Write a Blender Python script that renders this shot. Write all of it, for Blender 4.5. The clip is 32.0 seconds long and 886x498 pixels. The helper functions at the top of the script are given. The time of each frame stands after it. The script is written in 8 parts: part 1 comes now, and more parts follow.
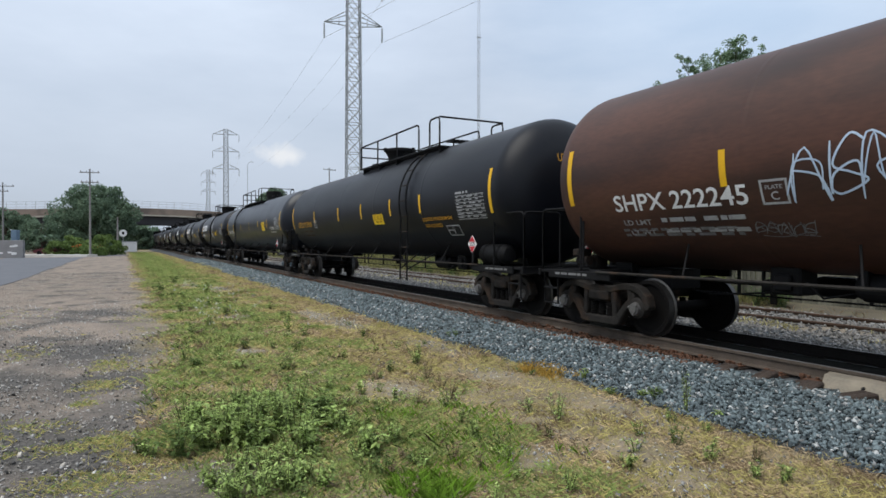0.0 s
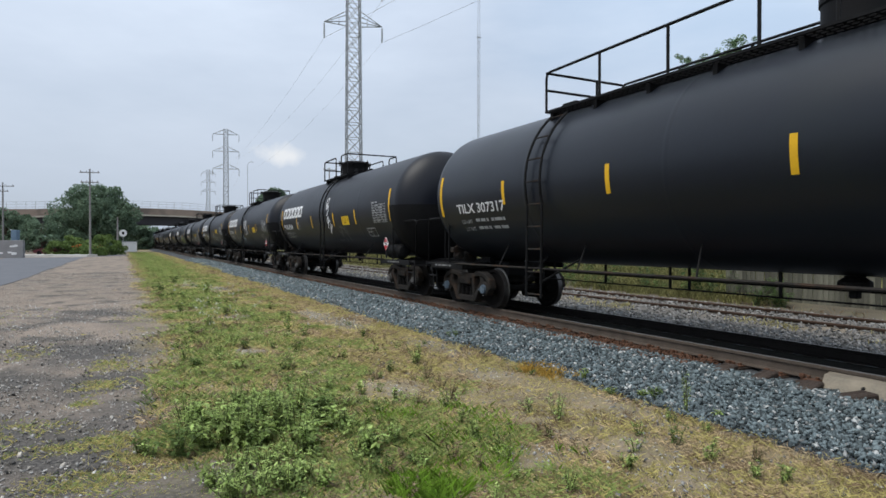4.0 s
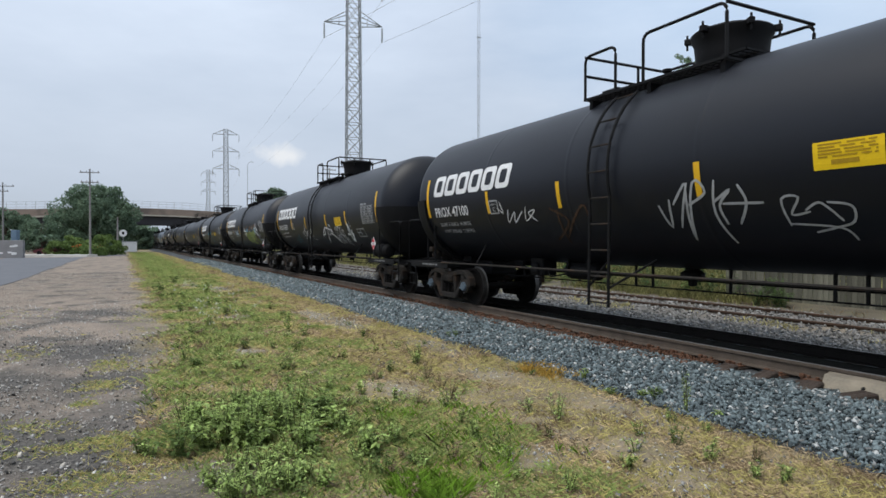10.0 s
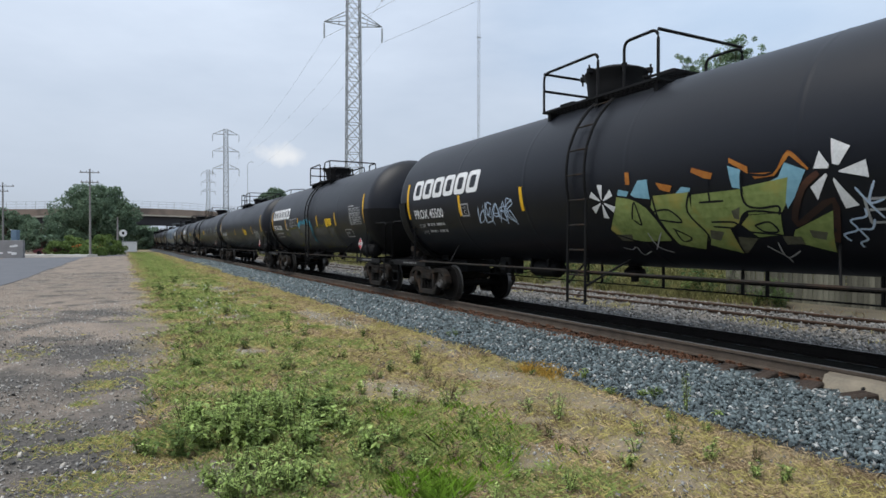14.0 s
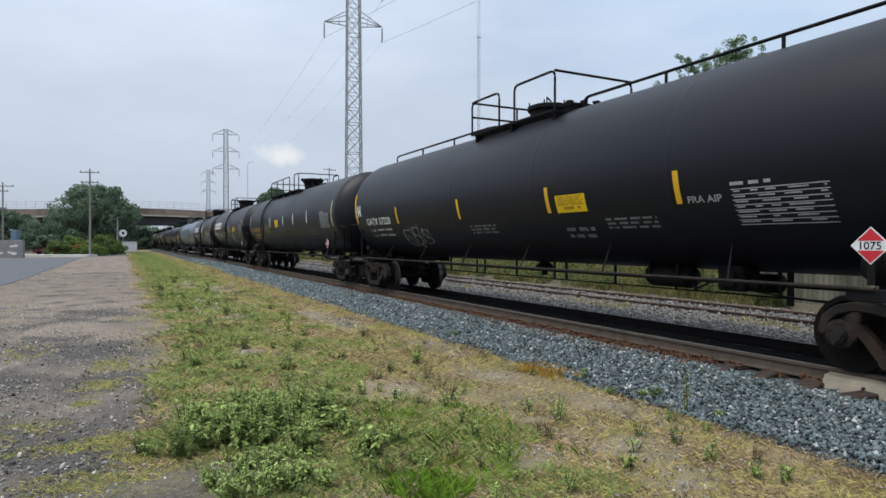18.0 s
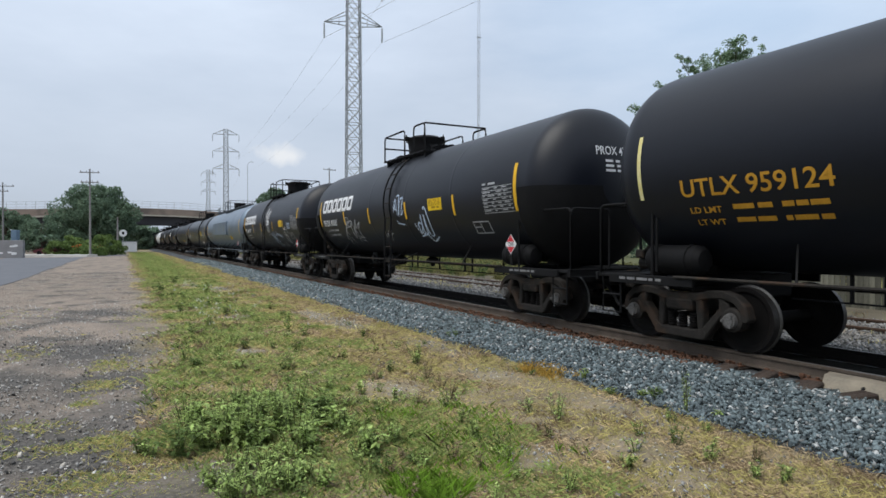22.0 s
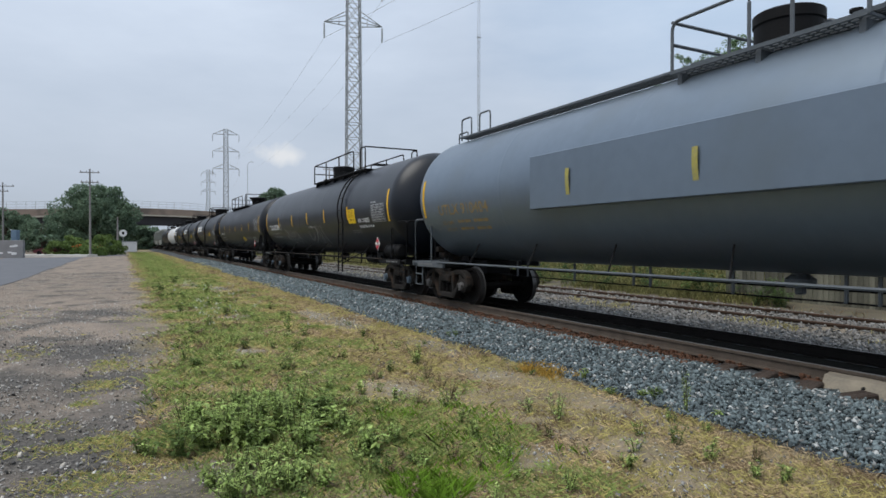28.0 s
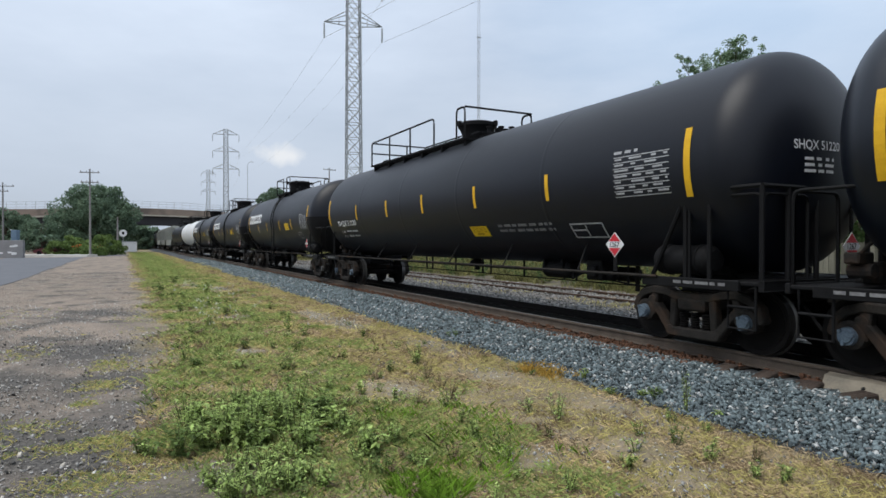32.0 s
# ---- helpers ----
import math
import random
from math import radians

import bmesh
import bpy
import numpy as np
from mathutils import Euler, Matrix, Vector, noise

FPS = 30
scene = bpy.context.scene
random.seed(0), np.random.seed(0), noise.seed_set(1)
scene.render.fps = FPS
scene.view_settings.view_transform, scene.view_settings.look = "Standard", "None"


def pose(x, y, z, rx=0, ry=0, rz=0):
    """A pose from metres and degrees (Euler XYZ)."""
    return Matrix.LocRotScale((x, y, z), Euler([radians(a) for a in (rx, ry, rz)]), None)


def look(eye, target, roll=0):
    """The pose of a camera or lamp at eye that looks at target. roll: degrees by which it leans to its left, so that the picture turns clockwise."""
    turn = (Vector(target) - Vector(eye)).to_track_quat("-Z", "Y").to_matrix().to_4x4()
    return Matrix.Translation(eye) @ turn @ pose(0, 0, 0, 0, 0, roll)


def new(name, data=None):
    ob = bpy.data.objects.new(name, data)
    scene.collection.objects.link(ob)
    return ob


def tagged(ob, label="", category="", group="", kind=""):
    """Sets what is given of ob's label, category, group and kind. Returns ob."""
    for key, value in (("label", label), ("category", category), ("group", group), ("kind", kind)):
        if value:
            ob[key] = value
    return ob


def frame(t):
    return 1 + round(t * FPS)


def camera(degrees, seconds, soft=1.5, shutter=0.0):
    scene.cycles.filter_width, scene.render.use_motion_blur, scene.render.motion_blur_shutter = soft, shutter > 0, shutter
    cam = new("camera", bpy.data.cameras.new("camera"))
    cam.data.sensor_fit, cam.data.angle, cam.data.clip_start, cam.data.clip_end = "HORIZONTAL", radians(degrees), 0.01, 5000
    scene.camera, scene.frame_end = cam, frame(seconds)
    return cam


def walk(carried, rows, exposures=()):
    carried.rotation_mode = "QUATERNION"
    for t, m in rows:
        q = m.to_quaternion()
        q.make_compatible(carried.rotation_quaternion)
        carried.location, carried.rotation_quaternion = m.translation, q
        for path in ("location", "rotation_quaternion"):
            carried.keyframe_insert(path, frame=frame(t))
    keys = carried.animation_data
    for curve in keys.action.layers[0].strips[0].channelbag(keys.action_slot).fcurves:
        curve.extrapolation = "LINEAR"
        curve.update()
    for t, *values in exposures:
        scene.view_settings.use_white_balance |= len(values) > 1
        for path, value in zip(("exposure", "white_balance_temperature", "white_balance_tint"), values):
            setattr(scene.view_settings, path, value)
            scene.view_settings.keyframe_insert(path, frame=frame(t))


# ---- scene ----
# The camera stands still on the grass beside the line. Rails run along +y; z = 0 is the trodden ground.
RAIL = 0.36            # top of rail above the ground
XC = 8.45              # centre line of the running track
EYE = (0.0, 0.0, 1.89)
cam = camera(71.96, 32.0, soft=1.6)
AIM = (math.sin(radians(27.49)), math.cos(radians(27.49)), EYE[2] - 0.0102)
walk(cam, [(0.0, look(EYE, AIM)), (32.0, look(EYE, AIM))], [(0.0, 0.0), (26.3, 0.0), (27.5, -0.13), (29.2, -0.13), (30.2, 0.0), (32.0, 0.0)])

# ---- light: a bright, hazy sky with a veiled high sun ----
SUN_ELEVATION, SUN_FROM = 64.0, 262.0     # degrees; the compass angle (clockwise from +y) from which the sun shines
scene.view_settings.exposure = 0.0
world = bpy.data.worlds.new("sky")
scene.world = world
world.use_nodes = True
wn, wl = world.node_tree.nodes, world.node_tree.links
wn.clear()
w_out = wn.new("ShaderNodeOutputWorld")
w_bg = wn.new("ShaderNodeBackground")
w_sky = wn.new("ShaderNodeTexSky")
w_sky.sky_type, w_sky.sun_disc = "NISHITA", False
w_sky.sun_elevation, w_sky.sun_rotation = radians(SUN_ELEVATION), radians(SUN_FROM)
w_sky.air_density, w_sky.dust_density = 1.0, 2.0
w_scale = wn.new("ShaderNodeVectorMath")
w_scale.operation = "SCALE"
w_scale.inputs["Scale"].default_value = 0.10
wl.new(w_sky.outputs[0], w_scale.inputs[0])
w_co = wn.new("ShaderNodeTexCoord")
w_map = wn.new("ShaderNodeMapping")
w_map.inputs["Scale"].default_value = (1.0, 1.0, 3.2)
w_map.inputs["Location"].default_value = (0.35, 0.1, 0.2)
wl.new(w_co.outputs["Generated"], w_map.inputs[0])
w_noise = wn.new("ShaderNodeTexNoise")
w_noise.inputs["Scale"].default_value, w_noise.inputs["Detail"].default_value = 1.6, 6.0
w_noise.inputs["Roughness"].default_value = 0.55
wl.new(w_map.outputs[0], w_noise.inputs["Vector"])
w_ramp = wn.new("ShaderNodeValToRGB")
w_ramp.color_ramp.elements[0].position, w_ramp.color_ramp.elements[0].color = 0.28, (0.70, 0.70, 0.70, 1)
w_ramp.color_ramp.elements[1].position, w_ramp.color_ramp.elements[1].color = 0.58, (1, 1, 1, 1)
wl.new(w_noise.outputs["Fac"], w_ramp.inputs[0])
w_cloud = wn.new("ShaderNodeMix")
w_cloud.data_type = "RGBA"
wl.new(w_ramp.outputs[0], w_cloud.inputs["Factor"])
wl.new(w_scale.outputs[0], w_cloud.inputs["A"])
w_sep = wn.new("ShaderNodeSeparateXYZ")
wl.new(w_co.outputs["Generated"], w_sep.inputs[0])
w_rise = wn.new("ShaderNodeMapRange")
w_rise.inputs["From Min"].default_value, w_rise.inputs["From Max"].default_value = 0.0, 0.42
w_rise.inputs["To Min"].default_value, w_rise.inputs["To Max"].default_value = 0.68, 1.16
wl.new(w_sep.outputs["Z"], w_rise.inputs["Value"])
w_tone = wn.new("ShaderNodeVectorMath")
w_tone.operation = "SCALE"
w_tone.inputs[0].default_value = (0.708, 0.805, 0.95)
wl.new(w_rise.outputs["Result"], w_tone.inputs["Scale"])
wl.new(w_tone.outputs[0], w_cloud.inputs["B"])
# one small cumulus low over the line
w_far = wn.new("ShaderNodeVectorMath")
w_far.operation = "SUBTRACT"
wl.new(w_co.outputs["Generated"], w_far.inputs[0])
w_far.inputs[1].default_value = (0.2157, 0.9666, 0.138)
w_flat = wn.new("ShaderNodeVectorMath")
w_flat.operation = "MULTIPLY"
wl.new(w_far.outputs[0], w_flat.inputs[0])
w_flat.inputs[1].default_value = (1, 1, 2.3)
w_len = wn.new("ShaderNodeVectorMath")
w_len.operation = "LENGTH"
wl.new(w_flat.outputs[0], w_len.inputs[0])
w_puff = wn.new("ShaderNodeTexNoise")
w_puff.inputs["Scale"].default_value, w_puff.inputs["Detail"].default_value = 26.0, 5.0
wl.new(w_co.outputs["Generated"], w_puff.inputs["Vector"])
w_sum = wn.new("ShaderNodeMath")
w_sum.operation = "MULTIPLY_ADD"
wl.new(w_puff.outputs["Fac"], w_sum.inputs[0])
w_sum.inputs[1].default_value = 0.09
wl.new(w_len.outputs["Value"], w_sum.inputs[2])
w_mask = wn.new("ShaderNodeMapRange")
w_mask.inputs["From Min"].default_value, w_mask.inputs["From Max"].default_value = 0.060, 0.094
w_mask.inputs["To Min"].default_value, w_mask.inputs["To Max"].default_value = 1.0, 0.0
wl.new(w_sum.outputs[0], w_mask.inputs["Value"])
w_add = wn.new("ShaderNodeMix")
w_add.data_type = "RGBA"
wl.new(w_mask.outputs["Result"], w_add.inputs["Factor"])
wl.new(w_cloud.outputs["Result"], w_add.inputs["A"])
w_add.inputs["B"].default_value = (0.82, 0.85, 0.89, 1)
# the veil thins to blue over the train
w_gap = wn.new("ShaderNodeVectorMath")
w_gap.operation = "DISTANCE"
wl.new(w_co.outputs["Generated"], w_gap.inputs[0])
w_gap.inputs[1].default_value = (0.765, 0.50, 0.41)
w_thin = wn.new("ShaderNodeMath")
w_thin.operation = "MULTIPLY_ADD"
wl.new(w_noise.outputs["Fac"], w_thin.inputs[0])
w_thin.inputs[1].default_value = 0.5
wl.new(w_gap.outputs["Value"], w_thin.inputs[2])
w_open = wn.new("ShaderNodeMapRange")
w_open.inputs["From Min"].default_value, w_open.inputs["From Max"].default_value = 0.22, 0.62
w_open.inputs["To Min"].default_value, w_open.inputs["To Max"].default_value = 0.75, 0.0
wl.new(w_thin.outputs[0], w_open.inputs["Value"])
w_blue = wn.new("ShaderNodeMix")
w_blue.data_type = "RGBA"
wl.new(w_open.outputs["Result"], w_blue.inputs["Factor"])
wl.new(w_add.outputs["Result"], w_blue.inputs["A"])
w_blue.inputs["B"].default_value = (0.42, 0.60, 0.84, 1)
wl.new(w_blue.outputs["Result"], w_bg.inputs["Color"])
w_bg.inputs["Strength"].default_value = 1.0
wl.new(w_bg.outputs[0], w_out.inputs[0])

sun = new("sun", bpy.data.lights.new("sun", "SUN"))
sun.data.energy, sun.data.angle, sun.data.color = 2.6, radians(44), (1.0, 0.965, 0.90)
away = Vector((math.sin(radians(SUN_FROM)) * math.cos(radians(SUN_ELEVATION)), math.cos(radians(SUN_FROM)) * math.cos(radians(SUN_ELEVATION)), math.sin(radians(SUN_ELEVATION))))
sun.matrix_world = look(away * 100, (0, 0, 0))


# ---- materials ----
def material(name, base, second=None, rough=0.7, metal=0.0, scale=3.0, fine=40.0, spread=(0.35, 0.65), bump=0.0, bump_scale=60.0,
             streak=None, per_object=0.0, per_island=0.0, third=None, third_scale=0.7, third_spread=(0.52, 0.66), rough_vary=0.0, coat=0.0, gloss=0.25):
    """Base colour broken up by coarse and fine noise towards second, stains of third, relief, and a random shift per object or island."""
    m = bpy.data.materials.new(name)
    m.use_nodes = True
    n, l = m.node_tree.nodes, m.node_tree.links
    shader = n["Principled BSDF"]
    shader.inputs["Roughness"].default_value, shader.inputs["Metallic"].default_value = rough, metal
    shader.inputs["Coat Roughness"].default_value = 0.25
    shader.inputs["Coat Weight"].default_value, shader.inputs["Specular IOR Level"].default_value = coat, gloss
    co = n.new("ShaderNodeTexCoord")
    vec = co.outputs["Object"]
    if streak:
        mp = n.new("ShaderNodeMapping")
        mp.inputs["Scale"].default_value = streak
        l.new(vec, mp.inputs[0])
        vec = mp.outputs[0]

    def tex(s, detail=5.0):
        t = n.new("ShaderNodeTexNoise")
        t.inputs["Scale"].default_value, t.inputs["Detail"].default_value = s, detail
        l.new(vec, t.inputs["Vector"])
        return t.outputs["Fac"]

    def ramp(fac, lo, hi):
        r = n.new("ShaderNodeMapRange")
        r.inputs["From Min"].default_value, r.inputs["From Max"].default_value = lo, hi
        l.new(fac, r.inputs["Value"])
        return r.outputs["Result"]

    def mix(fac, a, b, mode="MIX"):
        x = n.new("ShaderNodeMix")
        x.data_type, x.blend_type = "RGBA", mode
        for s, v in (("Factor", fac), ("A", a), ("B", b)):
            if isinstance(v, (int, float)):
                x.inputs[s].default_value = v
            elif isinstance(v, tuple):
                x.inputs[s].default_value = (*v[:3], 1)
            else:
                l.new(v, x.inputs[s])
        return x.outputs["Result"]

    second = second or tuple(c * 0.7 for c in base)
    coarse, grain = tex(scale), tex(fine, 3.0)
    both = n.new("ShaderNodeMath")
    both.operation = "MULTIPLY_ADD"
    l.new(grain, both.inputs[0])
    both.inputs[1].default_value = 0.5
    half = n.new("ShaderNodeMath")
    half.operation = "MULTIPLY"
    l.new(coarse, half.inputs[0])
    half.inputs[1].default_value = 0.5
    l.new(half.outputs[0], both.inputs[2])
    colour = mix(ramp(both.outputs[0], *spread), base, second)
    if third:
        colour = mix(ramp(tex(third_scale, 6.0), *third_spread), colour, third)
    shift = None
    if per_object:
        shift, amount = n.new("ShaderNodeObjectInfo").outputs["Random"], per_object
    if per_island:
        shift, amount = n.new("ShaderNodeNewGeometry").outputs["Random Per Island"], per_island
    if shift:
        hsv = n.new("ShaderNodeHueSaturation")
        r = n.new("ShaderNodeMapRange")
        r.inputs["To Min"].default_value, r.inputs["To Max"].default_value = 1 - amount, 1 + amount
        l.new(shift, r.inputs["Value"])
        l.new(r.outputs["Result"], hsv.inputs["Value"])
        l.new(colour, hsv.inputs["Color"])
        colour = hsv.outputs["Color"]
    l.new(colour, shader.inputs["Base Color"])
    if rough_vary:
        r = n.new("ShaderNodeMapRange")
        r.inputs["To Min"].default_value, r.inputs["To Max"].default_value = rough - rough_vary, rough + rough_vary
        l.new(coarse, r.inputs["Value"])
        l.new(r.outputs["Result"], shader.inputs["Roughness"])
    if bump:
        b = n.new("ShaderNodeBump")
        b.inputs["Strength"].default_value, b.inputs["Distance"].default_value = bump, 0.02
        l.new(tex(bump_scale, 4.0), b.inputs["Height"])
        l.new(b.outputs[0], shader.inputs["Normal"])
    return m


M = {}
M["ground"] = material("dry_soil", (0.280, 0.230, 0.168), (0.142, 0.118, 0.082), 0.95, scale=1.6, fine=55, spread=(0.40, 0.60), bump=0.9, bump_scale=38, third=(0.25, 0.215, 0.10), third_scale=14, third_spread=(0.42, 0.68))
M["gravel"] = material("gravel_lot", (0.19, 0.175, 0.155), (0.095, 0.088, 0.078), 0.95, scale=1.1, fine=18, bump=0.9, bump_scale=30, third=(0.20, 0.165, 0.12), third_scale=0.35)
M["gravel_stone"] = material("gravel_stone", (0.38, 0.354, 0.32), (0.20, 0.187, 0.167), 0.9, scale=6, fine=60, per_island=0.7)
M["asphalt"] = material("asphalt", (0.13, 0.135, 0.15), (0.095, 0.10, 0.11), 0.85, scale=0.6, fine=40, bump=0.2)
M["concrete"] = material("concrete", (0.46, 0.42, 0.36), (0.34, 0.31, 0.26), 0.85, scale=1.2, fine=30, bump=0.2, third=(0.26, 0.23, 0.2), third_scale=0.5)
M["ballast"] = material("ballast_bed", (0.075, 0.083, 0.09), (0.035, 0.04, 0.044), 0.95, scale=4, fine=22, bump=1.0, bump_scale=28, third=(0.10, 0.105, 0.11), third_scale=0.3)
M["stone"] = material("ballast_stone", (0.142, 0.178, 0.188), (0.070, 0.090, 0.098), 0.8, scale=9, fine=70, per_island=0.72)
M["rail"] = material("rusty_rail", (0.135, 0.108, 0.086), (0.074, 0.058, 0.046), 0.8, 0.2, scale=4, fine=60, bump=0.2)
M["railhead"] = material("worn_rail_head", (0.20, 0.18, 0.17), (0.13, 0.12, 0.11), 0.5, 0.6, scale=2, fine=40)
M["tie"] = material("weathered_tie", (0.072, 0.053, 0.042), (0.04, 0.03, 0.025), 0.9, scale=5, fine=40, streak=(0.4, 4, 4), bump=0.5, per_object=0.3)
M["rust"] = material("rusted_plate", (0.16, 0.080, 0.048), (0.072, 0.040, 0.027), 0.85, 0.1, scale=8, fine=50, bump=0.3)
M["rubber"] = material("crossing_panel", (0.27, 0.24, 0.19), (0.17, 0.15, 0.12), 0.85, scale=2, fine=40, bump=0.3, third=(0.3, 0.26, 0.2), third_scale=2.0)
M["black_tank"] = material("black_tank_paint", (0.0042, 0.0058, 0.0112), (0.0032, 0.0044, 0.0086), 0.44, scale=0.8, fine=14, third=(0.0066, 0.0074, 0.0104), third_scale=0.5, third_spread=(0.5, 0.75), rough_vary=0.08, streak=(1, 0.35, 1), gloss=0.32)
M["gloss_tank"] = material("glossy_black_tank_paint", (0.0048, 0.0076, 0.0140), (0.0036, 0.0056, 0.0104), 0.38, scale=0.8, fine=14, third=(0.006, 0.009, 0.013), third_scale=0.5, rough_vary=0.04, gloss=0.36, coat=0.06)
M["dusty_tank"] = material("dusty_black_tank_paint", (0.0044, 0.0056, 0.0092), (0.0034, 0.0043, 0.0072), 0.44, scale=0.7, fine=12, third=(0.009, 0.0092, 0.0105), third_scale=0.5, rough_vary=0.1, streak=(1, 0.35, 1), gloss=0.22)
M["brown_tank"] = material("rust_brown_tank_paint", (0.086, 0.037, 0.024), (0.054, 0.024, 0.016), 0.5, scale=0.9, fine=16, third=(0.022, 0.013, 0.011), third_scale=0.6, third_spread=(0.45, 0.66), streak=(1, 0.4, 1.6), gloss=0.3)
M["grey_tank"] = material("grey_tank_paint", (0.182, 0.226, 0.278), (0.163, 0.203, 0.250), 0.42, 0.7, scale=0.8, fine=5, third=(0.165, 0.20, 0.235), third_scale=0.5, gloss=0.5, rough_vary=0.05)
M["hopper"] = material("hopper_paint", (0.24, 0.25, 0.235), (0.17, 0.18, 0.165), 0.6, scale=0.8, fine=14)
M["white_tank"] = material("pale_tank_paint", (0.62, 0.63, 0.64), (0.5, 0.51, 0.52), 0.5, scale=0.8, fine=14, third=(0.42, 0.42, 0.41), third_scale=0.5)
M["black_steel"] = material("black_steel", (0.0100, 0.0100, 0.0108), (0.0065, 0.0065, 0.007), 0.62, scale=5, fine=50, bump=0.1, gloss=0.12)
M["grey_steel"] = material("grey_painted_steel", (0.11, 0.125, 0.14), (0.075, 0.085, 0.095), 0.5, scale=5, fine=50)
M["truck"] = material("grimy_cast_steel", (0.036, 0.033, 0.030), (0.016, 0.0145, 0.0135), 0.85, scale=5, fine=50, bump=0.4, third=(0.050, 0.034, 0.025), third_scale=3.0, gloss=0.12)
M["wheel"] = material("dark_wheel_steel", (0.010, 0.009, 0.0085), (0.006, 0.0055, 0.0055), 0.7, 0.0, scale=4, fine=50, gloss=0.1)
M["tread"] = material("polished_tread", (0.11, 0.107, 0.104), (0.06, 0.058, 0.056), 0.45, 0.8, scale=6, fine=60)
M["cap"] = material("bearing_cap", (0.19, 0.185, 0.18), (0.08, 0.075, 0.072), 0.6, 0.4, scale=20, fine=90)
M["blue_cap"] = material("blue_bearing_cap", (0.15, 0.20, 0.25), (0.06, 0.08, 0.105), 0.6, 0.1, scale=20, fine=90)
M["yellow"] = material("yellow_reflector", (0.72, 0.42, 0.015), (0.60, 0.34, 0.015), 0.5, scale=6, fine=60)
M["pale_yellow"] = material("bleached_reflector", (0.68, 0.66, 0.42), (0.62, 0.50, 0.10), 0.5, scale=1.4, fine=30)
M["faded_yellow"] = material("faded_reflector", (0.40, 0.34, 0.07), (0.24, 0.235, 0.13), 0.7, scale=5, fine=40)
M["worn_orange"] = material("worn_yellow_stencil", (0.34, 0.22, 0.06), (0.16, 0.15, 0.12), 0.7, scale=7, fine=40)
M["sign_yellow"] = material("yellow_notice", (0.78, 0.52, 0.01), (0.70, 0.46, 0.01), 0.55, scale=3, fine=40)
M["white"] = material("white_stencil", (0.74, 0.75, 0.76), (0.58, 0.59, 0.60), 0.6, scale=5, fine=40)
M["table_ink"] = material("worn_white_stencil", (0.42, 0.43, 0.44), (0.26, 0.265, 0.27), 0.6, scale=6, fine=40)
M["faded"] = material("faded_stencil", (0.22, 0.22, 0.22), (0.11, 0.11, 0.115), 0.7, scale=6, fine=30)
M["orange_ink"] = material("yellow_stencil", (0.55, 0.29, 0.03), (0.4, 0.2, 0.02), 0.6, scale=5, fine=40)
M["red"] = material("red_placard", (0.55, 0.03, 0.045), (0.45, 0.025, 0.035), 0.5, scale=10, fine=60)
M["green_spray"] = material("green_spray", (0.26, 0.32, 0.11), (0.15, 0.20, 0.06), 0.6, scale=2.0, fine=12, third=(0.35, 0.30, 0.08), third_scale=1.5)
M["orange_spray"] = material("orange_spray", (0.42, 0.17, 0.03), (0.3, 0.1, 0.02), 0.6, scale=2, fine=14)
M["orange_grime"] = material("faded_rust_spray", (0.075, 0.04, 0.022), (0.03, 0.02, 0.015), 0.7, scale=9, fine=20)
M["pale_blue_spray"] = material("pale_blue_spray", (0.22, 0.42, 0.52), (0.15, 0.32, 0.42), 0.6, scale=2, fine=14)
M["yellow_spray"] = material("faded_yellow_spray", (0.22, 0.20, 0.02), (0.08, 0.075, 0.015), 0.6, scale=2, fine=12)
M["grey_spray"] = material("grey_spray", (0.10, 0.10, 0.095), (0.06, 0.06, 0.056), 0.6, scale=2, fine=12)
M["teal_spray"] = material("teal_spray", (0.05, 0.30, 0.40), (0.025, 0.13, 0.19), 0.6, scale=1.5, fine=10, third=(0.012, 0.02, 0.025), third_scale=1.6)
M["olive_spray"] = material("olive_spray", (0.13, 0.13, 0.09), (0.07, 0.07, 0.05), 0.6, scale=2, fine=12)
M["blue_spray"] = material("blue_white_spray", (0.50, 0.60, 0.72), (0.35, 0.45, 0.6), 0.6)
M["mist"] = material("pale_overspray", (0.55, 0.58, 0.62), (0.35, 0.38, 0.42), 0.8, scale=6, fine=70)
M["mist"].node_tree.nodes["Principled BSDF"].inputs["Alpha"].default_value = 0.13
M["galvanised"] = material("galvanised_steel", (0.36, 0.38, 0.40), (0.28, 0.30, 0.32), 0.55, 0.35, scale=3, fine=30)
M["wire"] = material("cable", (0.42, 0.45, 0.48), (0.36, 0.38, 0.41), 0.6)
M["fence"] = material("grey_fence_plank", (0.165, 0.160, 0.125), (0.075, 0.075, 0.058), 0.9, scale=2, fine=30, streak=(6, 6, 0.5), per_object=0.4)
M["concrete_dark"] = material("grey_concrete", (0.24, 0.24, 0.25), (0.17, 0.17, 0.175), 0.9, scale=1, fine=20)
M["blue_box"] = material("blue_sheet", (0.13, 0.20, 0.27), (0.10, 0.15, 0.21), 0.6)
M["car_red"] = material("dark_red_car_paint", (0.10, 0.025, 0.032), (0.075, 0.02, 0.025), 0.3)
M["car_glass"] = material("dark_car_glass", (0.03, 0.035, 0.04), (0.02, 0.025, 0.03), 0.1)
M["flower"] = material("orange_petals", (0.55, 0.14, 0.03), (0.4, 0.08, 0.02), 0.7, per_island=0.4)
M["pole"] = material("weathered_pole", (0.25, 0.24, 0.23), (0.17, 0.165, 0.16), 0.9, scale=3, fine=30, streak=(4, 4, 0.3))
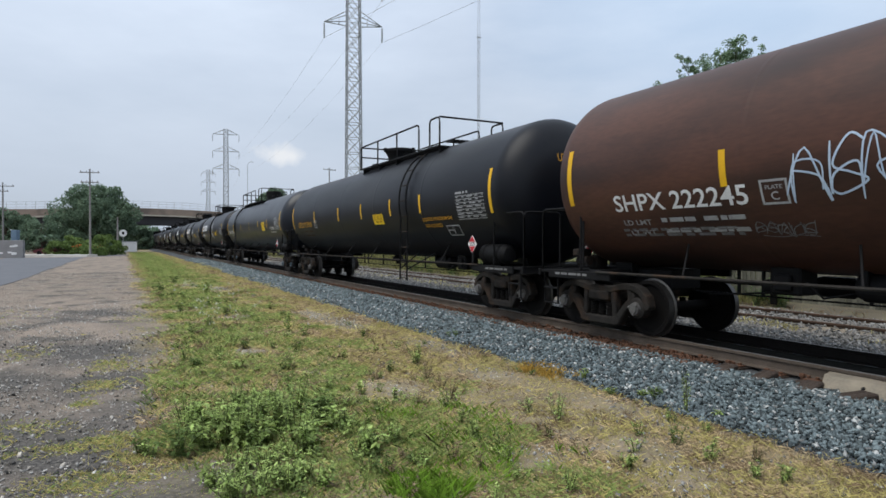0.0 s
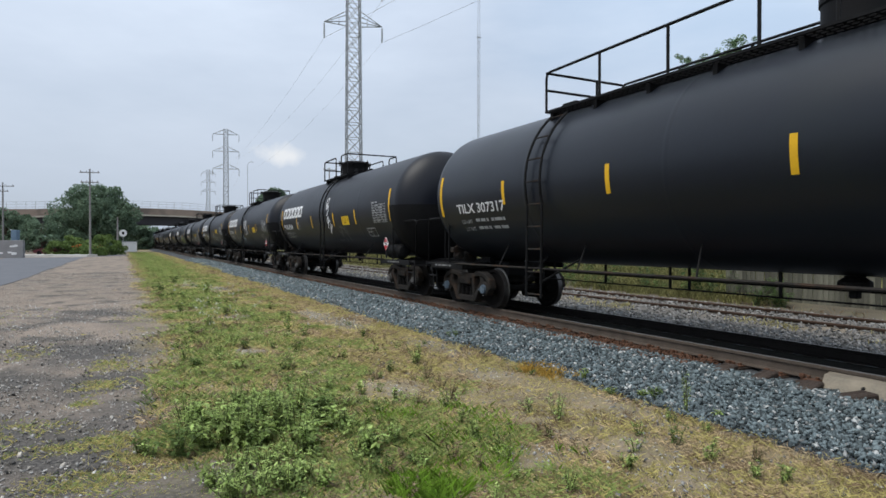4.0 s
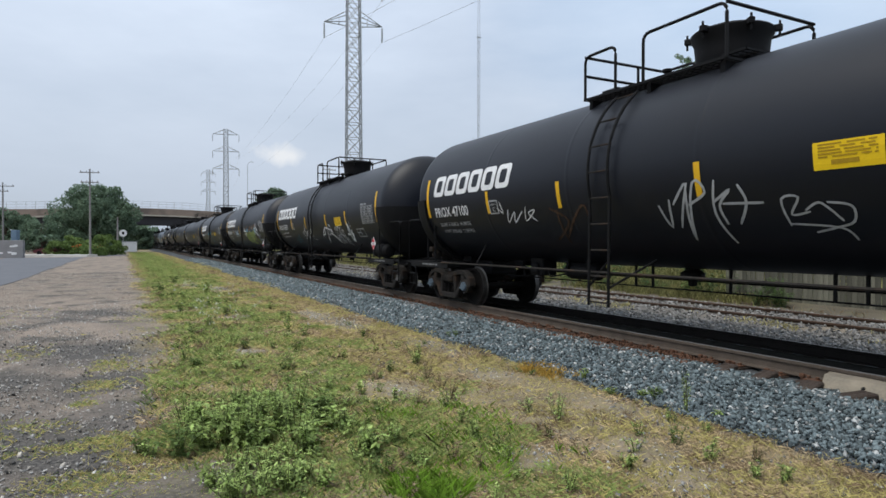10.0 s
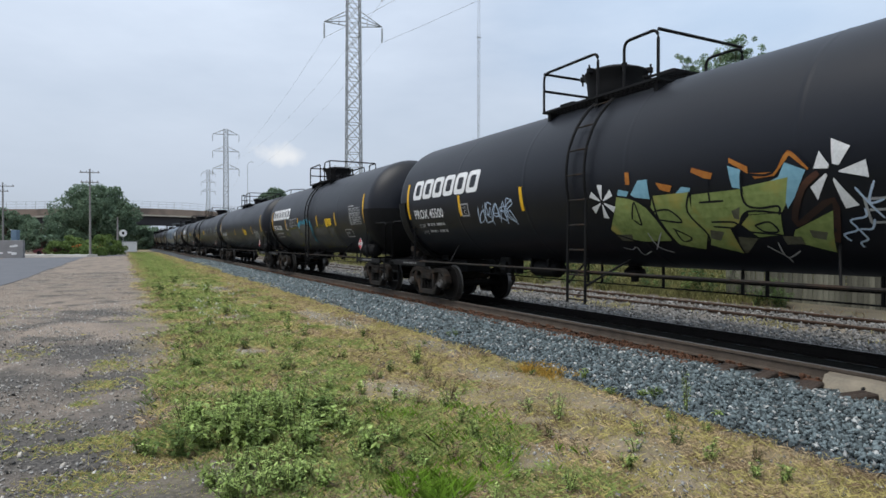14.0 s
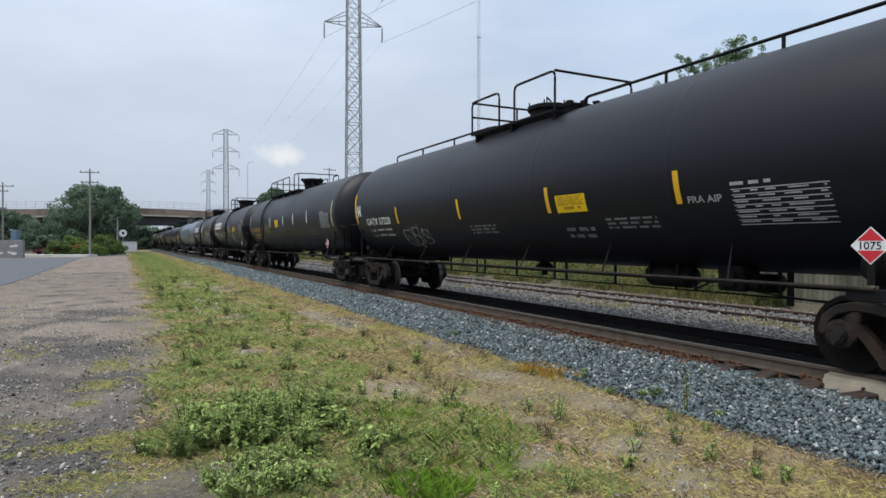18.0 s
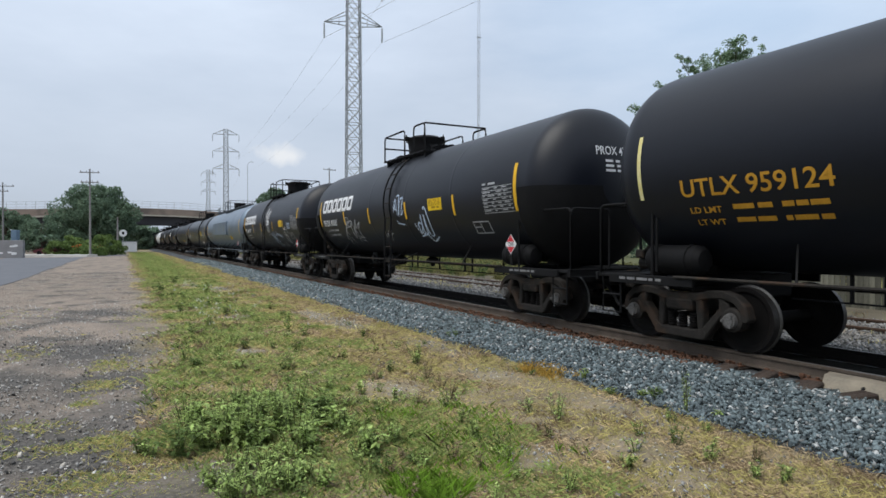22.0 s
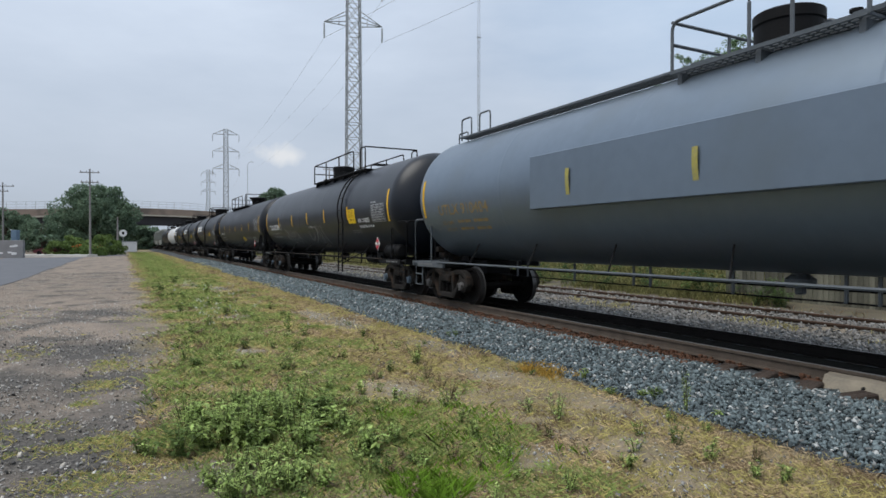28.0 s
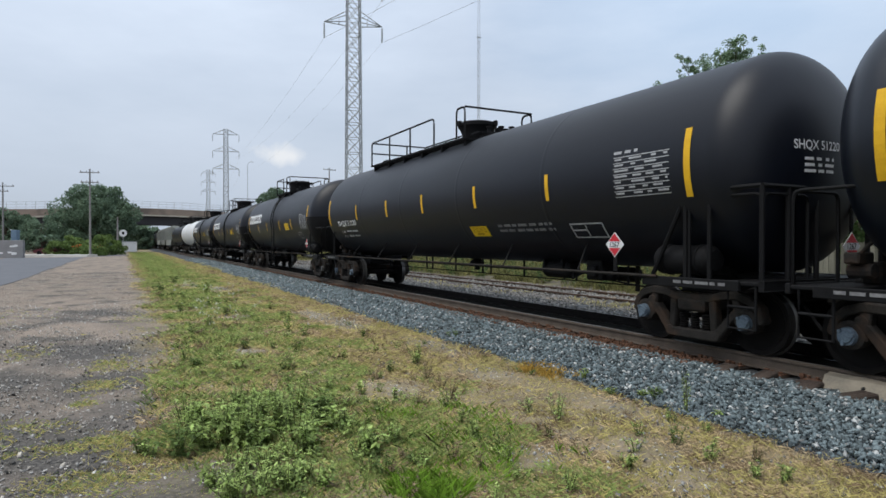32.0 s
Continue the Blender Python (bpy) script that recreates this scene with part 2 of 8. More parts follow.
M["bark"] = material("bark", (0.10, 0.075, 0.055), (0.06, 0.045, 0.035), 0.95, scale=6, fine=40, streak=(3, 3, 0.6), bump=0.6)
M["girder"] = material("dark_girder", (0.052, 0.050, 0.056), (0.035, 0.034, 0.038), 0.7, scale=0.4, fine=8, streak=(0.4, 1, 1))
M["parapet"] = material("stained_parapet", (0.30, 0.235, 0.19), (0.20, 0.16, 0.135), 0.9, scale=0.4, fine=8, third=(0.14, 0.115, 0.10), third_scale=0.2)


def leafy(name, base, second, amount=0.45, upward=0.0):
    """Leaf: two greens by island and grain, a little light let through; upward tilts the shading normals to brighten
    blades.
    """
    m = material(name, base, second, 0.65, scale=0.6, fine=9, per_island=amount, gloss=0.12)
    n, l = m.node_tree.nodes, m.node_tree.links
    shader, out = n["Principled BSDF"], n["Material Output"]
    glow = n.new("ShaderNodeBsdfTranslucent")
    l.new(shader.inputs["Base Color"].links[0].from_socket, glow.inputs["Color"])
    if upward:
        geo, lift, unit = n.new("ShaderNodeNewGeometry"), n.new("ShaderNodeVectorMath"), n.new("ShaderNodeVectorMath")
        lift.inputs[1].default_value = (0, 0, upward * 3)
        unit.operation = "NORMALIZE"
        l.new(geo.outputs["Normal"], lift.inputs[0])
        l.new(lift.outputs[0], unit.inputs[0])
        l.new(unit.outputs[0], shader.inputs["Normal"])
    add = n.new("ShaderNodeMixShader")
    add.inputs[0].default_value = 0.36
    l.new(shader.outputs[0], add.inputs[1])
    l.new(glow.outputs[0], add.inputs[2])
    l.new(add.outputs[0], out.inputs["Surface"])
    return m


M["leaf"] = leafy("dark_leaf", (0.11, 0.165, 0.06), (0.06, 0.105, 0.038))
# far trees: distance haze painted in as a paler, bluer green
M["leaf_hazed"] = leafy("hazed_far_leaf", (0.165, 0.23, 0.15), (0.10, 0.155, 0.105), 0.4)
M["leaf_bright"] = leafy("bright_leaf", (0.16, 0.225, 0.07), (0.085, 0.14, 0.042))
M["grass_green"] = leafy("green_grass", (0.37, 0.46, 0.165), (0.24, 0.33, 0.10), 0.5, 0.6)
M["grass_rank"] = leafy("rank_grass", (0.36, 0.335, 0.15), (0.21, 0.215, 0.085), 0.5)
M["leaf_sprig"] = leafy("sprig_leaf", (0.25, 0.35, 0.21), (0.14, 0.21, 0.12), 0.6)
M["grass_dry"] = leafy("dry_grass", (0.62, 0.50, 0.32), (0.44, 0.345, 0.21), 0.5, 0.6)
M["grass_mix"] = leafy("yellowing_grass", (0.58, 0.51, 0.22), (0.43, 0.40, 0.155), 0.45, 0.6)
M["grass_brown"] = leafy("dead_stalk", (0.28, 0.21, 0.135), (0.18, 0.13, 0.08), 0.4, 0.6)
M["grass_bright"] = leafy("lush_grass", (0.33, 0.52, 0.08), (0.23, 0.40, 0.05), 0.45, 0.25)
M["leaf_weed"] = leafy("weed_leaf", (0.39, 0.49, 0.17), (0.13, 0.21, 0.058), 0.8, 0.2)
M["weed_brown"] = leafy("withered_leaf", (0.30, 0.235, 0.145), (0.19, 0.145, 0.085), 0.5)
M["stem"] = material("green_stem", (0.12, 0.14, 0.05), (0.08, 0.1, 0.04), 0.8)
# bed between the rails: oil and the train's shade, both in the colour
M["oily_bed"] = material("shaded_oily_ballast", (0.022, 0.023, 0.0215), (0.012, 0.0125, 0.012), 1.0, scale=4, fine=22, bump=0.4, bump_scale=28, gloss=0.0)
# far rail: a darker copy of the rail, the train's shade painted in
M["shaded_rail"] = material("shaded_rail", (0.018, 0.016, 0.015), (0.011, 0.010, 0.0095), 0.8, scale=4, fine=60, gloss=0.1)
M["siding_rail"] = material("rusted_siding_rail", (0.085, 0.052, 0.035), (0.045, 0.03, 0.022), 0.85, scale=4, fine=60)
M["siding_stone"] = material("siding_stone", (0.25, 0.245, 0.235), (0.12, 0.118, 0.112), 0.9, scale=8, fine=60, per_island=0.7)
M["stone_pale"] = material("pale_ballast_stone", (0.42, 0.43, 0.42), (0.28, 0.29, 0.29), 0.85, scale=9, fine=70, per_island=0.5)
# stones between the rails: oil, with the shade under the train painted in
M["stone_dark"] = material("shaded_oily_stone", (0.013, 0.0125, 0.012), (0.007, 0.007, 0.007), 1.0, scale=7, fine=70, per_island=0.5, gloss=0.0)
M["gravel_pale"] = material("pale_gravel_stone", (0.46, 0.45, 0.43), (0.30, 0.29, 0.275), 0.9, scale=8, fine=60, per_island=0.4)
M["gravel_dark"] = material("dark_gravel_stone", (0.085, 0.082, 0.078), (0.045, 0.044, 0.043), 0.9, scale=8, fine=60, per_island=0.5)
M["sign_ink"] = material("brown_notice_ink", (0.40, 0.25, 0.012), (0.28, 0.17, 0.01), 0.7)
M["kerb"] = material("pale_kerb", (0.62, 0.61, 0.58), (0.48, 0.47, 0.45), 0.85, scale=1.2, fine=30)
M["bank"] = material("bare_bank_soil", (0.125, 0.107, 0.078), (0.080, 0.070, 0.05), 0.95, scale=1.4, fine=30, bump=0.6, bump_scale=20, third=(0.15, 0.145, 0.075), third_scale=0.5)
M["petal_white"] = leafy("white_petal", (0.75, 0.75, 0.72), (0.6, 0.62, 0.58), 0.3)
M["grass_orange"] = leafy("orange_grass", (0.80, 0.54, 0.14), (0.64, 0.42, 0.1), 0.3, 0.6)


# ---- building helpers ----
def part(name, bm, mat, parent=None, label="", m=None, smooth=False):
    """Link a bmesh or a mesh as one object, under a thing or a part if one is given."""
    if isinstance(bm, bmesh.types.BMesh):
        me = bpy.data.meshes.new(name)
        bm.to_mesh(me)
        bm.free()
    else:
        me = bm
    if mat and not me.materials:
        for one in (mat if isinstance(mat, (list, tuple)) else [mat]):
            me.materials.append(one)
    if smooth:
        me.polygons.foreach_set("use_smooth", [True] * len(me.polygons))
    ob = new(name, me)
    if parent:
        ob.parent = parent
    if m:
        ob.matrix_basis = m
    if label:
        ob["label"] = label
    return ob


def empty(name, m, label, category, group="", kind=""):
    ob = new(name)
    ob.empty_display_size = 0.2
    ob.matrix_basis = m
    return tagged(ob, label, category, group, kind)


def box(bm, x0, x1, y0, y1, z0, z1, bevel=0.0, m=None):
    made = bmesh.ops.create_cube(bm, size=1.0)["verts"]
    for v in made:
        v.co = Vector(((x0 + x1) / 2 + v.co.x * (x1 - x0), (y0 + y1) / 2 + v.co.y * (y1 - y0), (z0 + z1) / 2 + v.co.z * (z1 - z0)))
    if bevel:
        edges = list({e for v in made for e in v.link_edges})
        made = bmesh.ops.bevel(bm, geom=edges, offset=bevel, segments=1, affect="EDGES", profile=0.5)["verts"]
    if m:
        bmesh.ops.transform(bm, matrix=m, verts=made)
    return bm


def tube(bm, points, r, sides=6, r_end=None, caps=True):
    """A pipe of radius r along points."""
    pts = [Vector(p) for p in points]
    rings = []
    for i, p in enumerate(pts):
        d = (pts[min(i + 1, len(pts) - 1)] - pts[max(i - 1, 0)]).normalized()
        side = d.cross(Vector((0, 0, 1))) if abs(d.z) < 0.95 else d.cross(Vector((0, 1, 0)))
        side.normalize()
        up = side.cross(d)
        rr = r if r_end is None else r + (r_end - r) * i / (len(pts) - 1)
        rings.append([bm.verts.new(p + side * math.cos(a) * rr + up * math.sin(a) * rr) for a in (2 * math.pi * k / sides for k in range(sides))])
    for a, b in zip(rings, rings[1:]):
        for k in range(sides):
            bm.faces.new((a[k], a[(k + 1) % sides], b[(k + 1) % sides], b[k]))
    if caps:
        bm.faces.new(rings[0][::-1])
        bm.faces.new(rings[-1])
    return bm


def lathe(bm, profile, axis="z", sides=24, m=None, closed=False):
    """Turn (radius, height) pairs round an axis."""
    rings = []
    for r, h in profile:
        ring = []
        for k in range(sides):
            a = 2 * math.pi * k / sides
            c, s = r * math.cos(a), r * math.sin(a)
            p = {"z": (c, s, h), "y": (c, h, s), "x": (h, c, s)}[axis]
            ring.append(bm.verts.new(m @ Vector(p) if m else p))
        rings.append(ring)
    pairs = list(zip(rings, rings[1:])) + ([(rings[-1], rings[0])] if closed else [])
    for a, b in pairs:
        for k in range(sides):
            bm.faces.new((a[k], a[(k + 1) % sides], b[(k + 1) % sides], b[k]))
    if not closed:
        bm.faces.new(rings[0][::-1])
        bm.faces.new(rings[-1])
    bmesh.ops.recalc_face_normals(bm, faces=bm.faces)
    return bm


def prism(bm, outline, x0, x1, holes=()):
    """A plate with its outline in (y, z), from x0 to x1."""
    a = [bm.verts.new((x0, y, z)) for y, z in outline]
    b = [bm.verts.new((x1, y, z)) for y, z in outline]
    n = len(outline)
    bm.faces.new(a)
    bm.faces.new(b[::-1])
    for k in range(n):
        bm.faces.new((a[k], b[k], b[(k + 1) % n], a[(k + 1) % n]))
    return bm


def mesh_of(name, verts, faces):
    me = bpy.data.meshes.new(name)
    me.from_pydata([tuple(v) for v in verts], [], [tuple(f) for f in faces])
    me.update()
    return me


def polys(name, verts, size):
    """A mesh of equal polygons from an (n * size, 3) array."""
    n = len(verts) // size
    me = bpy.data.meshes.new(name)
    me.vertices.add(len(verts))
    me.vertices.foreach_set("co", np.asarray(verts, dtype=np.float32).ravel())
    me.loops.add(n * size)
    me.loops.foreach_set("vertex_index", np.arange(n * size, dtype=np.int32))
    me.polygons.add(n)
    me.polygons.foreach_set("loop_start", np.arange(0, n * size, size, dtype=np.int32))
    me.update(calc_edges=True)
    me.validate()
    return me


def smooth(me):
    me.polygons.foreach_set("use_smooth", [True] * len(me.polygons))
    me.set_sharp_from_angle(angle=radians(35))
    return me


def zone_ground():
    """One sheet: gravel lot on the road side, dry soil towards the track, blended by noise across the boundary."""
    m = M["ground"]
    n, l = m.node_tree.nodes, m.node_tree.links
    shader = n["Principled BSDF"]
    soil = shader.inputs["Base Color"].links[0].from_socket
    co = n.new("ShaderNodeTexCoord")
    sep = n.new("ShaderNodeSeparateXYZ")
    l.new(co.outputs["Object"], sep.inputs[0])

    def noise_of(scale, detail=5.0):
        t = n.new("ShaderNodeTexNoise")
        t.inputs["Scale"].default_value, t.inputs["Detail"].default_value = scale, detail
        l.new(co.outputs["Object"], t.inputs["Vector"])
        return t.outputs["Fac"]

    def math_of(op, a, b):
        t = n.new("ShaderNodeMath")
        t.operation = op
        for i, v in enumerate((a, b)):
            if isinstance(v, (int, float)):
                t.inputs[i].default_value = v
            else:
                l.new(v, t.inputs[i])
        return t.outputs[0]

    def ranged(v, lo, hi):
        r = n.new("ShaderNodeMapRange")
        r.inputs["From Min"].default_value, r.inputs["From Max"].default_value = lo, hi
        l.new(v, r.inputs["Value"])
        return r.outputs["Result"]

    def blend(f, a, b):
        x = n.new("ShaderNodeMix")
        x.data_type = "RGBA"
        l.new(f, x.inputs["Factor"])
        for s, v in (("A", a), ("B", b)):
            if isinstance(v, tuple):
                x.inputs[s].default_value = (*v, 1)
            else:
                l.new(v, x.inputs[s])
        return x.outputs["Result"]

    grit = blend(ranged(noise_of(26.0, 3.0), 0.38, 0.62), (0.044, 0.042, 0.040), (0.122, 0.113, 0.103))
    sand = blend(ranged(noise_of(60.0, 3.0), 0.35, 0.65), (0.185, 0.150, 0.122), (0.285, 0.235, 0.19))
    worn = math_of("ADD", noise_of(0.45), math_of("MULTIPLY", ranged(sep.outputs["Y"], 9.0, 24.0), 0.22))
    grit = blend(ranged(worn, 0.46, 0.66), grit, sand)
    damp = blend(ranged(noise_of(34.0, 3.0), 0.4, 0.7), (0.068, 0.062, 0.056), (0.135, 0.122, 0.104))
    grit = blend(ranged(noise_of(0.95, 7.0), 0.54, 0.63), grit, damp)
    edge = math_of("ADD", sep.outputs["X"], math_of("MULTIPLY", math_of("SUBTRACT", noise_of(0.75, 9.0), 0.5), 2.6))
    edge = math_of("ADD", edge, math_of("MULTIPLY", math_of("SUBTRACT", noise_of(0.12, 4.0), 0.5), 1.6))
    weedy = blend(ranged(noise_of(3.0), 0.35, 0.65), (0.06, 0.075, 0.03), (0.115, 0.11, 0.055))
    beyond = math_of("ADD", sep.outputs["X"], math_of("MULTIPLY", math_of("SUBTRACT", noise_of(0.4), 0.5), 3.0))
    soil = blend(ranged(beyond, 15.2, 16.6), soil, weedy)
    l.new(blend(ranged(edge, 0.1, 1.0), grit, soil), shader.inputs["Base Color"])


zone_ground()



# ---- ground, road and track bed ----
def ground_height(x, y):
    """Flat, with small swells; a low ditch towards the far siding."""
    h = 0.05 * noise.noise((x * 0.35, y * 0.35, 0.0)) + 0.02 * noise.noise((x * 1.6, y * 1.6, 5.0))
    near = max(0.0, 1 - math.hypot(x, y) / 60) * min(1.0, max(0.0, (x + 4.2) / 2))
    return h * near


def spread_axis(lo, hi, fine_lo, fine_hi, step, grow=1.35):
    vals = list(np.arange(fine_lo, fine_hi + 1e-6, step))
    d, v = step, fine_hi
    while v < hi:
        d *= grow
        v = min(v + d, hi)
        vals.append(v)
    d, v = step, fine_lo
    while v > lo:
        d *= grow
        v = max(v - d, lo)
        vals.insert(0, v)
    return vals


gx, gy = spread_axis(-2500, 2500, -9, 24, 0.3), spread_axis(-2500, 2500, -4, 40, 0.3)
verts = [(x, y, ground_height(x, y)) for y in gy for x in gx]
nx = len(gx)
faces = [(j * nx + i, j * nx + i + 1, (j + 1) * nx + i + 1, (j + 1) * nx + i) for j in range(len(gy) - 1) for i in range(nx - 1)]
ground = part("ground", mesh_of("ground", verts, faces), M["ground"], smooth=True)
tagged(ground, "dry sandy ground with thin grass beside the track", "ground", kind="structure")


def strip(name, pts, mat, label, category, base=-0.3):
    """A raised sheet with an irregular edge: pts are (x left, x right, y, z) rows from near to far."""
    bm = bmesh.new()
    rows = []
    for xa, xb, y, z in pts:
        rows.append([bm.verts.new((xa, y, base)), bm.verts.new((xa, y, z)), bm.verts.new((xb, y, z)), bm.verts.new((xb, y, base))])
    for a, b in zip(rows, rows[1:]):
        for k in range(3):
            bm.faces.new((a[k], a[k + 1], b[k + 1], b[k]))
    bmesh.ops.recalc_face_normals(bm, faces=bm.faces)
    return tagged(part(name, bm, mat), label, category, kind="structure")


road_rows = [(-13.0, -4.75 + 0.06 * math.sin(y * 0.35) + 0.03 * math.sin(y * 1.3), y, 0.022) for y in np.arange(-60, 92, 0.5)]
strip("road", road_rows, M["asphalt"], "worn grey asphalt road beside the line", "road")


def slanted(name, d0, d1, l0, l1, z, mat, label, category):
    """A flat strip square to the view: d metres ahead, l metres across."""
    fx, fy = math.sin(radians(27.49)), math.cos(radians(27.49))
    bm = bmesh.new()
    low = [bm.verts.new((l * fy + d * fx, d * fy - l * fx, -0.2)) for d, l in ((d0, l0), (d0, l1), (d1, l1), (d1, l0))]
    top = [bm.verts.new((v.co.x, v.co.y, z)) for v in low]
    bm.faces.new(top)
    for k in range(4):
        bm.faces.new((low[k], low[(k + 1) % 4], top[(k + 1) % 4], top[k]))
    bmesh.ops.recalc_face_normals(bm, faces=bm.faces)
    return tagged(part(name, bm, mat), label, category, kind="structure")


slanted("kerb", 80.6, 83.0, -58, -47.0, 0.30, M["kerb"], "pale concrete kerb across the road's end", "kerb")
slanted("side_street", 84.0, 96.0, -160, -47.0, 0.035, M["asphalt"], "asphalt side street beyond the kerb", "road")


# ---- the line: path of the track, straight and then bending away ----
BEND, BEND_R = 270.0, 1000.0


def on_track(s, side=0.0, centre=XC):
    """Place and heading (radians, clockwise) at s metres along the line."""
    if s <= BEND:
        return centre + side, s, 0.0
    a = (s - BEND) / BEND_R
    return centre + BEND_R * (1 - math.cos(a)) + side * math.cos(a), BEND + BEND_R * math.sin(a) - side * math.sin(a), a


def sweep(name, profile, stations, mat, centre=XC, ys=None):
    """Draw a cross-section (x from the centre line, z) along the line."""
    verts, faces, n = [], [], len(profile)
    for s in stations:
        for px, pz in profile:
            x, y, _ = on_track(s, px, centre)
            verts.append((x, y, pz))
    for j in range(len(stations) - 1):
        for k in range(n - 1):
            a = j * n + k
            faces.append((a, a + 1, a + n + 1, a + n))
    me = mesh_of(name, verts, faces)
    me.materials.append(mat)
    return me


STATIONS = [-300, -200, -100, -60, -30, -15] + list(np.arange(-10, 60, 1.0)) + list(range(60, 270, 10)) + list(range(270, 760, 20))
bed = [(-3.2, -0.25), (-3.05, 0.012), (-2.55, 0.06), (-2.1, 0.13), (-1.78, 0.185), (-1.42, 0.165), (-1.2, 0.135), (1.3, 0.135), (1.8, 0.19), (2.6, 0.06), (4.3, 0.02), (4.4, -0.25)]
ballast = new("ballast_bed", sweep("ballast_bed", bed, STATIONS, M["ballast"]))
tagged(ballast, "blue-grey crushed stone ballast under the running track", "ballast", kind="structure")
siding_bed = new("siding_bed", sweep("siding_bed", [(-2.6, -0.2), (-2.4, 0.03), (-1.2, 0.03), (1.2, 0.02), (2.2, 0.02), (2.5, -0.2)], STATIONS, M["gravel"], 14.55))
tagged(siding_bed, "pale weedy gravel under the rusty siding", "ballast", kind="structure")

RAIL_PROFILE = [(-0.075, 0), (-0.075, 0.012), (-0.012, 0.03), (-0.010, 0.125), (-0.036, 0.135), (-0.036, 0.168), (-0.028, 0.175), (0.028, 0.175), (0.036, 0.168), (0.036, 0.135), (0.010, 0.125), (0.012, 0.03), (0.075, 0.012), (0.075, 0)]


def rail(x, top, centre, label, shiny=True, mat="rail"):
    prof = [(x + px, top - 0.175 + pz) for px, pz in RAIL_PROFILE]
    me = sweep("rail", prof, STATIONS, M[mat], centre)
    me.materials.append(M["railhead"])
    if shiny:
        for p in me.polygons:
            if p.normal.z > 0.9 and p.center.z > top - 0.02:
                p.material_index = 1
    return tagged(new("rail", me), label, "rail", "rails", kind="structure")


rail(-0.7525, RAIL, XC, "dusty brown steel rail with a worn head")
# the far rail takes the colour with the train's shade in it
rail(0.7525, RAIL, XC, "oily dark steel rail with a worn head", True, "shaded_rail")
for side in (-0.7525, 0.7525):
    rail(side, 0.12, 14.55, "rusted brown siding rail", False, "siding_rail")
dark_bed = new("oily_bed", sweep("oily_bed", [(-0.62, 0.10), (-0.6, 0.192), (0.6, 0.192), (0.62, 0.10)], STATIONS, M["oily_bed"]))
tagged(dark_bed, "oil-blackened ballast between the running rails", "ballast", kind="structure")


def tie_mesh(bm):
    box(bm, -1.3, 1.3, -0.115, 0.115, -0.17, 0.0, 0.012)


def plate_mesh(bm):
    box(bm, -0.18, 0.18, -0.09, 0.09, 0.0, 0.018, 0.004)
    for dx, dy in ((-0.1, -0.05), (0.1, 0.05), (-0.1, 0.06)):
        box(bm, dx - 0.018, dx + 0.018, dy - 0.018, dy + 0.018, 0.018, 0.05, 0.004)


def anchor_mesh(bm):
    box(bm, -0.11, 0.11, -0.02, 0.02, -0.05, 0.03, 0.008)
    box(bm, -0.12, -0.07, -0.03, 0.03, 0.0, 0.05, 0.008)


tie_me, plate_me, anchor_me = bpy.data.meshes.new("tie"), bpy.data.meshes.new("tie_plate"), bpy.data.meshes.new("rail_anchor")
for me, build, mat in ((tie_me, tie_mesh, "tie"), (plate_me, plate_mesh, "rust"), (anchor_me, anchor_mesh, "rust")):
    bm = bmesh.new()
    build(bm)
    bm.to_mesh(me)
    bm.free()
    me.materials.append(M[mat])
track = empty("running_track", pose(0, 0, 0), "wooden ties with rusty plates under the running rails", "railway track", kind="structure")
rng = random.Random(21)
for k in range(230):
    y = -14 + 0.53 * k
    t = part("tie", tie_me, None, track, m=pose(XC + rng.uniform(-0.04, 0.04), y + rng.uniform(-0.03, 0.03), RAIL - 0.195 + rng.uniform(-0.008, 0.012), 0, 0, rng.uniform(-1.5, 1.5)))
    if y < 45:
        part("tie_plate", plate_me, None, t, m=pose(-0.7525, 0, 0.002))
        part("rail_anchor", anchor_me, None, t, m=pose(-0.7525, 0.15, 0.01))
siding = empty("siding_track", pose(0, 0, 0), "weathered ties under the rusty siding", "railway track", kind="structure")
for k in range(110):
    part("tie", tie_me, None, siding, m=pose(14.55 + rng.uniform(-0.06, 0.06), -12 + 0.6 * k, -0.02 + rng.uniform(-0.02, 0.03), 0, 0, rng.uniform(-2, 2)))


# ---- the overbridge ----
def hump(x):
    """The deck rises a little towards its middle span."""
    d = abs(x - 4.0)
    return -0.85 * (d / 24) ** 2 if d < 24 else -0.85 - 0.03 * (d - 24)


def beam(name, parent, y0, y1, z0, z1, mat, x0=-150, x1=70):
    """A long member that follows the deck's rise."""
    bm = bmesh.new()
    rows = []
    for k in range(45):
        x = x0 + (x1 - x0) * k / 44
        h = hump(x)
        rows.append([bm.verts.new((x, y, z + h)) for y, z in ((y0, z0), (y1, z0), (y1, z1), (y0, z1))])
    for p, q in zip(rows, rows[1:]):
        for k in range(4):
            bm.faces.new((p[k], p[(k + 1) % 4], q[(k + 1) % 4], q[k]))
    bm.faces.new(rows[0])
    bm.faces.new(rows[-1][::-1])
    bmesh.ops.recalc_face_normals(bm, faces=bm.faces)
    return part(name, bm, mat, parent)


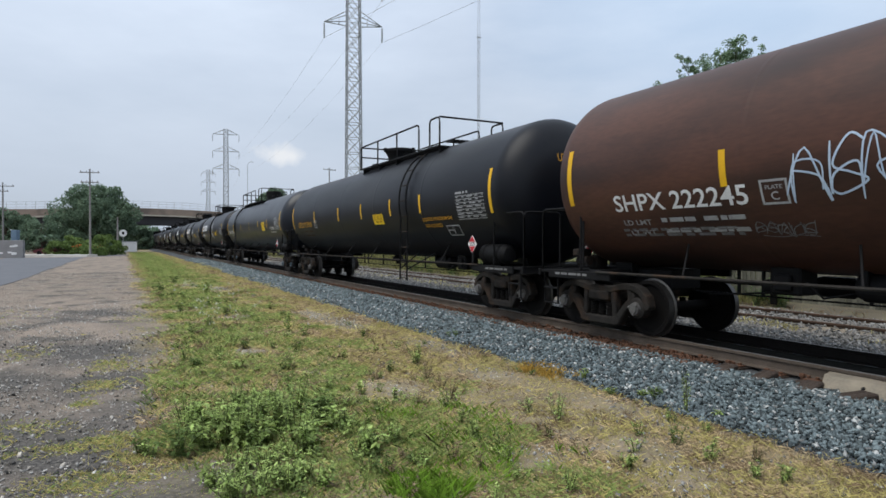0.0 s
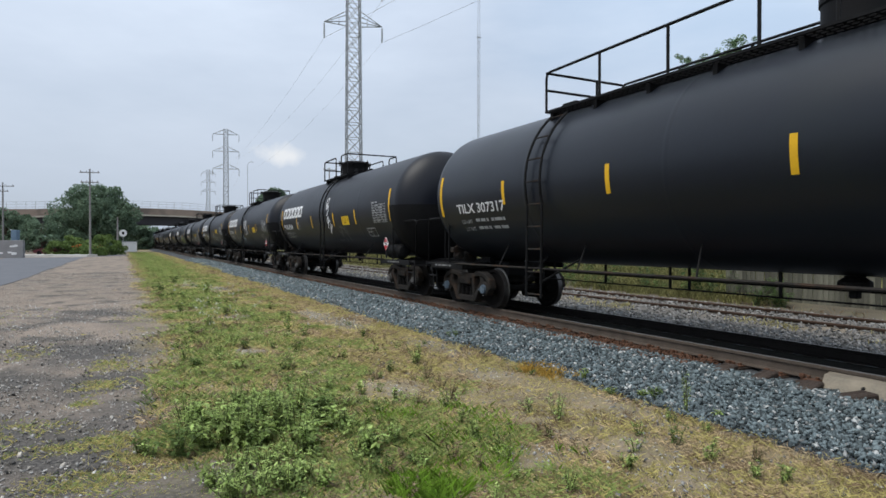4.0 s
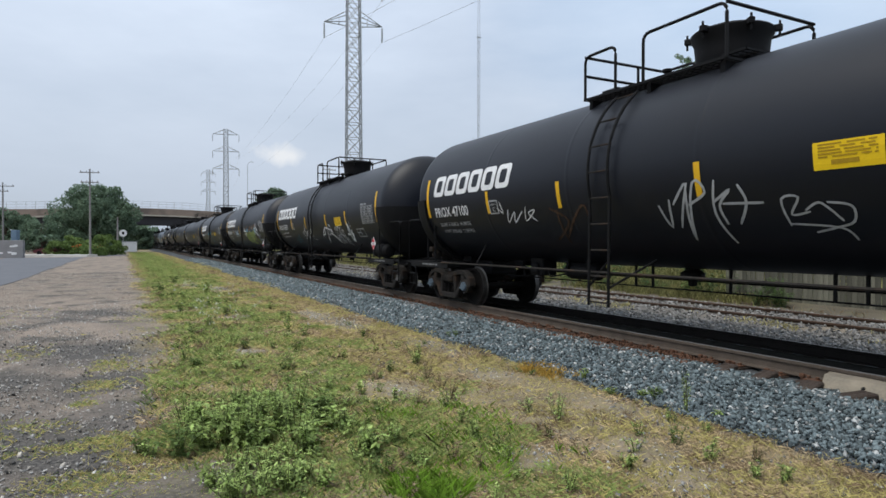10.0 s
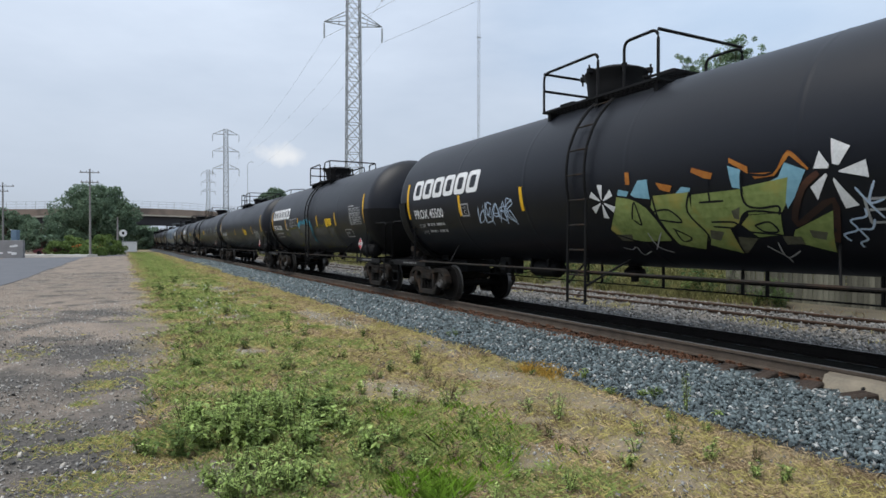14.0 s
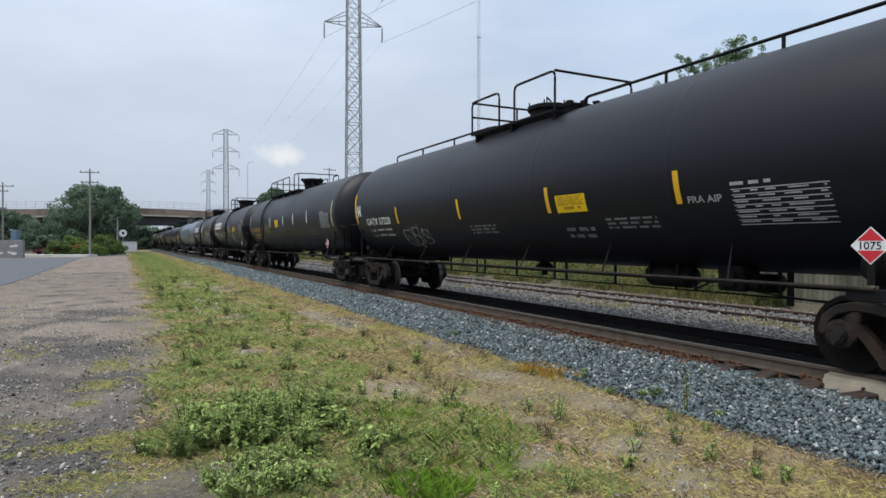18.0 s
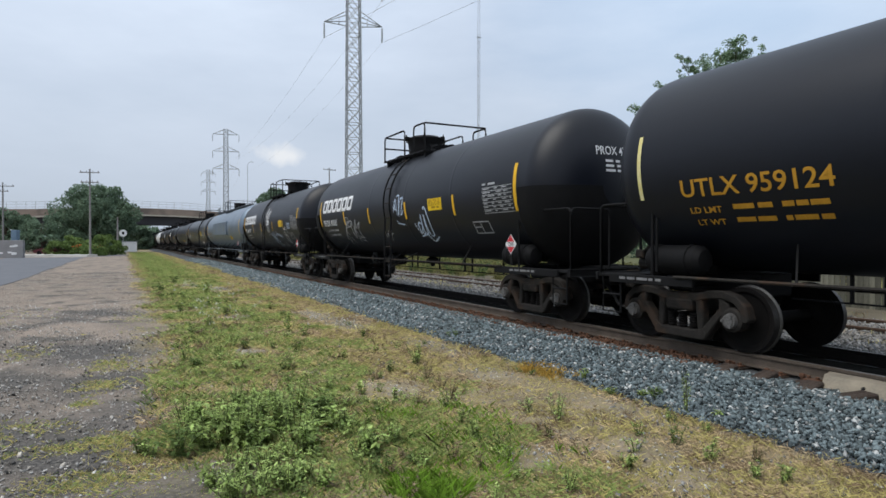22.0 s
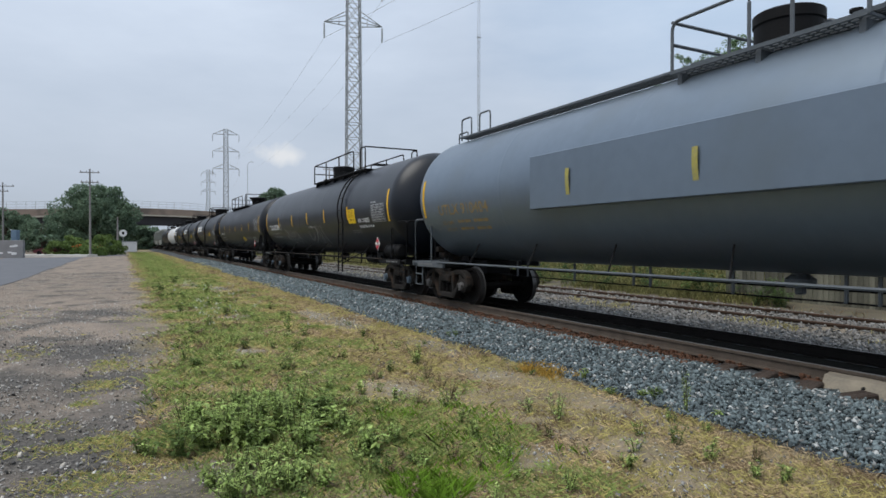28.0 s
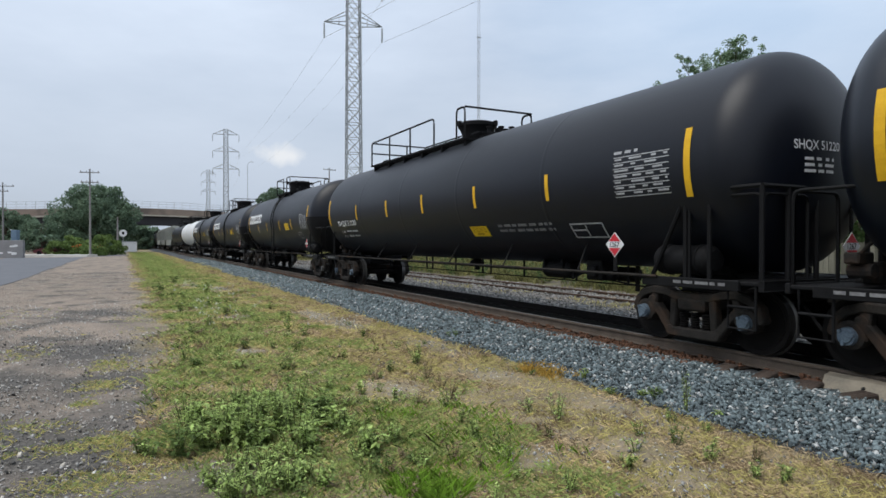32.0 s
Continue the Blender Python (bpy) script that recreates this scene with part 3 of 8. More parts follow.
def bridge():
    b = empty("road_bridge", pose(0, 0, 0), "long road bridge with stained parapet and dark girders", "bridge")
    y0, y1 = 183.0, 194.0
    for y in (y0, y1 - 0.4):
        beam("parapet", b, y, y + 0.4, 9.5, 11.2, M["parapet"])
    beam("deck", b, y0 - 0.15, y1 + 0.15, 9.1, 9.5, M["concrete"])
    for k in range(4):
        y = y0 + 0.8 + k * 3.1
        g = beam("girder", b, y, y + 0.08, 6.9, 9.1, M["girder"])
        beam("flange", g, y - 0.2, y + 0.28, 6.84, 6.9, M["girder"])
    for x in (-58, -33, -9.5, 21.5, 46):
        for y in (185, 192):
            bm = bmesh.new()
            lathe(bm, [(0.6, -0.3), (0.6, 6.15 + hump(x))], "z", 16, Matrix.Translation((x, y, 0)))
            part("column", smooth(_mesh(bm, "column")), M["concrete"], b)
        bm = bmesh.new()
        box(bm, x - 0.7, x + 0.7, 183.8, 193.2, 6.05 + hump(x), 6.83 + hump(x), 0.1)
        part("pier_cap", bm, M["concrete"], b)
    me = None
    for j in range(110):
        x = -150 + 2 * j
        if me is None:
            bm = bmesh.new()
            box(bm, -0.035, 0.035, 0.15, 0.21, 0, 1.9)
            me = _mesh(bm, "fence_post")
        part("fence_post", me, M["galvanised"], b, m=pose(x, y0, 11.2 + hump(x)))
    for z in (11.7, 12.4, 13.05):
        beam("fence_rail", b, y0 + 0.16, y0 + 0.2, z - 0.03, z + 0.03, M["galvanised"])


def _mesh(bm, name):
    me = bpy.data.meshes.new(name)
    bm.to_mesh(me)
    bm.free()
    return me


bridge()


# ---- power line, masts and poles ----
def lattice_tower(x, y, turn, height, arms, width, label, top=1.0, reach=4.0):
    t = empty("transmission_tower", pose(x, y, 0, 0, 0, turn), label, "pylon", "transmission towers")

    def half(z):
        return width * (0.55 - 0.15 * min(1, z / height))
    n = int(height / (width * 1.0))
    zs = [height * k / n for k in range(n + 1)]
    for sx, sy in ((-1, -1), (1, -1), (1, 1), (-1, 1)):
        bm = bmesh.new()
        tube(bm, [(sx * half(z), sy * half(z), z) for z in zs], 0.10, 4)
        part("leg", bm, M["galvanised"], t)
    bm = bmesh.new()
    for a, b in zip(zs, zs[1:]):
        ha, hb = half(a), half(b)
        for q in range(4):
            rot = pose(0, 0, 0, 0, 0, 90 * q)
            tube(bm, [rot @ Vector((-ha, -ha, a)), rot @ Vector((hb, -hb, b))], 0.045, 4)
            tube(bm, [rot @ Vector((ha, -ha, a)), rot @ Vector((-hb, -hb, b))], 0.045, 4)
            tube(bm, [rot @ Vector((-hb, -hb, b)), rot @ Vector((hb, -hb, b))], 0.045, 4)
    part("lacing", bm, M["galvanised"], t)
    for z in arms:
        h = half(z)
        for s in (-1, 1):
            bm = bmesh.new()
            for sy in (-1, 1):
                tube(bm, [(s * h, sy * h, z), (s * reach, 0, z)], 0.07, 4)
                tube(bm, [(s * h, sy * h, z + 1.5), (s * reach, 0, z)], 0.06, 4)
            for k in (0.35, 0.7):
                xx = s * (h + (reach - h) * k)
                tube(bm, [(xx, 0, z + 1.5 * (1 - k)), (xx, h * (1 - k), z), (xx, -h * (1 - k), z)], 0.04, 4)
            arm = part("crossarm", bm, M["galvanised"], t)
            bm = bmesh.new()
            prof = []
            for k in range(8):
                prof += [(0.06, -0.2 - 0.27 * k), (0.14, -0.3 - 0.27 * k)]
            lathe(bm, prof, "z", 8, Matrix.Translation((s * reach, 0, z)))
            part("insulator", bm, M["galvanised"], arm)
    return t


def cable(pts_a, pts_b, sag, name="power_line", r=0.03):
    a, b = Vector(pts_a), Vector(pts_b)
    bm = bmesh.new()
    tube(bm, [a.lerp(b, k / 24) - Vector((0, 0, sag * 4 * (k / 24) * (1 - k / 24))) for k in range(25)], r, 4)
    return tagged(part(name, bm, M["wire"]), "thin grey overhead power cable", "cable", "power cables")


TOWERS = [(28.2, 81.1, 45.0, (32.2, 38.0, 43.5), 2.0), (28.7, 206.0, 38.3, (25.6, 31.2, 36.6), 1.5), (44.7, 393.9, 46.0, (33.0, 38.5, 44.0), 2.0)]
for x, y, h, arms, w in TOWERS:
    lattice_tower(x, y, -12, h, arms, w, "grey steel lattice transmission tower with three crossarms")
for s, k in ((4.0, 0), (4.0, 1), (-4.0, 0)):
    pts = [(x + s * math.cos(radians(-12)), y + s * math.sin(radians(-12)), arms[k] - 2.2) for x, y, h, arms, w in TOWERS]
    cable((pts[0][0] + 20, pts[0][1] - 150, pts[0][2] + 6), pts[0], 4.0, r=0.022)
    cable(pts[0], pts[1], 3.0, r=0.012)
    cable(pts[1], pts[2], 5.0, r=0.012)


def utility_pole(x, y, height, arms, label, turn=0.0, r=0.15):
    p = empty("utility_pole", pose(x, y, 0, 0, 0, turn), label, "utility pole", "utility poles")
    bm = bmesh.new()
    tube(bm, [(0, 0, -0.4), (0, 0, height * 0.5), (0, 0, height)], r, 10, r * 0.65)
    part("pole", bm, M["pole"], p)
    for z, w in arms:
        bm = bmesh.new()
        box(bm, -w / 2, w / 2, -0.2, -0.1, z - 0.06, z + 0.06, 0.01)
        arm = part("crossarm", bm, M["pole"], p)
        for k in range(4):
            bm = bmesh.new()
            lathe(bm, [(0.03, 0), (0.07, 0.05), (0.04, 0.1), (0.07, 0.15), (0.02, 0.2)], "z", 8, Matrix.Translation((-w / 2 + 0.15 + (w - 0.3) * k / 3, -0.15, z + 0.06)))
            part("insulator", bm, M["galvanised"], arm)
    return p


utility_pole(-4.2, 94.6, 11.8, ((11.3, 2.4), (10.0, 2.2)), "weathered grey wooden utility pole", -10)
utility_pole(-16.9, 115.9, 11.3, ((10.7, 3.4), (9.9, 1.8)), "dark wooden utility pole with two crossarms", -20)
utility_pole(35.6, 116.8, 16.6, ((16.2, 2.8),), "wooden utility pole behind the train", 10)
utility_pole(-1.3, 130.3, 6.7, (), "short grey post beside the crossing cabinet", 0, 0.2)


def radio_mast(x, y, height):
    t = empty("radio_mast", pose(x, y, 0), "thin grey lattice radio mast", "mast")
    for k in range(3):
        a = radians(120 * k)
        bm = bmesh.new()
        tube(bm, [(0.35 * math.cos(a), 0.35 * math.sin(a), 0), (0.35 * math.cos(a), 0.35 * math.sin(a), height * 0.62), (0.1 * math.cos(a), 0.1 * math.sin(a), height)], 0.038, 4)
        part("leg", bm, M["galvanised"], t)
    bm = bmesh.new()
    for k in range(int(height / 1.2)):
        z = 1.2 * k
        if z < height * 0.62:
            for j in range(3):
                a, b = radians(120 * j), radians(120 * (j + 1))
                tube(bm, [(0.35 * math.cos(a), 0.35 * math.sin(a), z), (0.35 * math.cos(b), 0.35 * math.sin(b), z + 1.2)], 0.03, 3)
    part("lacing", bm, M["galvanised"], t)
    bm = bmesh.new()
    box(bm, -0.6, 0.6, -0.08, 0.08, height * 0.62, height * 0.62 + 0.2)
    tube(bm, [(0, 0, 25.5), (-1.6, 0, 27.5)], 0.05, 4)
    part("antenna", bm, M["galvanised"], t)


radio_mast(77.0, 129.0, 84.0)


def street_lamp(x, y, z0, height, turn):
    t = empty("street_lamp", pose(x, y, z0, 0, 0, turn), "tall grey lamp post on the bridge", "street lamp")
    bm = bmesh.new()
    tube(bm, [(0, 0, 0), (0, 0, height * 0.9), (0.15, 0, height * 0.97), (0.9, 0, height)], 0.07, 8, 0.045)
    part("post", bm, M["galvanised"], t)
    bm = bmesh.new()
    box(bm, 0.8, 1.7, -0.17, 0.17, height - 0.08, height + 0.08, 0.05)
    part("lamp_head", bm, M["galvanised"], t)


street_lamp(32.3, 188.0, 9.0, 17.0, 0)


# ---- plants ----
def leaf_cloud(centres, radii, count, size, seed, squash=0.8):
    """Many small bent leaves scattered over lumps. Returns corner points of quads."""
    r = np.random.default_rng(seed)
    n = len(centres)
    pick = r.integers(0, n, count)
    d = r.normal(size=(count, 3))
    d /= np.linalg.norm(d, axis=1, keepdims=True)
    rad = np.asarray(radii)[pick] * (0.55 + 0.5 * r.random(count) ** 0.5)
    c = np.asarray(centres)[pick] + d * rad[:, None] * np.array([1, 1, squash])
    nrm = d + 0.8 * r.normal(size=(count, 3))
    nrm /= np.linalg.norm(nrm, axis=1, keepdims=True)
    u = np.cross(nrm, r.normal(size=(count, 3)))
    u /= np.linalg.norm(u, axis=1, keepdims=True)
    v = np.cross(nrm, u)
    s = size * (0.6 + 0.8 * r.random(count))[:, None]
    a, b = u * s, v * s * 0.55
    return np.stack([c - a, c - b + nrm * s * 0.12, c + a, c + b + nrm * s * 0.12], axis=1).reshape(-1, 3)


def tree(x, y, height, spread, label, seed, leaves=7000, leaf=0.2, mat="leaf", trunk=0.28, low=0.25, clumps=34, squash=0.75):
    rng = random.Random(seed)
    t = empty("tree", pose(x, y, 0), label, "tree", "trees")
    bm = bmesh.new()
    tube(bm, [(0, 0, -0.2), (rng.uniform(-0.2, 0.2), 0.1, height * 0.3), (rng.uniform(-0.4, 0.4), 0.2, height * 0.6), (rng.uniform(-0.5, 0.5), 0, height * 0.88)], trunk, 9, trunk * 0.2)
    centres, radii = [], []
    for k in range(clumps):
        a, q = rng.uniform(0, 6.283), rng.random()
        z = height * (low + (0.93 - low) * q)
        env = math.sin(math.pi * min(1, max(0.12, (z / height - low + 0.12) / (1.12 - low)))) ** 0.6
        d = spread * env * rng.uniform(0.3, 0.95)
        c = (d * math.cos(a), d * math.sin(a), z)
        centres.append(c)
        radii.append(spread * rng.uniform(0.16, 0.34))
        if k % 2 == 0:
            s = height * rng.uniform(low * 0.8, max(low, z / height - 0.1))
            tube(bm, [(0, 0, s), (c[0] * 0.5, c[1] * 0.5, (s + z) / 2 + 0.3), c], trunk * 0.3, 5, trunk * 0.06)
    part("trunk", bm, M["bark"], t, smooth=True)
    part("crown", polys("crown", leaf_cloud(centres, radii, leaves, leaf, seed, squash), 4), M[mat], t)
    return t


def sprig_tree():
    """A thin tree whose separate leafy tips stand up over the train."""
    rng = random.Random(32)
    t = empty("tree", pose(28.1, 21.35, 0), "thin leafy tree with loose sprigs behind the siding", "tree", "trees")
    bm = bmesh.new()
    tube(bm, [(0, 0, -0.2), (0.1, 0.1, 4.0), (-0.1, 0.1, 8.0), (0.2, 0, 11.0)], 0.2, 9, 0.05)
    across = Vector((0.887, -0.4616, 0))
    centres, radii = [], []
    for l, z, r, n in ((0.25, 12.55, 0.3, 14), (0.5, 12.1, 0.4, 14), (-0.2, 12.2, 0.4, 14), (-0.6, 11.7, 0.45, 14), (0.1, 11.8, 0.5, 16), (0.5, 11.5, 0.45, 14), (-0.8, 11.2, 0.45, 14), (-0.2, 11.2, 0.5, 14), (0.4, 11.0, 0.5, 14),
                       (-3.0, 11.7, 0.12, 6), (-2.5, 11.5, 0.14, 7), (-1.7, 11.6, 0.25, 9), (-1.6, 11.1, 0.35, 10), (-2.85, 10.7, 0.14, 6), (1.75, 12.0, 0.18, 9), (1.5, 11.5, 0.35, 10),
                       (-4.0, 10.15, 0.14, 7), (-3.8, 9.7, 0.2, 8), (-4.3, 9.35, 0.22, 9), (-5.3, 9.0, 0.25, 9), (-4.6, 8.85, 0.3, 10), (-5.0, 8.4, 0.4, 10), (-4.0, 8.6, 0.4, 10),
                       (1.0, 10.4, 0.6, 10), (-0.9, 10.3, 0.6, 10), (0.2, 10.3, 0.8, 10), (1.8, 10.2, 0.5, 9), (2.2, 9.1, 0.5, 9), (-1.9, 9.4, 0.7, 10), (0.9, 9.2, 0.8, 10), (-0.5, 8.6, 0.9, 10), (2.6, 7.4, 0.6, 9),
                       (-2.6, 8.0, 0.8, 9), (1.2, 7.4, 0.9, 9), (-1.2, 6.8, 1.0, 9), (-3.2, 6.4, 0.9, 8), (2.4, 6.0, 0.9, 8), (0.6, 5.4, 1.2, 9), (-1.8, 4.8, 1.1, 8)):
        tip = across * l + Vector((rng.uniform(-0.3, 0.3), rng.uniform(-0.3, 0.3), z))
        root = Vector((0, 0, z * 0.62))
        tube(bm, [root, root.lerp(tip, 0.5) + Vector((0, 0, -0.3)), tip], 0.06, 5, 0.012)
        for k in range(n):
            centres.append(tuple(root.lerp(tip, 0.8 + 0.2 * k / (n - 1)) + Vector((rng.uniform(-r, r), rng.uniform(-r, r), rng.uniform(-r, r) * 0.9)) * 1.1))
            radii.append(rng.uniform(0.10, 0.15 + 0.4 * min(r, 0.6)))
    part("trunk", bm, M["bark"], t, smooth=True)
    part("crown", polys("crown", leaf_cloud(centres, radii, 30000, 0.044, 32, 0.8), 4), M["leaf_sprig"], t)


tree(-4.84, 141.5, 13.7, 7.9, "broad green tree beside the road", 31, 24000, 0.25, "leaf_hazed", trunk=0.28, low=0.06, clumps=80, squash=0.75)
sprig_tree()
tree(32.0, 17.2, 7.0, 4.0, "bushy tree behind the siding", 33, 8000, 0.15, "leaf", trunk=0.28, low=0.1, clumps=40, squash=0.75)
tree(28.2, 134.1, 13.9, 4.6, "dark tree standing over the train", 34, 8000, 0.24, "leaf_hazed", trunk=0.28, low=0.3, clumps=40, squash=0.75)
tree(34.1, 135.6, 13.2, 4.2, "dark tree standing over the train", 35, 6000, 0.24, "leaf_hazed", trunk=0.28, low=0.3, clumps=40, squash=0.75)
tree(-20.7, 143.8, 8.6, 4.0, "bushy tree at the roadside", 36, 6000, 0.22, "leaf_hazed", trunk=0.28, low=0.05, clumps=40, squash=0.75)
tree(-18.3, 149.3, 7.8, 3.6, "bushy tree at the roadside", 37, 5000, 0.22, "leaf_hazed", trunk=0.28, low=0.05, clumps=40, squash=0.75)
tree(-13.8, 133.4, 6.2, 4.0, "low bushy tree under the bridge", 38, 5000, 0.2, "leaf_hazed", trunk=0.28, low=0.03, clumps=40, squash=0.75)
tree(-10.9, 136.4, 7.4, 4.4, "low bushy tree under the bridge", 39, 5000, 0.2, "leaf_hazed", trunk=0.28, low=0.03, clumps=40, squash=0.75)
tree(4.5, 187.0, 5.4, 3.6, "low bushy tree under the bridge", 43, 4000, 0.24, "leaf_hazed", trunk=0.28, low=0.03, clumps=40, squash=0.75)
tree(-7.1, 107.4, 2.9, 2.0, "green bush on the verge", 40, 2600, 0.13, "leaf_bright", trunk=0.08, low=0.02, clumps=26, squash=0.75)
tree(-5.2, 104.1, 2.3, 1.8, "green bush on the verge", 41, 2400, 0.13, "leaf_bright", trunk=0.08, low=0.02, clumps=26, squash=0.75)
tree(-2.7, 105.1, 3.4, 1.9, "green bush on the verge", 42, 2800, 0.13, "leaf_bright", trunk=0.08, low=0.02, clumps=26, squash=0.75)
tree(-1.3, 108.9, 2.2, 1.6, "green bush on the verge", 44, 2000, 0.13, "leaf_bright", trunk=0.08, low=0.02, clumps=26, squash=0.75)


def wood(name, rows, label, mat, count, leaf, seed):
    """A far belt of trees as one mass of leaf clumps with an uneven crest."""
    r = random.Random(seed)
    centres, radii = [], []
    for x0, y0, x1, y1, h, n in rows:
        for k in range(n):
            q = k / n
            top = h * r.uniform(0.6, 1.05)
            for j in range(4):
                centres.append((x0 + (x1 - x0) * q + r.uniform(-3, 3), y0 + (y1 - y0) * q + r.uniform(-3, 3), max(0.5, top * (j + 0.5) / 4)))
                radii.append(h * r.uniform(0.16, 0.28))
    return tagged(part(name, polys(name, leaf_cloud(centres, radii, count, leaf, seed, 0.9), 4), M[mat]), label, "trees", kind="stuff")


wood("far_woods", [(-170, 205, -14, 215, 8.6, 50), (-14, 205, 5, 225, 9.6, 14), (2, 225, 12, 330, 10.5, 14), (19, 215, 80, 230, 9.0, 22)], "belt of dark trees beyond the bridge", "leaf_hazed", 34000, 0.5, 51)
wood("far_woods", [(-700, 420, -60, 520, 13, 70), (-60, 520, 420, 560, 13, 60), (420, 560, 900, 300, 14, 50)], "low wooded horizon", "leaf_hazed", 26000, 1.3, 52)
wood("far_woods", [(60, 230, 75, 130, 10, 22), (75, 130, 60, 60, 9, 18), (60, 60, 46, 20, 8, 16), (46, 20, 44, -60, 8, 22)], "overgrown trees behind the siding", "leaf_hazed", 26000, 0.34, 53)
wood("far_woods", [(-70, 150, -75, 60, 9, 22), (-75, 60, -80, -120, 9, 40), (-80, -120, 40, -140, 9, 30)], "trees round the open lot", "leaf_hazed", 18000, 0.6, 54)


# ---- far side of the siding ----
def plank_fence():
    f = empty("plank_fence", pose(17.5, 0, 0.08), "weathered grey plank fence behind the siding", "fence")
    bm = bmesh.new()
    box(bm, -0.012, 0.012, -0.07, 0.07, 0.0, 1.85, 0.004)
    me = _mesh(bm, "plank")
    me.materials.append(M["fence"])
    r = random.Random(8)
    for k in range(230):
        part("plank", me, None, f, m=pose(r.uniform(-0.01, 0.01), 13.4 - 0.15 * k, r.uniform(-0.05, 0.05), r.uniform(-1, 1), 0, 0))
    for z in (0.45, 1.45):
        bm = bmesh.new()
        box(bm, 0.02, 0.07, -21.2, 13.5, z - 0.05, z + 0.05)
        part("rail", bm, M["fence"], f)
    for k in range(13):
        bm = bmesh.new()
        box(bm, 0.075, 0.18, 13.3 - 2.8 * k, 13.4 - 2.8 * k, -0.3, 1.8)
        part("post", bm, M["fence"], f)


plank_fence()


bank = sweep("bank", [(1.65, -0.1), (1.75, 0.03), (2.1, 0.06), (2.6, 0.12), (3.2, 0.14), (4.4, 0.12), (4.8, -0.1)], STATIONS[:90], M["bank"], 14.55)
tagged(new("bank", bank), "low bare earth bank below the fence", "bank", kind="structure")


# ---- crossing plank, signal gear and roadside clutter ----
def crossing_plank():
    """Sloping concrete edge panels beside the rail, on dark boards."""
    p = empty("level_crossing", pose(0, 0, 0), "pale worn concrete crossing panel sloping up to the rail", "level crossing")
    for y0, y1 in ((1.6, 4.32), (-1.3, 1.58), (-4.2, -1.32)):
        bm = bmesh.new()
        a = [bm.verts.new((x, y0, z)) for x, z in ((7.25, 0.08), (7.265, 0.155), (7.45, 0.305), (7.61, 0.322), (7.61, 0.08))]
        b = [bm.verts.new((x, y1 + d, z)) for x, z, d in ((7.25, 0.08, -0.02), (7.265, 0.155, 0.0), (7.45, 0.305, 0.06), (7.61, 0.322, 0.09), (7.61, 0.08, 0.05))]
        bm.faces.new(a)
        bm.faces.new(b[::-1])
        for k in range(5):
            bm.faces.new((a[k], b[k], b[(k + 1) % 5], a[(k + 1) % 5]))
        bmesh.ops.recalc_face_normals(bm, faces=bm.faces)
        panel = part("panel", bm, M["rubber"], p)
        for y in (y1 - 0.42, y1 - 0.72, y0 + 0.4):
            bm = bmesh.new()
            lathe(bm, [(0.022, -0.004), (0.024, 0.006), (0.008, 0.007)], "z", 8, pose(7.37, y, 0.242, 0, -39, 0))
            part("bolt", bm, M["black_steel"], panel)
    r = random.Random(12)
    for x, y, w, d, turn in ((7.02, 4.35, 0.5, 0.2, 8), (7.05, 3.85, 0.45, 0.22, -4), (7.05, 4.95, 0.5, 0.19, 12), (7.05, 5.5, 0.45, 0.2, 3)):
        bm = bmesh.new()
        box(bm, -w / 2, w / 2, -d / 2, d / 2, -0.06, 0.03, 0.015)
        tagged(part("timber", bm, M["tie"]), "dark rotting timber end in the ballast", "timber", "timber ends in the ballast").matrix_basis = pose(x + 0.05, y, 0.195, 0, r.uniform(-7, -2), turn + r.uniform(-15, 15))


crossing_plank()


def relay_cabinet(x, y):
    c = empty("relay_cabinet", pose(x, y, 0), "white metal signal cabinet beside the crossing", "signal cabinet")
    bm = bmesh.new()
    box(bm, -1.35, 1.35, -0.9, 0.9, 0.1, 2.05, 0.04)
    part("body", bm, M["white"], c)
    bm = bmesh.new()
    box(bm, -1.45, 1.45, -1.0, 1.0, 2.05, 2.15, 0.03)
    part("roof", bm, M["galvanised"], c)
    bm = bmesh.new()
    box(bm, -1.0, 0.0, -0.94, -0.905, 0.25, 1.9, 0.01)
    part("door", bm, M["white"], c)
    bm = bmesh.new()
    box(bm, -1.4, 1.4, -0.95, 0.95, -0.2, 0.1)
    part("plinth", bm, M["concrete"], c)


relay_cabinet(0.7, 137.2)


def disc_sign(x, y):
    c = empty("crossing_sign", pose(x, y, 0), "round white sign with a dark mark on a post", "sign")
    bm = bmesh.new()
    tube(bm, [(0, 0, -0.2), (0, 0, 3.4)], 0.06, 8)
    part("post", bm, M["galvanised"], c)
    bm = bmesh.new()
    lathe(bm, [(0.66, -0.02), (0.68, 0.0), (0.66, 0.02)], "y", 24, Matrix.Translation((0, -0.09, 3.75)))
    disc = part("disc", bm, M["white"], c)
    bm = bmesh.new()
    box(bm, -0.18, 0.18, -0.135, -0.115, 3.5, 4.0)
    part("mark", bm, M["black_steel"], disc)


disc_sign(-0.4, 133.2)


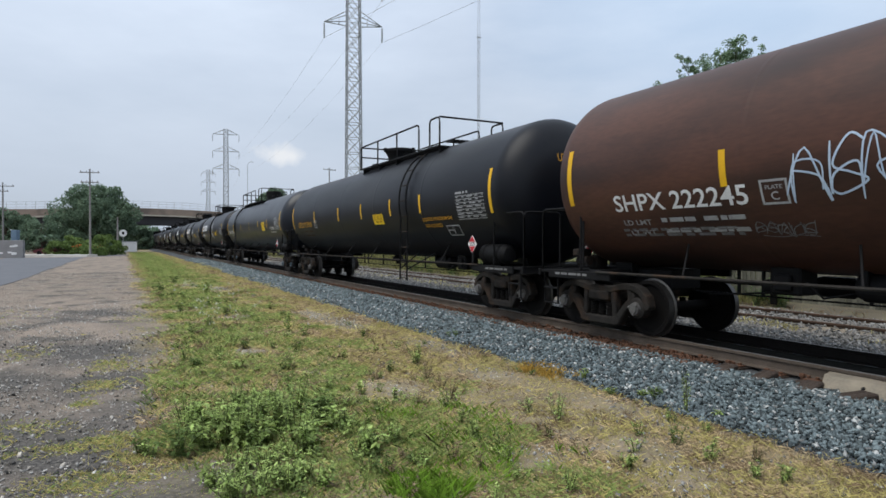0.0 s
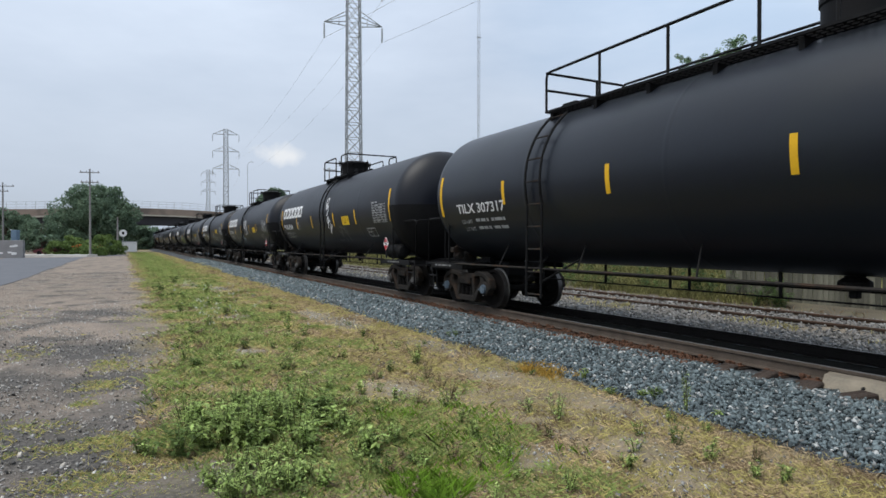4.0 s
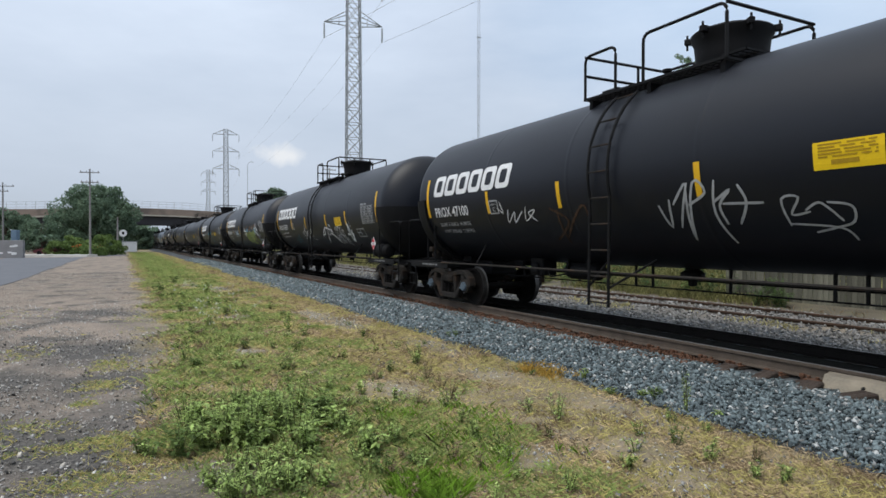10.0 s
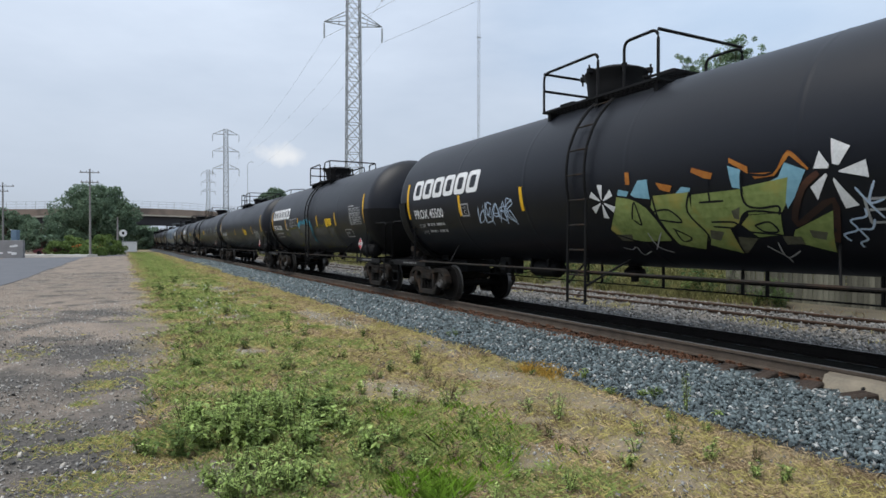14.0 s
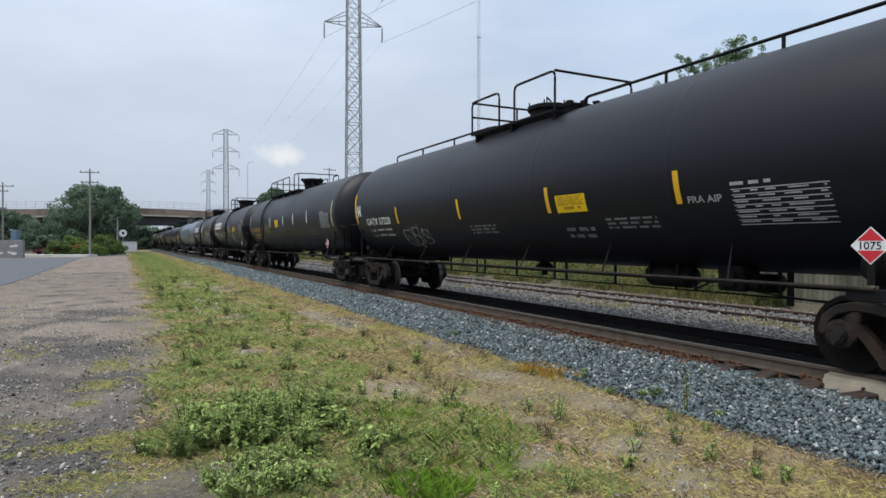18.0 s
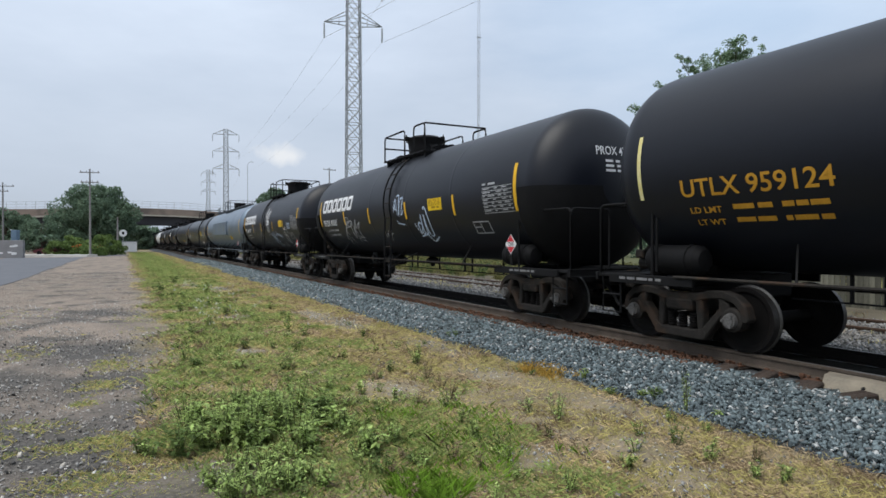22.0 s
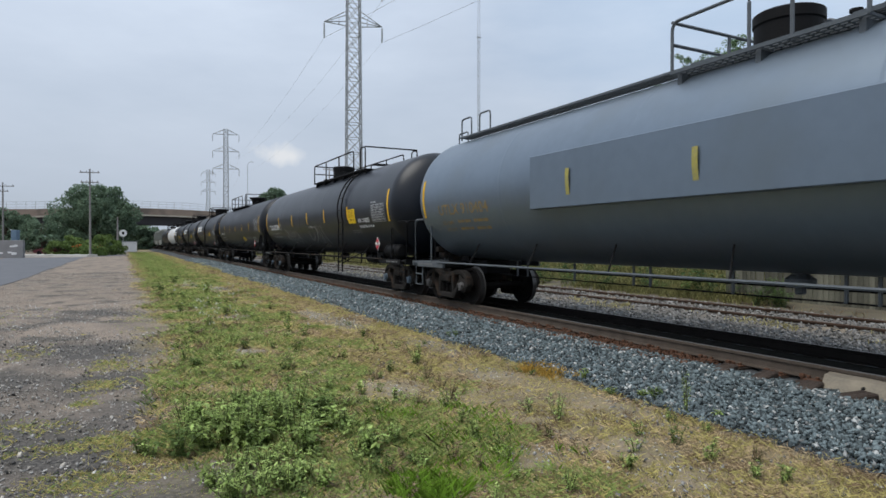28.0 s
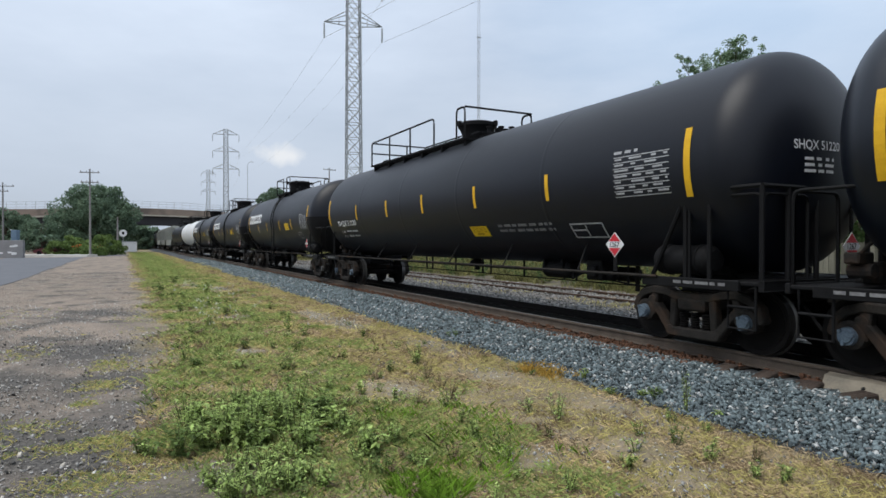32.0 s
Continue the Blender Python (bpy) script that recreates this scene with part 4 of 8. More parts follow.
def parked_car(x, y, turn, paint, label):
    """Far parked saloon: body, cabin glass, wheels."""
    c = empty("parked_car", pose(x, y, 0.06, 0, 0, turn), label, "car")
    bm = bmesh.new()
    prism(bm, [(-2.2, 0.3), (2.2, 0.3), (2.25, 0.7), (1.5, 0.92), (0.8, 1.0), (-1.6, 1.02), (-2.2, 0.9)], -0.88, 0.88)
    bmesh.ops.recalc_face_normals(bm, faces=bm.faces)
    part("body", bm, M[paint], c)
    bm = bmesh.new()
    prism(bm, [(-1.7, 1.0), (0.9, 1.0), (0.2, 1.42), (-1.1, 1.45)], -0.74, 0.74)
    bmesh.ops.recalc_face_normals(bm, faces=bm.faces)
    part("cabin", bm, M["car_glass"], c)
    bm = bmesh.new()
    prism(bm, [(-1.15, 1.44), (0.2, 1.42), (0.1, 1.48), (-1.05, 1.5)], -0.72, 0.72)
    bmesh.ops.recalc_face_normals(bm, faces=bm.faces)
    part("roof", bm, M[paint], c)
    for sx in (-0.8, 0.8):
        for sy in (-1.35, 1.4):
            bm = bmesh.new()
            lathe(bm, [(0.2, -0.1), (0.32, -0.1), (0.33, 0.0), (0.32, 0.1), (0.2, 0.1)], "x", 18, Matrix.Translation((sx, sy, 0.33)))
            w = part("wheel", bm, M["black_steel"], c)
            bm = bmesh.new()
            lathe(bm, [(0.02, -0.09), (0.2, -0.07), (0.2, 0.07), (0.02, 0.09)], "x", 14, Matrix.Translation((sx, sy, 0.33)))
            part("rim", bm, M["galvanised"], w)


parked_car(-9.7, 107.6, 63, "car_red", "dark red car on the side street")
parked_car(-19.9, 196.4, 63, "white", "white car far off under the bridge")
parked_car(-18.2, 195.5, 63, "white", "white car far off under the bridge")


def wall_block(x, y):
    c = empty("concrete_wall", pose(x, y, 0, 0, 0, -27), "low grey concrete wall with pale painted marks", "wall")
    bm = bmesh.new()
    box(bm, -4.5, 1.1, -0.2, 0.2, -0.2, 2.2, 0.03)
    part("wall", bm, M["concrete_dark"], c)
    bm = bmesh.new()
    r = random.Random(4)
    for k in range(9):
        x0, z0 = r.uniform(-4.0, 0.2), r.uniform(0.3, 1.6)
        box(bm, x0, x0 + r.uniform(0.3, 0.8), -0.215, -0.205, z0, z0 + r.uniform(0.15, 0.35))
    tagged(part("painted_marks", bm, M["white"], c), "pale paint patches")
    bm = bmesh.new()
    box(bm, -1.15, -0.45, 0.9, 1.6, 1.4, 3.5, 0.05)
    tagged(part("tarpaulin_box", bm, M["blue_box"]), "blue box-shaped container behind the wall", "container").matrix_basis = pose(x, y, 0, 0, 0, -27)
    bm = bmesh.new()
    box(bm, -1.1, -0.5, 0.95, 1.55, -0.1, 1.4)
    tagged(part("stand", bm, M["concrete_dark"]), "grey block under the container", "block").matrix_basis = pose(x, y, 0, 0, 0, -27)


wall_block(-12.2, 92.0)


def flower_clump(x, y, seed, label):
    """Orange-flowered bush."""
    c = empty("flowering_bush", pose(x, y, 0), label, "bush", "flowering bushes")
    part("foliage", polys("foliage", leaf_cloud([(0, 0, 0.6), (0.6, 0.2, 0.5), (-0.6, 0, 0.5)], [0.8, 0.6, 0.6], 900, 0.12, seed), 4), M["leaf_bright"], c)
    part("blossom", polys("blossom", leaf_cloud([(0, 0, 1.25), (0.5, 0, 1.15), (-0.5, 0, 1.2)], [0.6, 0.5, 0.5], 70, 0.10, seed + 1), 4), M["flower"], c)


tree(-8.7, 105.0, 2.2, 1.9, "green bush on the verge", 45, 2400, 0.13, "leaf_bright", trunk=0.08, low=0.02, clumps=26, squash=0.75)
tree(-3.9, 101.0, 1.6, 1.9, "low green bush on the verge", 46, 2400, 0.13, "leaf_bright", trunk=0.08, low=0.02, clumps=26, squash=0.75)
flower_clump(-6.1, 103.5, 61, "bush with orange flowers on the verge")
flower_clump(-3.9, 102.4, 62, "bush with orange-red flowers on the verge")
flower_clump(-5.6, 103.3, 63, "bush with orange flowers on the verge")


# ---- the train: rolling stock ----
TR, TZ, HEAD = 1.58, 2.68, 0.74      # tank radius, height of its axis over the rail, depth of its domed ends
cache = {}


def shared(key, build):
    """A mesh made once and used by every part alike."""
    if key not in cache:
        bm = bmesh.new()
        build(bm)
        bmesh.ops.recalc_face_normals(bm, faces=bm.faces)
        me = bpy.data.meshes.new(key if isinstance(key, str) else key[0])
        bm.to_mesh(me)
        bm.free()
        cache[key] = me
    return cache[key]


def arc_of(z):
    """Length along the tank's round side from the level of its axis to height z."""
    return TR * math.asin(max(-1, min(1, (z - TZ) / TR)))


def wrap(bm, half, proud=0.005, step=0.14, side=-1):
    """Bend a flat drawing (x: metres from the tank's rear end, y: length round the side) on to the tank."""
    vs = [v.co.y for v in bm.verts]
    cut = math.ceil(min(vs) / step) * step
    while cut < max(vs):
        bmesh.ops.bisect_plane(bm, geom=list(bm.verts) + list(bm.edges) + list(bm.faces), plane_co=(0, cut, 0), plane_no=(0, 1, 0), dist=1e-5)
        cut += step
    for v in bm.verts:
        a = v.co.y / TR
        v.co = Vector((side * (TR + proud) * math.cos(a), half - v.co.x, TZ + (TR + proud) * math.sin(a)))
    bmesh.ops.recalc_face_normals(bm, faces=bm.faces)
    for f in bm.faces:
        if f.normal.x * side < 0:
            f.normal_flip()
    return bm


def rect(bm, x0, x1, y0, y1, lean=0.0):
    bm.faces.new([bm.verts.new(p) for p in ((x0, y0, 0), (x1, y0, 0), (x1 + lean, y1, 0), (x0 + lean, y1, 0))])


def ring(bm, x0, x1, y0, y1, t, lean=0.0, round_=0.3):
    """A slanted block with a slot through it."""
    def loop(a0, a1, b0, b1, r):
        pts = []
        for cx, cy, s in ((a1 - r, b1 - r, 0), (a0 + r, b1 - r, 90), (a0 + r, b0 + r, 180), (a1 - r, b0 + r, 270)):
            for k in range(4):
                a = radians(s + 30 * k)
                x, y = cx + r * math.cos(a), cy + r * math.sin(a)
                pts.append(bm.verts.new((x + lean * (y - y0), y, 0)))
        return pts
    r = min(x1 - x0, y1 - y0) * round_
    outer, inner = loop(x0, x1, y0, y1, r), loop(x0 + t, x1 - t, y0 + t * 0.8, y1 - t * 0.8, r * 0.5)
    for k in range(len(outer)):
        j = (k + 1) % len(outer)
        bm.faces.new((outer[k], outer[j], inner[j], inner[k]))


def words(bm, text, x0, x1, y0, y1):
    """Lettering in the built-in font, fitted to a rectangle."""
    cu = bpy.data.curves.new("lettering", "FONT")
    cu.body, cu.resolution_u, cu.offset = text, 3, 0.012
    ob = bpy.data.objects.new("lettering", cu)
    me = bpy.data.meshes.new_from_object(ob)
    bpy.data.objects.remove(ob)
    co = np.array([v.co[:2] for v in me.vertices])
    lo, hi = co.min(0), co.max(0)
    co = (co - lo) / (hi - lo) * (x1 - x0, y1 - y0) + (x0, y0)
    made = [bm.verts.new((*c, 0)) for c in co]
    for p in me.polygons:
        bm.faces.new([made[i] for i in p.vertices])


def bars(bm, x0, x1, y0, y1, rows, rng, gaps=0.2):
    """Rows of small writing that cannot be read, as broken bars."""
    pitch = (y1 - y0) / rows
    for r in range(rows):
        x, y = x0, y1 - (r + 0.75) * pitch
        while x < x1 - 0.02:
            w = min(rng.uniform(0.08, 0.3), x1 - x)
            rect(bm, x, x + w, y, y + pitch * 0.5)
            x += w + rng.uniform(0.5, 1.3) * gaps * 0.4


def ribbon(bm, pts, w):
    """A sprayed stroke."""
    pts = [Vector((*p, 0)) for p in pts]
    row = []
    for i, p in enumerate(pts):
        d = (pts[min(i + 1, len(pts) - 1)] - pts[max(i - 1, 0)])
        d = d.normalized() if d.length > 1e-6 else Vector((1, 0, 0))
        n = Vector((-d.y, d.x, 0)) * w * (0.35 if i in (0, len(pts) - 1) else 0.5)
        row.append((bm.verts.new(p + n), bm.verts.new(p - n)))
    for a, b in zip(row, row[1:]):
        bm.faces.new((a[0], a[1], b[1], b[0]))


STROKES = (((0.9, 0.85), (0.4, 1.0), (0.15, 0.7), (0.55, 0.5), (0.9, 0.25), (0.45, 0.0), (0.05, 0.15)),
           ((0.1, 0.0), (0.2, 1.0), (0.85, 0.8), (0.3, 0.5), (1.0, -0.1)),
           ((0.0, 0.1), (0.3, 1.0), (0.5, 0.35), (0.75, 1.0), (1.0, 0.0)),
           ((0.5, 0.95), (0.05, 0.6), (0.35, 0.05), (0.95, 0.4), (0.55, 1.0), (0.3, 0.75)),
           ((0.95, 0.95), (0.15, 0.8), (0.1, 0.15), (0.9, 0.05), (0.5, 0.5), (0.2, 0.5)),
           ((0.0, 0.0), (0.5, 1.1), (0.95, -0.1), (0.75, 0.4), (0.15, 0.45)),
           ((0.1, 1.0), (0.15, 0.0), (0.2, 0.55), (0.8, 0.7), (0.9, 0.0)),
           ((0.2, 0.9), (0.15, 0.2), (0.55, 0.0), (0.9, 0.35), (0.85, 1.05)))


def curve(pts, n=5):
    """A smooth line through control points."""
    p = [pts[0], *pts, pts[-1]]
    out = []
    for k in range(1, len(p) - 2):
        for j in range(n):
            u = j / n
            out.append(tuple(0.5 * (2 * p[k][i] + (p[k + 1][i] - p[k - 1][i]) * u + (2 * p[k - 1][i] - 5 * p[k][i] + 4 * p[k + 1][i] - p[k + 2][i]) * u * u
                                    + (3 * p[k][i] - p[k - 1][i] - 3 * p[k + 1][i] + p[k + 2][i]) * u ** 3) for i in (0, 1)))
    return out + [pts[-1]]


def scribble(bm, x0, x1, y0, y1, rng, w=0.05, letters=None, wild=1.0):
    """A tag: a row of quick leaning strokes that cannot be read; one that is taller than wide runs upwards."""
    up = (y1 - y0) > 1.3 * (x1 - x0)
    run, tall = (y1 - y0, x1 - x0) if up else (x1 - x0, y1 - y0)
    n = letters or max(2, round(run / tall * 1.5))
    step = run / n
    for k in range(n):
        h = tall * rng.uniform(0.62, 1.0)
        base, lean = rng.uniform(0, tall - h), rng.uniform(0.05, 0.3) * step
        for sketch in range(2):
            pts = [(k * step + (px * 1.12 - 0.06) * step + lean * py + rng.uniform(-0.13, 0.13) * step, base + (py + rng.uniform(-0.16, 0.16)) * h) for px, py in rng.choice(STROKES)]
            pts = [(min(max(a, -0.1), run + 0.1), min(max(b, -0.05), tall + 0.05)) for a, b in pts]
            ribbon(bm, curve([(x0 + b, y1 - a) if up else (x0 + a, y0 + b) for a, b in pts]), w * rng.uniform(0.45, 0.8))
    if not up and rng.random() < 0.5:
        ribbon(bm, curve([(x0 + run * q, y0 - 0.06 * tall * (1 if i % 2 else -1)) for i, q in enumerate((0.1, 0.4, 0.7, 1.0))]), w * 0.6)


def decal(name, mat, car, half, draw, label="", proud=0.005):
    bm = bmesh.new()
    draw(bm)
    return part(name, wrap(bm, half, proud), mat, car, label)


def tank_mesh(half, key, over):
    def build(bm):
        prof = []
        for k in range(13):
            a = radians(90 * k / 12)
            prof.append((max(TR * math.sin(a) ** 0.86, 0.02), -half - over[1] - HEAD * math.cos(a)))
        prof.append((TR, -half - over[1] + 0.06))
        seams = [-half + 2 * half * k / 5 for k in range(1, 5)]
        for s in seams:
            prof += [(TR, s - 0.07), (TR, s - 0.04), (TR + 0.003, s - 0.02), (TR + 0.003, s + 0.02), (TR, s + 0.04), (TR, s + 0.07)]
        prof.append((TR, half + over[0] - 0.06))
        prof += [(r, half + over[0] + HEAD * math.cos(radians(90 * k / 12))) for k, (r, h) in reversed(list(enumerate(prof[:13])))]
        lathe(bm, prof, "y", 72, Matrix.Translation((0, 0, TZ)))
    me = shared((key, round(half, 2), over), build)
    me.polygons.foreach_set("use_smooth", [True] * len(me.polygons))
    return me


def bar2(bm, p, q, w, x0, x1, w_end=None):
    """A cast bar between two points of the side view, its corners eased."""
    p, q = Vector(p), Vector(q)
    d = (q - p).normalized()
    n = Vector((-d.y, d.x))
    a, b = n * w / 2, n * (w_end or w) / 2
    c, m = 0.022, d * 0.0
    mid = (x0 + x1) / 2
    rings = []
    for x, f in ((x0, 0.72), (x0 + c, 1.0), (x1 - c, 1.0), (x1, 0.72)):
        rings.append([bm.verts.new((x, v.x, v.y)) for v in (p + a * f, q + b * f, q - b * f, p - a * f)])
    for r, s in zip(rings, rings[1:]):
        for k in range(4):
            bm.faces.new((r[k], r[(k + 1) % 4], s[(k + 1) % 4], s[k]))
    bm.faces.new(rings[0][::-1])
    bm.faces.new(rings[-1])


def boss(bm, y, z, r, x0, x1, sides=14):
    lathe(bm, [(r * 0.8, x0), (r, x0 + 0.02), (r, x1 - 0.02), (r * 0.8, x1)], "x", sides, Matrix.Translation((0, y, z)))


def side_frame(bm):
    """Cast side frame: arched top chord, jaws over the bearings, triangular windows, a deep spring seat."""
    for s in (-1, 1):
        arch = [(0.30, 0.735), (0.52, 0.79), (0.74, 0.80), (0.93, 0.745), (1.05, 0.64), (1.09, 0.50)]
        for k, (a, b) in enumerate(zip(arch, arch[1:])):
            bar2(bm, (s * a[0], a[1]), (s * b[0], b[1]), 0.115, -0.09, 0.09, 0.115)
            boss(bm, s * b[0], b[1], 0.0575, -0.088, 0.088, 10)
        bar2(bm, (s * 0.76, 0.62), (s * 0.40, 0.20), 0.10, -0.085, 0.085, 0.14)
        boss(bm, s * 0.76, 0.63, 0.085, -0.086, 0.086)
        boss(bm, s * 0.40, 0.21, 0.085, -0.095, 0.095)
        bar2(bm, (s * 0.37, 0.24), (s * 0.335, 0.74), 0.10, -0.08, 0.08, 0.13)
        bar2(bm, (s * 0.72, 0.74), (s * 0.735, 0.42), 0.13, -0.075, 0.075, 0.08)
        boss(bm, s * 0.889, 0.47, 0.17, -0.10, 0.10, 18)
    bar2(bm, (-0.34, 0.735), (0.34, 0.735), 0.12, -0.092, 0.092)
    bar2(bm, (-0.42, 0.195), (0.42, 0.195), 0.14, -0.10, 0.10)


def spring(bm):
    prof = []
    for k in range(7):
        prof += [(0.075, 0.26 + 0.036 * k), (0.055, 0.278 + 0.036 * k)]
    lathe(bm, prof, "z", 10)


def bolster(bm):
    box(bm, -1.12, 1.12, -0.24, 0.24, 0.53, 0.70, 0.03)
    box(bm, -0.5, 0.5, -0.3, 0.3, 0.66, 0.80, 0.03)


def wheelset(bm):
    lathe(bm, [(0.085, -1.08), (0.085, 1.08)], "x", 12, Matrix.Translation((0, 0, 0)))
    for s in (-1, 1):
        prof = [(0.13, 0.88), (0.14, 0.80), (0.20, 0.77), (0.36, 0.79), (0.395, 0.83), (0.453, 0.83), (0.457, 0.80), (0.457, 0.72), (0.485, 0.705),
                (0.485, 0.69), (0.40, 0.69), (0.37, 0.72), (0.20, 0.71), (0.14, 0.66), (0.09, 0.64)]
        lathe(bm, [(r, s * h) for r, h in prof], "x", 40)
    for f in bm.faces:
        c = f.calc_center_median()
        if math.hypot(c.y, c.z) > 0.452:
            f.material_index = 1
    old = set(bm.faces)
    for s in (-1, 1):
        lathe(bm, [(0.105, s * 1.08), (0.11, s * 1.10), (0.10, s * 1.15), (0.075, s * 1.155), (0.07, s * 1.17), (0.03, s * 1.172)], "x", 14)
        for k in range(3):
            a = radians(120 * k + 20)
            lathe(bm, [(0.022, s * 1.14), (0.022, s * 1.185)], "x", 6, Matrix.Translation((0, 0.085 * math.cos(a), 0.085 * math.sin(a))))
    for f in bm.faces:
        if f not in old:
            f.material_index = 2


def brake_beam(bm):
    for s in (-1, 1):
        box(bm, -0.9, 0.9, s * 0.40 - 0.03, s * 0.40 + 0.03, 0.36, 0.44, 0.01)
        for x in (-0.75, 0.75):
            box(bm, x - 0.05, x + 0.05, s * 0.46 - 0.02, s * 0.46 + 0.04, 0.28, 0.56, 0.01)


def truck(car, y, cap, lite=False):
    body = part("truck", shared("bolster", bolster), M["truck"], car, m=pose(0, y, 0))
    for s in (-1, 1):
        part("side_frame", shared("side_frame", side_frame), M["truck"], body, m=pose(s * 1.0, 0, 0))
        if not lite:
            for y in (-0.2, 0.0, 0.2):
                part("spring", smooth(shared("spring", spring)), M["wheel"], body, m=pose(s * 1.0, y, 0))
    part("brake_beam", shared("brake_beam", brake_beam), M["truck"], body)
    for s in (-1, 1):
        me = smooth(shared(("wheelset", cap), wheelset))
        WHEELS.append(part("wheelset", me, [M["wheel"], M["tread"], M[cap]], body, m=pose(0, s * 0.889, 0.457)))
    return body


def half_shell(bm):
    """Jacket over the lower half of a tank end, with a narrow ledge along its top edge."""
    prof = [(TR + 0.05, 0.12), (TR + 0.05, 0.42)]
    for k in range(1, 9):
        a = radians(90 * k / 9)
        prof.append(((TR + 0.05) * math.cos(a) ** 0.86, 0.42 + (HEAD + 0.05) * math.sin(a)))
    rows = []
    for r, y in prof:
        inner = (max(r - 0.07, 0), y - 0.02)
        ring = [(-inner[0], inner[1], TZ - 0.06)]
        ring += [(-r * math.cos(radians(a)), y, TZ - 0.06 - r * math.sin(radians(a))) for a in range(0, 181, 12)]
        ring += [(inner[0], inner[1], TZ - 0.06)]
        rows.append([bm.verts.new(p) for p in ring])
    for a, b in zip(rows, rows[1:]):
        for k in range(len(a) - 1):
            bm.faces.new((a[k], a[k + 1], b[k + 1], b[k]))
    bm.faces.new(rows[0])


def coupler(bm):
    box(bm, -0.16, 0.16, -0.9, 0.10, -0.14, 0.14, 0.03)
    box(bm, -0.08, 0.08, 0.05, 0.40, -0.08, 0.08, 0.02)
    box(bm, -0.17, 0.02, 0.36, 0.62, -0.16, 0.16, 0.05)
    box(bm, 0.0, 0.17, 0.32, 0.48, -0.16, 0.16, 0.04)
    lathe(bm, [(0.06, -0.15), (0.07, 0.0), (0.06, 0.15)], "z", 10, Matrix.Translation((0.10, 0.50, 0)))


def hose(bm):
    tube(bm, [(0.35, -0.1, 0.0), (0.38, 0.1, -0.12), (0.36, 0.32, -0.42), (0.25, 0.62, -0.50)], 0.03, 6)


def air_tank(bm):
    lathe(bm, [(0.02, -0.52), (0.15, -0.50), (0.215, -0.42), (0.22, 0.42), (0.15, 0.50), (0.02, 0.52)], "y", 20)
    for y in (-0.28, 0.28):
        lathe(bm, [(0.222, y - 0.03), (0.232, y - 0.025), (0.232, y + 0.025), (0.222, y + 0.03)], "y", 20)


def diamond(bm, s):
    bm.faces.new([bm.verts.new(p) for p in ((0, 0, -s), (0, s, 0), (0, 0, s), (0, -s, 0))])


def placard(car, x, y, z, number, facing=pose(0, 0, 0)):
    """A diamond plate on a bracket: red with a white band and border."""
    base = car.matrix_basis.to_3x3()
    bm = bmesh.new()
    for d, s in ((0.0, 0.20),):
        a = [bm.verts.new((-0.004, q[0] * s, q[1] * s)) for q in ((0, -1), (1, 0), (0, 1), (-1, 0))]
        b = [bm.verts.new((0.004, q[0] * s, q[1] * s)) for q in ((0, -1), (1, 0), (0, 1), (-1, 0))]
        bm.faces.new(a)
        bm.faces.new(b[::-1])
        for k in range(4):
            bm.faces.new((a[k], b[k], b[(k + 1) % 4], a[(k + 1) % 4]))
    bmesh.ops.recalc_face_normals(bm, faces=bm.faces)
    plate = part("placard", bm, M["white"], car, "red and white diamond hazard placard", pose(x, y, z) @ facing)
    bm = bmesh.new()
    s = 0.184
    for lo, hi in ((0.052, 1), (-1, -0.052)):
        pts = [(s - lo, lo), (0, s), (-(s - lo), lo)] if hi == 1 else [(-(s + hi), hi), (0, -s), (s + hi, hi)]
        bm.faces.new([bm.verts.new((-0.007, q[0], q[1])) for q in pts])
    part("red_field", bm, M["red"], plate)
    bm = bmesh.new()
    words(bm, number, -0.105, 0.105, -0.042, 0.042)
    for v in bm.verts:
        v.co = Vector((-0.007, -v.co.x, v.co.y))
    part("number", bm, M["black_steel"], plate)
    bm = bmesh.new()
    box(bm, 0.006, 0.03, -0.04, 0.04, -0.42, 0.1)
    part("bracket", bm, M["black_steel"], plate)


def pipe_run(name, car, runs, r=0.022, mat="black_steel", label=""):
    """Each bent pipe is a part of its own."""
    for pts in runs:
        bm = bmesh.new()
        tube(bm, pts, r, 6)
        part(name, bm, M[mat], car, label)


def bend(a, b, c, r=0.14, n=4):
    """Points of a rounded corner at b between a and c."""
    a, b, c = Vector(a), Vector(b), Vector(c)
    p, q = b + (a - b).normalized() * r, b + (c - b).normalized() * r
    return [tuple(p.lerp(b, k / n).lerp(b.lerp(q, k / n), k / n)) for k in range(n + 1)]


def hoop(p, q, top, r=0.14):
    """An inverted U of pipe from p to q."""
    p, q = Vector(p), Vector(q)
    a, b = Vector((p.x, p.y, top)), Vector((q.x, q.y, top))
    return [tuple(p), *bend(p, a, b, r), *bend(a, b, q, r), tuple(q)]


